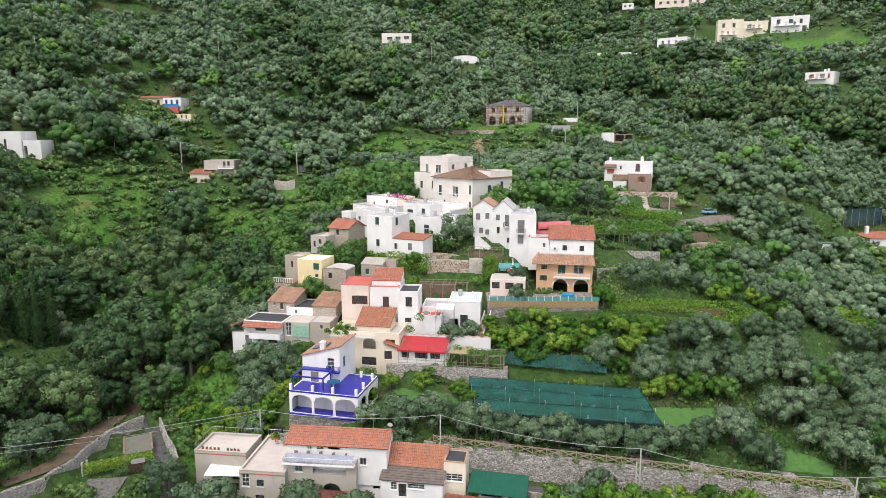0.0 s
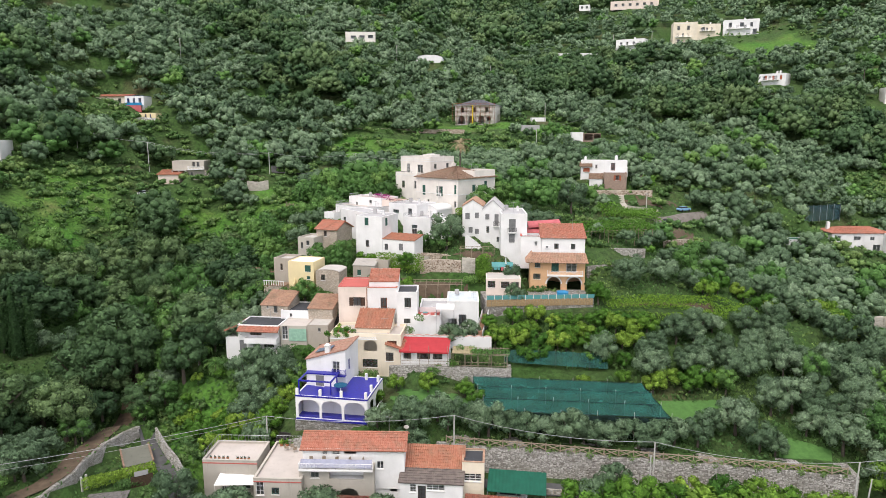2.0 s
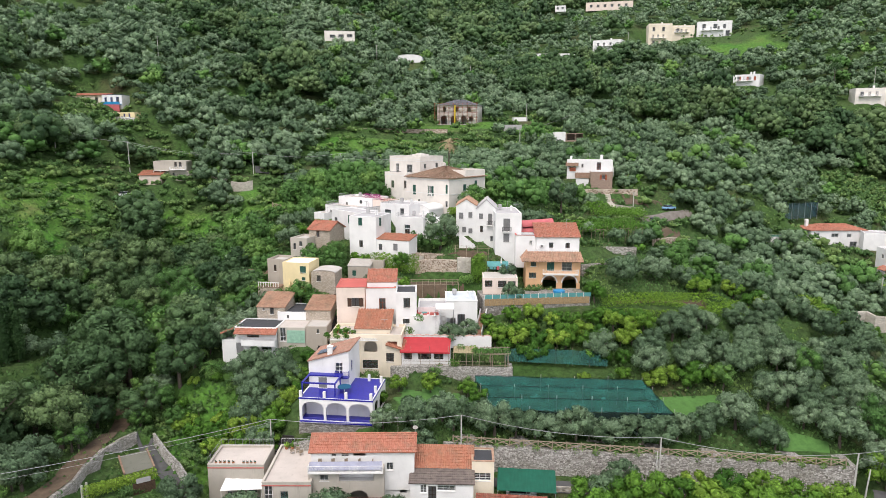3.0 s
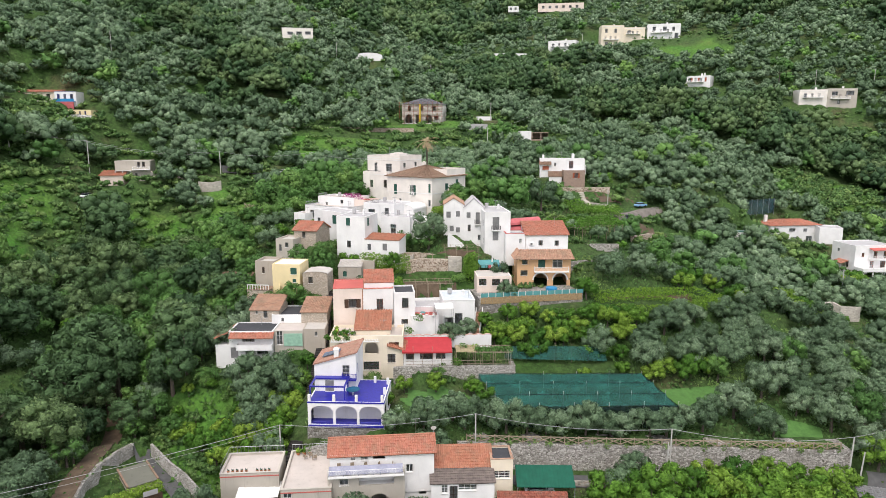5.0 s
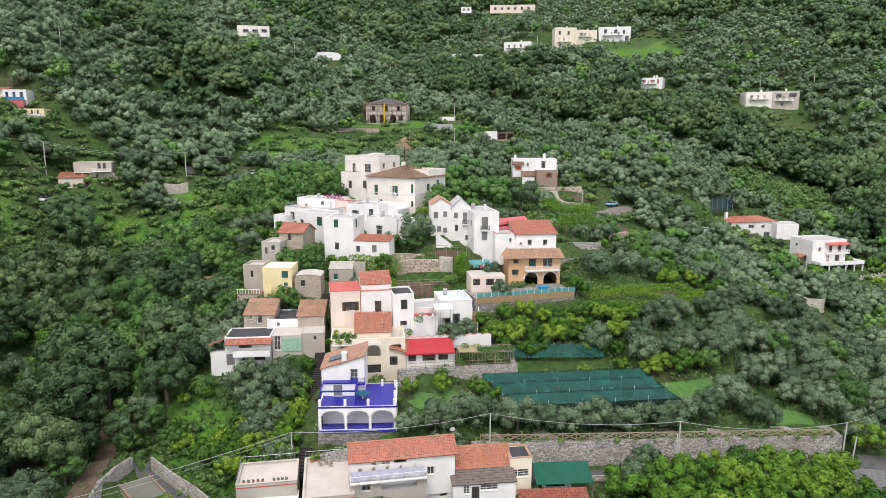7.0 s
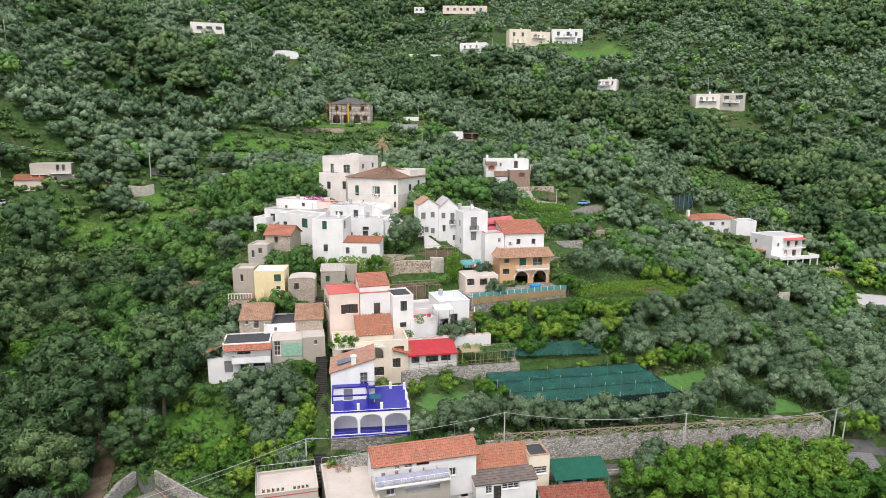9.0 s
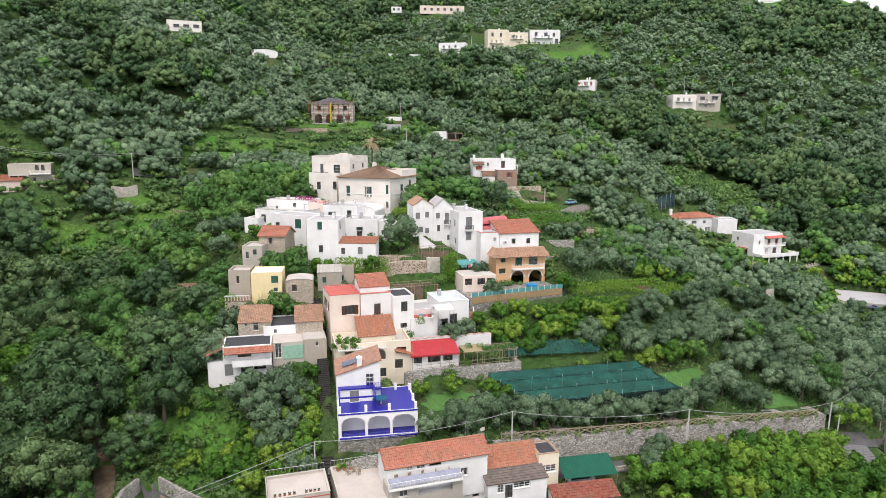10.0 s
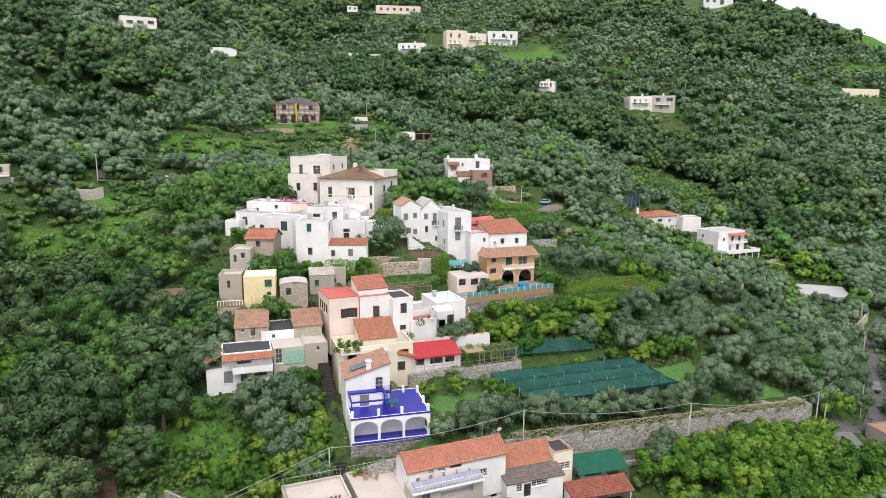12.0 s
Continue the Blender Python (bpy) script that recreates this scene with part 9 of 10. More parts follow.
# where what grows: (x, y, reach in x, reach in y, kind)
WOODS = [(178, 184, 22, 14, "oak_tree"), (-45, 318, 23, 24, "oak_tree"), (-80, 372, 24, 26, "oak_tree"), (98, 374, 42, 34, "oak_tree"), (138, 314, 30, 17, "oak_tree"), (196, 281, 42, 22, "oak_tree"), (226, 244, 34, 26, "oak_tree"),
         (224, 196, 34, 30, "oak_tree"), (85, 560, 62, 95, "oak_tree"), (370, 335, 66, 26, "oak_tree"), (305, 425, 80, 24, "oak_tree"), (440, 350, 60, 40, "oak_tree"), (-70, 172, 27, 34, "oak_tree"), (-58, 142, 17, 18, "oak_tree"),
         (-98, 160, 15, 22, "oak_tree"), (-160, 266, 22, 22, "oak_tree"), (-10, 470, 40, 30, "oak_tree"), (200, 560, 80, 40, "oak_tree"), (150, 700, 200, 60, "oak_tree"), (-150, 420, 50, 30, "oak_tree")]
FRESH = [(-62, 204, 17, 11, "bush"), (-46, 181, 9, 8, "light_tree"), (-60, 150, 8, 9, "light_tree"), (-43, 108, 10, 16, "bush"), (-30, 150, 10, 9, "light_tree"), (28, 176, 16, 14, "light_tree"), (-20, 200, 22, 18, "light_tree"), (180, 227, 22, 20, "bush"), (-100, 197, 17, 26, "bush"),
         (46, 165, 16, 10, "bush"), (46, 124, 11, 6, "bush"), (10, 262, 45, 20, "bush"), (202, 160, 14, 9, "bush"), (215, 378, 22, 14, "bush"), (14, 158, 12, 6, "light_tree"), (-34, 100, 7, 8, "bush")]
CITRUS_GARDENS = [(23, 119.5, 17, 7.5), (34, 72.5, 55, 11.5), (-12, 150, 7, 4), (-34, 106, 8, 8), (0, 104, 8, 6), (-4, 140, 9, 6), (22, 110.5, 13, 2.0), (60, 128, 9, 5), (40, 104.5, 8, 2.5), (6, 143, 5, 4), (88, 132, 12, 6)]


def blob(x, y, cx, cy, rx, ry):
    n = noise.noise(Vector((x * 0.035, y * 0.035, 3.0))) * 0.55
    return ((x - cx) / rx) ** 2 + ((y - cy) / ry) ** 2 < (1 + n) ** 2


# before these houses only low plants grow
LOW = [(71, 262, 10, 7, -8), (-156, 334, 20, 9, 0), (-153, 391, 9, 7, 0), (36, 195, 20, 5.5, 4), (-36, 230, 22, 5, -14), (-48, 224, 8, 5, 0), (-80, 121.5, 8, 6, 0), (-67, 139, 6, 8, 20), (144, 160, 15, 7, 4), (129, 176, 8, 7, 0), (148, 148, 14, 8, 8), (103, 131, 9, 8, 10), (136, 130, 8, 7, -40), (124, 190, 14, 5, -10), (68, 190, 12, 9, 18), (68, 174, 11, 9, 25), (43, 144, 11, 5, 0), (134, 201, 12, 4, 15), (58, 192, 13, 9, -14), (-82, 219, 13, 9, 0), (-135, 196, 16, 8, 0), (190, 402, 40, 12, -15), (181, 330, 16, 8, -45), (230, 290, 18, 8, -22), (28, 290, 16, 7, -20), (-104, 252, 16, 8, -5)]
CLEAR = []  # open ground: (x, y, half length, half width, turn)


def free(x, y, room, low=False):
    for (px, py, pz), yaw, w, d in PADS:
        if abs(x - px) > 45 or abs(y - py) > 45:
            continue
        c, s = math.cos(radians(yaw)), math.sin(radians(yaw))
        lx, ly = (x - px) * c + (y - py) * s, -(x - px) * s + (y - py) * c
        if -room * 0.7 - 0.3 < lx < w + room * 0.7 + 0.3 and -room * 0.8 - (0.7 if py < 195 or low else 9.0 if px < 120 else 20.0) < ly < d + room * 0.6:
            return False
    for cx, cy, a, b, turn in CLEAR if low else CLEAR + LOW:
        c, s = math.cos(radians(turn)), math.sin(radians(turn))
        lx, ly = (x - cx) * c + (y - cy) * s, -(x - cx) * s + (y - cy) * c
        if abs(lx) < a + room * 0.5 and abs(ly) < b + room * 0.5:
            return False
    along, across = wall_side(x, y)
    if -2 < along < 64 and -4.2 < across < 0.8 + room * 0.6:
        return False
    if -4 < along < 21 and -14 < across < -4:
        return False
    return True


CLEAR += CLEAR_SITE + [(41, 193.2, 19, 2.2, -3), (58.8, 190.5, 1.6, 8, -12), (68, 192, 6, 2.0, 18), (69, 170.5, 4.5, 1.8, 25), (42, 146.6, 9, 2.4, -3), (73.5, 183.5, 10, 1.8, 33), (146, 153.5, 12, 1.6, 9.5), (103, 137, 6, 1.4, 5), (144, 162, 9, 3, -5), (-83, 129, 4.5, 3, 0), (20, 111, 10, 2.0, -15.7), (49, 125.6, 16, 3.2, 0), (-66.5, 149, 3.2, 3.2, 0), (-58, 160, 4, 4, 0), (-70, 171, 4.5, 4.5, 0), (-71, 148, 3.2, 3.2, 0)]
near_trees, far_trees = [], []
for cx, cy, rx, ry in CITRUS_GARDENS:
    gap = 4.1 if cy < 85 else 2.9
    for i in range(int(rx * 2 / gap) + 1):
        for j in range(int(ry * 2 / gap) + 1):
            xx, yy = cx - rx + gap * i + rng.uniform(-0.9, 0.9), cy - ry + gap * j + rng.uniform(-0.9, 0.9)
            if blob(xx, yy, cx, cy, rx, ry) and free(xx, yy, 1.2) and yy > 60.5:
                near_trees.append(("citrus_tree", xx, yy, rng.uniform(0.8, 1.2) * (1.55 if yy < 85 else 1.1)))
# olives in a row before the shade net
for i in range(9):
    f = (i + 0.5 + rng.uniform(-0.25, 0.25)) / 9
    near_trees.append(("olive_tree", 3 + 29 * f, 96.1 - 5.2 * f, rng.uniform(0.85, 1.12)))
# single large olives
for xx, yy, s in ((-36, 117.2, 1.45), (-29.4, 114.6, 1.45), (-33.4, 111.8, 1.25), (-30.2, 108.0, 1.0), (15.6, 135.0, 0.75), (-40.5, 127, 1.3), (-44, 133, 1.3), (-33.5, 105, 1.15), (-31.2, 100.5, 0.9), (-40.2, 88.2, 1.05), (-62.6, 92.6, 1.2), (-63.0, 98.5, 1.15), (3.2, 150.5, 1.45), (14.8, 127.2, 0.8), (38, 171, 1.5), (-2.5, 99.5, 0.95), (3.0, 98.8, 0.8), (-7.5, 97.5, 0.9), (-12, 98.0, 0.8)):
    near_trees.append(("olive_tree", xx, yy, s))
y = 62.0
while y < 900:
    step = 4.4 if y < 134 else 4.8 if y < 165 else 5.2 if y < 260 else 5.8 if y < 420 else 8.0 if y < 600 else 11.0
    x = -0.69 * y - 18
    while x < 1.96 * (y - 16) - 30 and x < 640:
        xx, yy = x + rng.uniform(-0.42, 0.42) * step, y + rng.uniform(-0.42, 0.42) * step
        x += step
        kind_name = "olive_tree"
        for q in WOODS:
            if blob(xx, yy, *q[:4]):
                kind_name = "oak_tree" if rng.random() < (0.5 if yy < 200 else 0.88) else "light_tree" if rng.random() < 0.6 else "olive_tree"
        if kind_name == "olive_tree" and (yy > 260 or xx < -55) and noise.noise(Vector((xx * 0.03, yy * 0.03, 9.0))) > 0.5:
            kind_name = "oak_tree"
        gully = -130 < xx < -0.3 * yy - 6 and 104 < yy < 225
        if gully and kind_name == "olive_tree":
            pick = noise.noise(Vector((xx * 0.31, yy * 0.31, 4.0)))
            kind_name = "oak_tree" if pick > 0.05 else "light_tree" if pick < -0.25 else kind_name
        for q in FRESH:
            if blob(xx, yy, *q[:4]):
                kind_name = q[4]
        village = -42 < xx < 72 and 138 < yy < 206
        if kind_name == "olive_tree" and rng.random() < (0.45 if village else 0.04):
            kind_name = "light_tree"
            if village and rng.random() < 0.55:
                kind_name = "bush" if rng.random() < 0.5 else "citrus_tree"
        if rng.random() < (0.07 if kind_name == "olive_tree" else 0.02):
            continue
        s = rng.uniform(0.72, 1.2)
        if kind_name == "oak_tree" and rng.random() < 0.15:
            s *= 1.35
        if gully and kind_name != "olive_tree":
            s *= 1.15
        if any(blob(xx, yy, *q) for q in CITRUS_GARDENS):
            continue
        bare = open_grass(xx, yy)[0]
        if math.hypot(xx + 57, yy - 16) > 596 and xx > 380:
            continue
        if bare > 0.5:
            if yy > 320 or rng.random() < (0.15 if xx < -80 or xx > 150 else 0.55):
                continue
            kind_name, s = "bush", rng.uniform(0.5, 1.0)
        if -62 < xx < -36 and 78 < yy < 112 and np.interp(yy, YARD_Y, YARD_W) - 3.6 < xx < np.interp(yy, LANE_Y, LANE_X) + 2.2:
            continue
        if not free(xx, yy, KINDS[kind_name][0] * s * 0.85):
            if kind_name in ("olive_tree", "oak_tree", "light_tree") and free(xx, yy, 0.9, True):
                kind_name, s = "bush", rng.uniform(0.6, 1.1)
            else:
                continue
        (near_trees if yy < 128 and xx < 70 else far_trees).append((kind_name, xx, yy, s))
        if kind_name == "bush":
            for k in range(2):
                x2, y2 = xx + rng.uniform(-2, 2), yy + rng.uniform(-2, 2)
                if free(x2, y2, 0.8):
                    far_trees.append(("bush", x2, y2, s * rng.uniform(0.5, 1.0)))
    y += step

for xx, yy, s in ((-52.5, 87.5, 1.0), (-55.0, 88.2, 0.9), (-50.5, 85.6, 1.1), (-44.8, 90.2, 0.9), (-43.6, 88.4, 0.8), (-46.0, 86.8, 0.7), (-36.4, 90.5, 0.8), (-35.8, 94.2, 0.9)):
    near_trees.append(("bush", xx, yy, s))
near_trees += [("light_tree", -60.5, 103.5, 0.85), ("light_tree", -50, 136, 1.1)]
for k in range(1500):
    xx, yy = rng.uniform(-190, 190), rng.uniform(150, 330)
    s = rng.uniform(0.6, 1.3)
    if -0.69 * yy - 18 < xx < 1.9 * (yy - 16) - 30 and free(xx, yy, 1.4 * s, True):
        far_trees.append(("bush", xx, yy, s))
for xx, yy, sc in ((-53.5, 113.5, 0.9), (-51.0, 117.5, 1.0), (-54.2, 119.5, 1.0), (-47.5, 113.2, 0.8), (-60.6, 113.5, 1.1), (-60.8, 119.0, 1.1), (-52.0, 124.0, 1.1)):
    near_trees.append(("oak_tree" if xx < -60 else "light_tree", xx, yy, sc * 0.8))
for k in range(260):
    xx, yy = 180 + 24 * rng.normal() * 0.55, 227 + 22 * rng.normal() * 0.55
    far_trees.append(("bush", xx, yy, rng.uniform(0.7, 1.35)))
for k in range(260):
    xx, yy = rng.uniform(122, 176), rng.uniform(134, 164)
    if free(xx, yy, 0.7, True):
        far_trees.append((("bush", "bush", "citrus_tree")[k % 3], xx, yy, rng.uniform(0.55, 1.0)))
for k in range(420):
    xx, yy = rng.uniform(-125, -36), rng.uniform(192, 262)
    if free(xx, yy, 0.8, True):
        far_trees.append(("bush", xx, yy, rng.uniform(0.5, 1.15)))
for k in range(160):
    xx, yy = rng.uniform(-55, -34), rng.uniform(84, 125)
    lane_x = np.interp(yy, LANE_Y, LANE_X)
    if free(xx, yy, 0.6, True) and (yy > 112 or xx > lane_x + 2.0):
        far_trees.append(("bush", xx, yy, rng.uniform(0.35, 0.7)))
for k in range(480):
    xx, yy = rng.uniform(-46, 62), rng.uniform(84, 206)
    s = rng.uniform(0.3, 0.75)
    if free(xx, yy, 1.3 * s) and not (yy < 112 and np.interp(yy, YARD_Y, YARD_W) - 3.6 < xx < np.interp(yy, LANE_Y, LANE_X) + 1.5):
        far_trees.append(("bush", xx, yy, s))
for xx, yy, s in ((-29.8, 99.8, 0.9), (-29.2, 102.6, 1.0), (-28.4, 105.6, 0.9), (-27.6, 108.8, 1.0), (-26.8, 112.0, 0.9), (-26.0, 115.2, 0.9), (-25.0, 118.4, 0.8), (-31.5, 103.8, 1.1)):
    near_trees.append(("citrus_tree", xx, yy, s))
for xx, yy, s in ((-27.6, 135.2, 0.85), (-24.4, 134.0, 0.75), (-30.2, 136.4, 0.5), (-38.6, 140.4, 0.85), (-40.5, 137.5, 0.9), (-20.6, 130.0, 0.45)):
    near_trees.append(("light_tree", xx, yy, s))
for k in range(26):
    xx, yy = -50 + 15 * rng.random(), 97 + 25 * rng.random()
    if free(xx, yy, 1.0, True) and xx > np.interp(yy, LANE_Y, LANE_X) + 3.0:
        near_trees.append(("citrus_tree" if k % 3 else "bush", xx, yy, rng.uniform(0.55, 1.05)))
near_trees += [("citrus_tree", -9.0, 108.4, 0.85), ("citrus_tree", -3.6, 107.8, 1.0), ("citrus_tree", 2.6, 106.6, 0.9), ("citrus_tree", 4.2, 104.2, 0.9), ("citrus_tree", -12.4, 106.0, 0.8)]
for k in range(11):
    xx = 8.5 + 2.2 * k
    near_trees.append(("citrus_tree" if k % 3 == 1 else "bush", xx, 111.6 - 0.22 * (xx - 8.5) + rng.uniform(-0.5, 0.5), rng.uniform(0.5, 0.8)))
near_trees.append(("bush", 13.5, 82.0, 1.1))
near_trees.append(("bush", 15.6, 81.4, 1.0))
count = {}
for kind_name, xx, yy, s in near_trees:
    count[kind_name] = count.get(kind_name, 0) + 1
    if count[kind_name] <= 290:
        plant(kind_name, xx, yy, s)
    else:
        far_trees.append((kind_name, xx, yy, s))

# the rest of the groves and woods, joined by kind
STUFF = {"olive_tree": ("olive_grove", "grey-green olive groves on terraces"), "oak_tree": ("woodland", "dark green woodland of the gullies"), "light_tree": ("leafy_thicket", "fresh green leafy trees between the groves"),
         "citrus_tree": ("citrus_grove", "bright green citrus groves"), "bush": ("undergrowth", "low green bushes and brambles")}
far_xy = np.array([(q[1], q[2]) for q in far_trees])
far_z = height(far_xy[:, 0], far_xy[:, 1])
pools = {}
for kind_name, (rad_, hei_, lob_, cards_, size_, mat_, label_, cat_) in KINDS.items():
    for level, (frac, grow, lobes_) in enumerate(((0.46, 1.32, lob_ * 0.75), (0.145, 1.65, lob_ * 0.78), (0.07, 2.1, lob_ * 0.72), (0.018, 3.1, lob_ * 0.45))):
        pools[kind_name, level] = [crown(np.random.default_rng(500 + 20 * level + k), rad_, hei_, max(3, int(lobes_ * (1.25 if kind_name == "oak_tree" and level < 3 else 1.0))), int(cards_ * frac * (1.5 if kind_name == "oak_tree" and level else 1.0)), size_ * grow * (0.78 if kind_name == "oak_tree" and level else 1.0), base=hei_ * (0.08 if kind_name != "bush" else -0.1), flat=0.25 * (k % 3), ball=BALL if level < 2 else KNOB, full=level > 0) for k in range(8)]
gathered = {k: ([], [], [], [], [0]) for k in KINDS}
for (kind_name, xx, yy, s), zz in zip(far_trees, far_z):
    dist = math.hypot(xx + 25, yy)
    level = 0 if dist < (205 if xx < 20 else 165) else 1 if dist < 260 else 2 if dist < 430 else 3
    v, f, nn = pools[kind_name, level][int(rng.integers(8))]
    a = rng.uniform(0, math.tau)
    c_, s_ = math.cos(a), math.sin(a)
    if dist > 200:
        s *= 1.14 if kind_name == "olive_tree" and xx > 20 and dist < 330 else 1.3
    w = np.stack([v[:, 0] * c_ - v[:, 1] * s_, v[:, 0] * s_ + v[:, 1] * c_, v[:, 2] * rng.uniform(0.85, 1.15)], 1) * s + (xx, yy, zz)
    V, F, T, M, N = gathered[kind_name]
    V.append(w)
    M.append(np.stack([nn[:, 0] * c_ - nn[:, 1] * s_, nn[:, 0] * s_ + nn[:, 1] * c_, nn[:, 2]], 1))
    F.append(f + N[0])
    T.append(np.full(len(w), rng.random()))
    N[0] += len(w)
for kind_name, (V, F, T, M, N) in gathered.items():
    if V:
        me = mesh_from_arrays(STUFF[kind_name][0], np.concatenate(V), np.concatenate(F), KINDS[kind_name][5], tint=np.concatenate(T), normals=np.concatenate(M))
        tagged(new(STUFF[kind_name][0], me), STUFF[kind_name][1], "trees", kind="stuff")


# single plants
def cypress(x, y, h, w):
    root = thing("cypress", pose(x, y, float(height(x, y)[0])), "tall dark slender cypress tree", "tree", "cypresses")
    r = np.random.default_rng(int(h * 100))
    lob = np.array([(r.normal() * 0.12, r.normal() * 0.12, 0.6 + (h - 0.8) * k / 11, w * (0.55 + 0.45 * math.sin(math.pi * min(1, 0.2 + k / 11 * 0.8))) * (1 if k < 9 else 0.55)) for k in range(12)])
    v = leaf_cards(r, lob, 2200, 0.36, 0.6, 0.6, (0.8, 1.1))
    ob = new("crown", mesh_from_arrays("crown", v, np.arange(len(v)).reshape(-1, 4), CYPRESS, tint=np.zeros(len(v))))
    ob.parent = root
    bm = bmesh.new()
    rod(bm, (0, 0, -0.5), (0, 0, h * 0.9), 0.22, 7, 0.05)
    part("trunk", bm, BARK, root)
    bm = bmesh.new()
    rod(bm, (0, 0, 0.6), (0, 0, h * 0.35), w * 0.5, 9, w * 0.8)
    rod(bm, (0, 0, h * 0.35), (0, 0, h * 0.95), w * 0.8, 9, w * 0.15)
    part("inner_foliage", bm, CYPRESS, root)


for x, y, h, w in ((-84.0, 127.6, 12.2, 1.5), (-82.2, 128.4, 14.4, 1.6), (-80.6, 130.4, 12.6, 1.45), (-86.0, 128.4, 10.5, 1.3)):
    cypress(x, y, h, w)


def umbrella_pine(x, y, h):
    root = thing("umbrella_pine", pose(x, y, float(height(x, y)[0])), "umbrella pine with flat dark crown on bare trunk", "tree")
    bm = bmesh.new()
    rod(bm, (0, 0, -0.6), (0.3, 0, h * 0.7), 0.3, 7, 0.2)
    for k in range(5):
        a = math.tau * k / 5
        rod(bm, (0.3, 0, h * 0.68), (0.3 + 2.6 * math.cos(a), 2.6 * math.sin(a), h * 0.88), 0.14, 5, 0.06)
    part("trunk", bm, BARK, root)
    r = np.random.default_rng(77)
    lob = np.array([(0.3 + 3.4 * math.sqrt(r.random()) * math.cos(a), 3.4 * math.sqrt(r.random()) * math.sin(a), h * r.uniform(0.86, 0.96), r.uniform(0.9, 1.4)) for a in np.linspace(0, 6.1, 14)])
    v = leaf_cards(r, lob, 700, 0.6, 0.6, 0.6)
    new("crown", mesh_from_arrays("crown", v, np.arange(len(v)).reshape(-1, 4), OAK, tint=np.full(len(v), 0.3))).parent = root


umbrella_pine(223, 318, 13.0)


def tall_tree(x, y, radius, h, boughs, n, size, mat, label, seed, flat=0.0):
    """A single large tree of the gully, with its own crown."""
    root = thing("large_tree", pose(x, y, float(height(x, y)[0])), label, "tree", "large trees of the gully")
    r = np.random.default_rng(seed)
    v, f, nn = crown(r, radius, h, boughs, n, size, base=h * 0.06, flat=flat)
    new("crown", mesh_from_arrays("crown", v, f, mat, tint=np.full(len(v), 0.5), normals=nn)).parent = root
    new("trunk", trunk_mesh("trunk", r, h, 0.05 * radius, 5, BARK)).parent = root


tall_tree(-66.5, 149, 4.3, 9.5, 26, 4600, 0.36, LIGHT, "round dome of bright ivy over a tree in the gully", 61)
tall_tree(-58, 160, 6.4, 11.5, 15, 4200, 0.42, LIGHT, "tall pale green tree with open spreading boughs", 62, 0.4)
tall_tree(-70, 171, 6.8, 11.0, 17, 4400, 0.42, OAK, "broad dark oak with rounded boughs in the gully", 63, 0.2)
tall_tree(-71, 148, 4.6, 7.0, 16, 3400, 0.4, CITRUS, "dome of bright green creeper over a gully tree", 64, 0.1)
tall_tree(-60, 132, 4.4, 7.0, 16, 3000, 0.4, OAK, "dense dark shrub tree beside the track", 64)


def palm(x, y, h, label, dry=False):
    root = thing("palm_tree", pose(x, y, float(height(x, y)[0])), label, "palm tree", "palm trees")
    bm = bmesh.new()
    for k in range(8):
        rod(bm, (0, 0, -0.4 + h * k / 8), (0.02 * k, 0, -0.4 + h * (k + 1) / 8), 0.3 - 0.012 * k, 8, 0.24 - 0.012 * k)
    part("trunk", bm, BARK, root)
    r = np.random.default_rng(int(h * 10))
    mat = FROND_DRY if dry else LIGHT
    for k in range(24):
        a, el0 = r.uniform(0, math.tau), r.uniform(-0.3, 1.25)
        length = r.uniform(2.3, 3.3) * (1.25 if dry else 1.0)
        bm = bmesh.new()
        p, el = Vector((0.1, 0, h - 0.4)), el0
        d = Vector((math.cos(a), math.sin(a), 0))
        for s in range(7):
            q = p + (d * math.cos(el) + Vector((0, 0, math.sin(el)))) * length / 7
            rod(bm, p, q, 0.03, 3)
            side = Vector((-d.y, d.x, 0))
            w = 0.85 * math.sin(math.pi * (s + 0.7) / 7.6)
            for sg in (-1, 1):
                for f in (0.0, 0.5):
                    c0 = p.lerp(q, f)
                    tip = c0 + side * sg * w + (q - p) * 0.6 - Vector((0, 0, 0.18 * w))
                    bm.faces.new([bm.verts.new(c0), bm.verts.new(c0 + (q - p) * 0.42), bm.verts.new(tip)])
            p, el = q, el - (0.2 if dry else 0.3)
        part("frond", bm, mat, root)


FROND_DRY = plain("dry_palm_fronds", (0.34, 0.27, 0.16), 0.9, 0, 0.4, 2.0)
palm(10.4, 192.0, 14.2, "tall palm tree with half-dry fronds behind the villa", True)
palm(-46.5, 124.5, 3.2, "short palm with broad green fronds")
palm(-43.0, 122.0, 2.6, "short palm with broad green fronds")


def climber(name, label, lobes, n, size, mat, seed):
    """A mass of leaves over a wall, bank or pergola."""
    r = np.random.default_rng(seed)
    v = leaf_cards(r, np.array(lobes, float), n, size, 0.4, 0.7, (0.75, 1.1))
    tagged(new(name, mesh_from_arrays(name, v, np.arange(len(v)).reshape(-1, 4), mat, tint=np.full(len(v), 0.4))), label, "climbing plant", kind="stuff" if mat == FLOWERS else "")


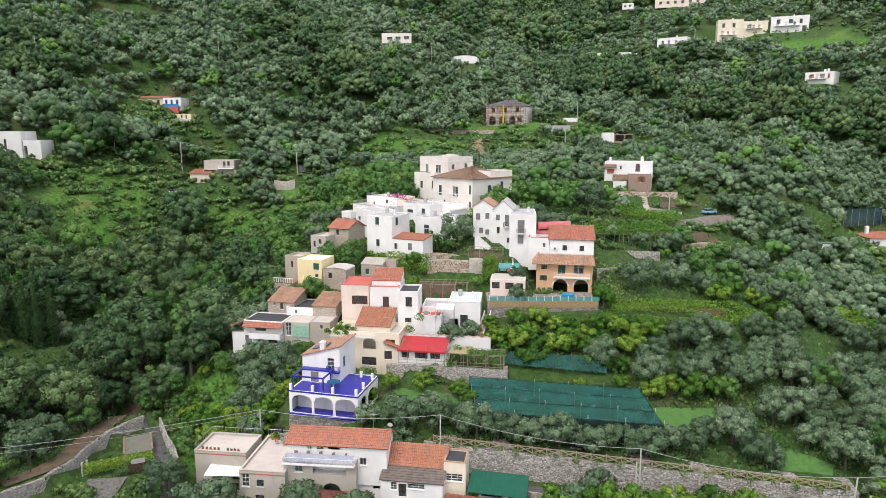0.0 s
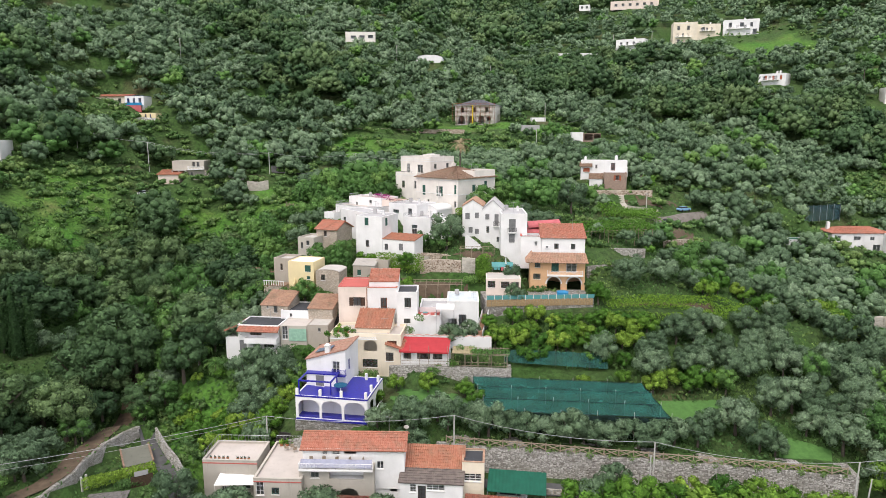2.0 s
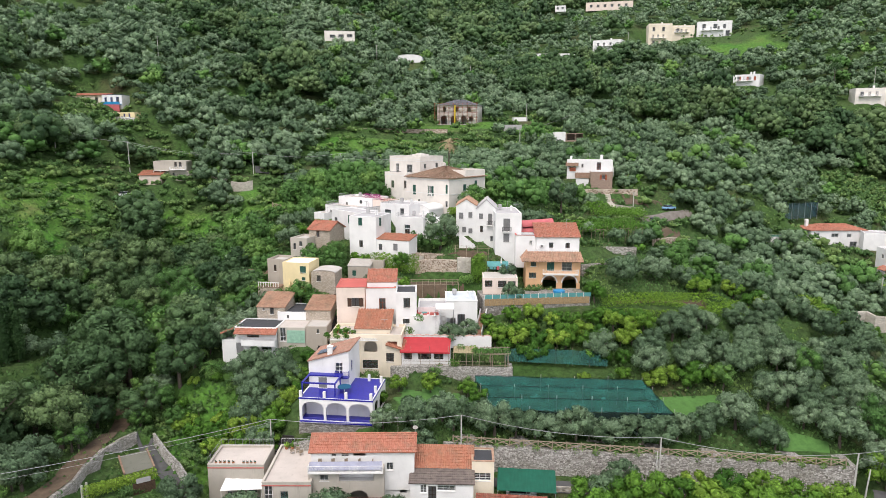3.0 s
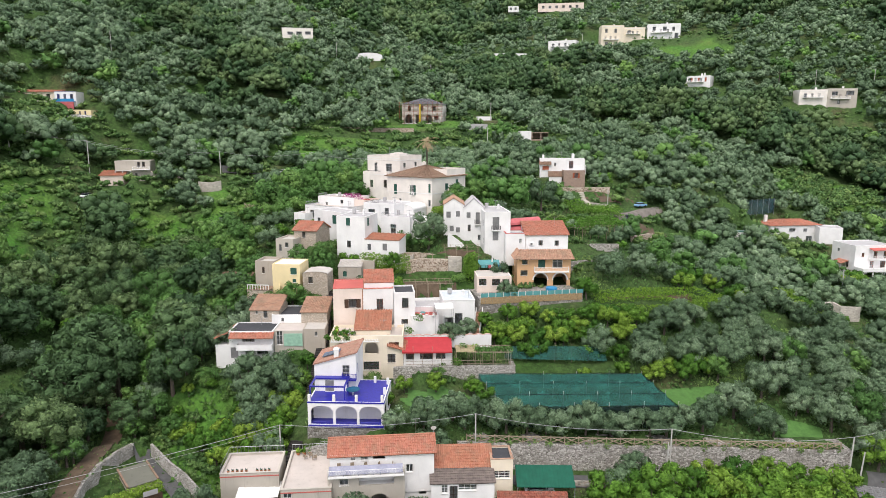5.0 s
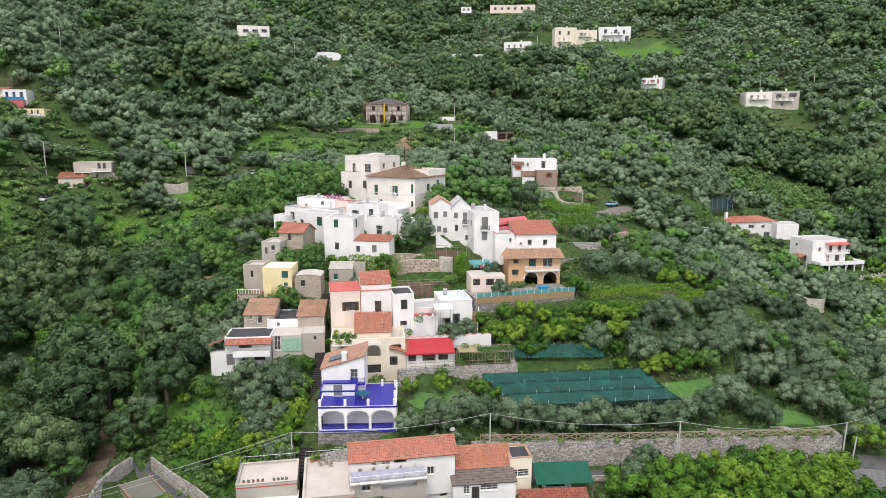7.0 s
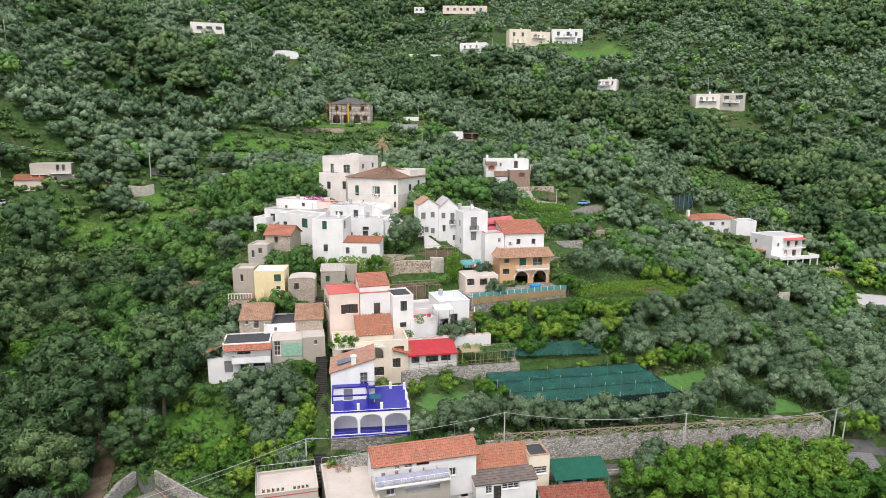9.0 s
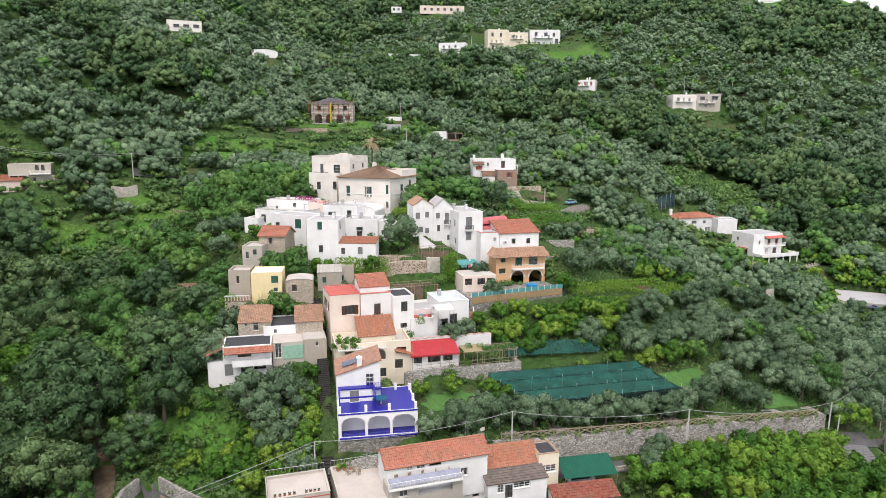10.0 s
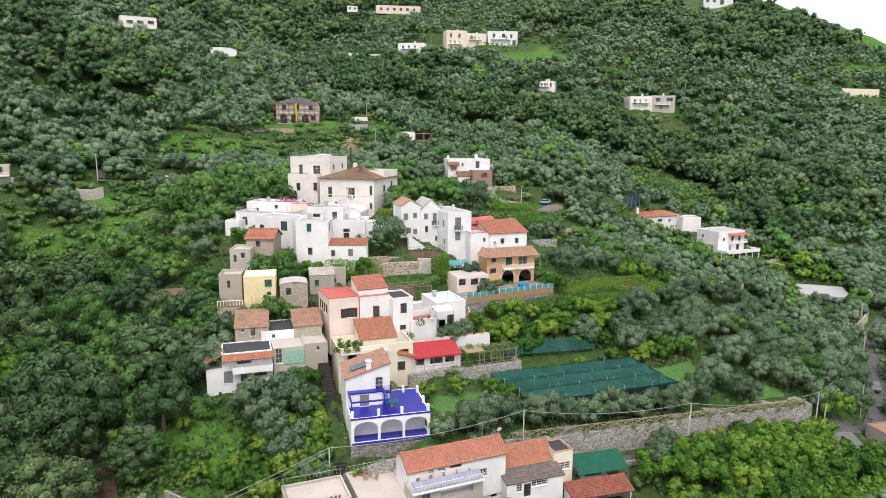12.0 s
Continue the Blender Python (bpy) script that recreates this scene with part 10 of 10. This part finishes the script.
climber("bougainvillea", "purple bougainvillea beside the canopy", [(31.5 + 0.9 * k, 148.5 + 0.3 * k, 36.6 - 0.1 * k, 1.1) for k in range(4)], 700, 0.22, FLOWERS, 3)
climber("bougainvillea", "purple bougainvillea on the villa terrace", [(-13.6 + 0.9 * k, 178.6 - 0.8 * k, 42.9, 1.2) for k in range(4)], 700, 0.22, FLOWERS, 4)
climber("grapevine", "green vines covering the long pergola", [(36 + 1.5 * k, 154 + 3.2 * j + 0.2 * k, 36.9 + 0.3 * j, 1.0) for k in range(13) for j in range(3)], 4200, 0.32, CITRUS, 5)
climber("grapevine", "flat green vine roof below the hill house", [(47.5 + 1.5 * k, 172.5 + 1.9 * j + 0.25 * k, float(height(47.5 + 1.5 * k, 172.5 + 1.9 * j + 0.25 * k)[0]) + 1.7, 0.95) for k in range(12) for j in range(4)], 3800, 0.34, CITRUS, 15)
climber("ivy", "thick bright ivy covering the garden terrace", [(-12.4 + 1.1 * k, 146.6 - 0.5 * k - 0.9 * j, 32.6 - 0.95 * j + 0.2 * math.sin(k), 1.15) for k in range(9) for j in range(3)], 4200, 0.27, CITRUS, 6)
climber("tall_bush", "tall dense green shrub on the terrace", [(9.9 + 0.3 * math.sin(k * 2.0), 137.6, 29.2 + 0.62 * k, 1.75 - 0.06 * k) for k in range(8)], 2820, 0.28, CITRUS, 41)
climber("shrub", "leafy shrub beside the tall bush", [(7.6, 136.6, 29.2, 1.1), (6.4, 137.2, 29.0, 0.9), (11.6, 136.2, 29.2, 1.3)], 900, 0.28, LIGHT, 42)
climber("hedge_vine", "vines over the bank beside the mansion terrace", [(7.5 + 1.3 * k, 163.8 - 0.2 * k, 40.6, 1.1) for k in range(6)], 1500, 0.3, CITRUS, 7)
climber("round_bush", "large green bush beside the white houses", [(12.5, 167.5, 43.5, 2.2), (14.5, 166.5, 43.0, 2.0), (11.0, 166, 42.4, 1.6)], 1100, 0.36, LIGHT, 8)
climber("hedge", "thick green hedge over the yard wall", [(-54.2 + 0.7 * k, 93.0 + 0.36 * k, 9.2 + 0.7 * j, 0.75) for k in range(12) for j in range(2)], 3000, 0.24, CITRUS, 9)
climber("ivy", "green creeper hanging over the yard fence", [(-49.5 + 0.5 * k, 93.6 + 0.2 * k, 8.8, 0.9) for k in range(5)], 900, 0.26, FERN, 29)
climber("yellow_vines", "yellowing vine rows on a terrace", [(33.5 + 1.25 * k, 122.6 + 1.7 * j, float(height(33.5 + 1.25 * k, 122.6 + 1.7 * j)[0]) + 0.75, 0.85) for k in range(25) for j in range(4)], 8200, 0.27, YELLOW_VINE, 10)
climber("pergola_creeper", "green creeper over the pergola", [(5.0 + 1.1 * k, 112.0 - 0.1 * k, 21.4, 0.8) for k in range(6)], 1000, 0.26, LIGHT, 11)
climber("wall_creeper", "bright creeper spilling down between the old walls", [(-24.6 + 1.3 * (k % 5), 147.4 - 0.5 * (k % 5), 29.6 + 0.9 * (k // 5), 1.35) for k in range(15)], 3400, 0.28, LIGHT, 14)
climber("roof_planting", "green planting on the cream roof terrace", [(-20.0 + 1.1 * k, 119.6 - 0.3 * k, 23.9, 0.5) for k in range(4)], 360, 0.22, FERN, 12)
climber("wall_creeper", "thick green creeper over the cottage wall", [(-21.6 + 0.9 * (k % 3), 150.6 - 0.4 * (k % 3), 32.0 + 0.85 * (k // 3), 1.45) for k in range(12)], 3400, 0.28, FERN, 13)
for k, (x, y, z, r) in enumerate(((-32.4, 137.6, 27.0, 1.2), (-30.0, 137.0, 27.2, 1.4), (-27.6, 136.4, 27.4, 1.3), (-25.0, 135.4, 27.2, 1.5), (-22.8, 134.8, 26.6, 1.2), (-35.4, 140.0, 28.0, 1.6), (-37.6, 141.0, 27.4, 1.8), (-20.2, 131.6, 25.6, 1.2))):
    climber("shrub", "leafy garden shrub beside the yellow house", [(x, y, z, r), (x + 0.7 * r, y - 0.3, z - 0.5, r * 0.7), (x - 0.6 * r, y - 0.2, z - 0.4, r * 0.75)], 620, 0.28, (LIGHT, FERN, CITRUS)[k % 3], 50 + k)
for k, (x, y, z, r) in enumerate(((-21.5, 117.4, 24.0, 0.5), (-19.8, 117.0, 23.9, 0.45), (-18.2, 116.8, 24.0, 0.5), (-4.6, 119.8, 25.9, 0.9), (-6.4, 120.4, 23.4, 0.8), (2.6, 114.2, 21.6, 0.8), (4.8, 113.6, 21.4, 0.9), (-28.0, 120.6, 20.4, 0.9), (0.8, 111.6, 19.8, 0.8))):
    climber("potted_shrub", "green terrace shrub against a wall", [(x, y, z, r), (x + 0.4, y, z - 0.3, r * 0.8)], 240, 0.2, (CITRUS, LIGHT)[k % 2], 80 + k)


climber("weeds", "tall grass and weeds along the wall top", [(WALL_A.x + wd.x * q - wd.y * (0.5 + 0.5 * math.sin(q * 2.1)), WALL_A.y + wd.y * q + wd.x * (0.5 + 0.5 * math.sin(q * 2.1)), 13.4 - 2.0 * q / wl, 0.3 + 0.25 * abs(math.sin(q * 1.7))) for q in range(1, 60)], 3000, 0.28, FERN, 31)
climber("dry_weeds", "dry yellow grass at the end of the wall", [(WALL_A.x + wd.x * q - wd.y * 0.9, WALL_A.y + wd.y * q + wd.x * 0.9, 13.5 - 2.0 * q / wl, 0.55) for q in (50, 51, 52.5, 54, 55, 56.5)], 500, 0.3, YELLOW_VINE, 32)

# grass and weeds between the trees
N_ = 80000
gxy = np.stack([rng.uniform(-110, 150, N_), 62 + 150 * rng.random(N_) ** 1.4], 1)
gxy[::3] = np.stack([rng.uniform(-46, 62, len(gxy[::3])), rng.uniform(84, 206, len(gxy[::3]))], 1)
keep = np.ones(N_, bool)
for (px, py, pz), yaw, w, d in PADS:
    c, s = math.cos(radians(yaw)), math.sin(radians(yaw))
    lx, ly = (gxy[:, 0] - px) * c + (gxy[:, 1] - py) * s, -(gxy[:, 0] - px) * s + (gxy[:, 1] - py) * c
    keep &= ~((lx > -0.4) & (lx < w + 0.4) & (ly > -1.0) & (ly < d + 0.3))
al, ac = wall_side(gxy[:, 0], gxy[:, 1])
keep &= ~((al > -3) & (al < 66) & (ac > -6.2) & (ac < 0.8))
for cx, cy, a, b_, turn in CLEAR:
    c, s = math.cos(radians(turn)), math.sin(radians(turn))
    lx, ly = (gxy[:, 0] - cx) * c + (gxy[:, 1] - cy) * s, -(gxy[:, 0] - cx) * s + (gxy[:, 1] - cy) * c
    keep &= ~((np.abs(lx) < a) & (np.abs(ly) < b_))
gxy = gxy[keep]
n_ = len(gxy)
base = np.column_stack([gxy, height(gxy[:, 0], gxy[:, 1])])
d_ = unit(rng.normal(size=(n_, 3)) * (1, 1, 0.35) + (0, 0, 0.25))
s_ = rng.uniform(0.25, 0.75, (n_, 1))
t_ = unit(np.cross(d_, rng.normal(size=(n_, 3))))
top = base + (0, 0, 0.02) + np.abs(t_) * (0, 0, 1) * s_ * 0.8 + t_ * (1, 1, 0) * s_ * 0.5
side = np.cross(d_, t_) * s_ * 0.45
v = np.stack([base - side, base + side, top + side * 0.7, top - side * 0.7], 1).reshape(-1, 3)
patch = np.array([noise.noise(Vector((x * 0.05, y * 0.05, 1.0))) for x, y in gxy]) * 0.5 + 0.45
me = mesh_from_arrays("grass", v, np.arange(n_ * 4).reshape(-1, 4), FERN, tint=np.repeat(np.clip(patch, 0, 0.99), 4))
tagged(new("grass", me), "green grass and weeds on the terraces", "grass", kind="stuff")
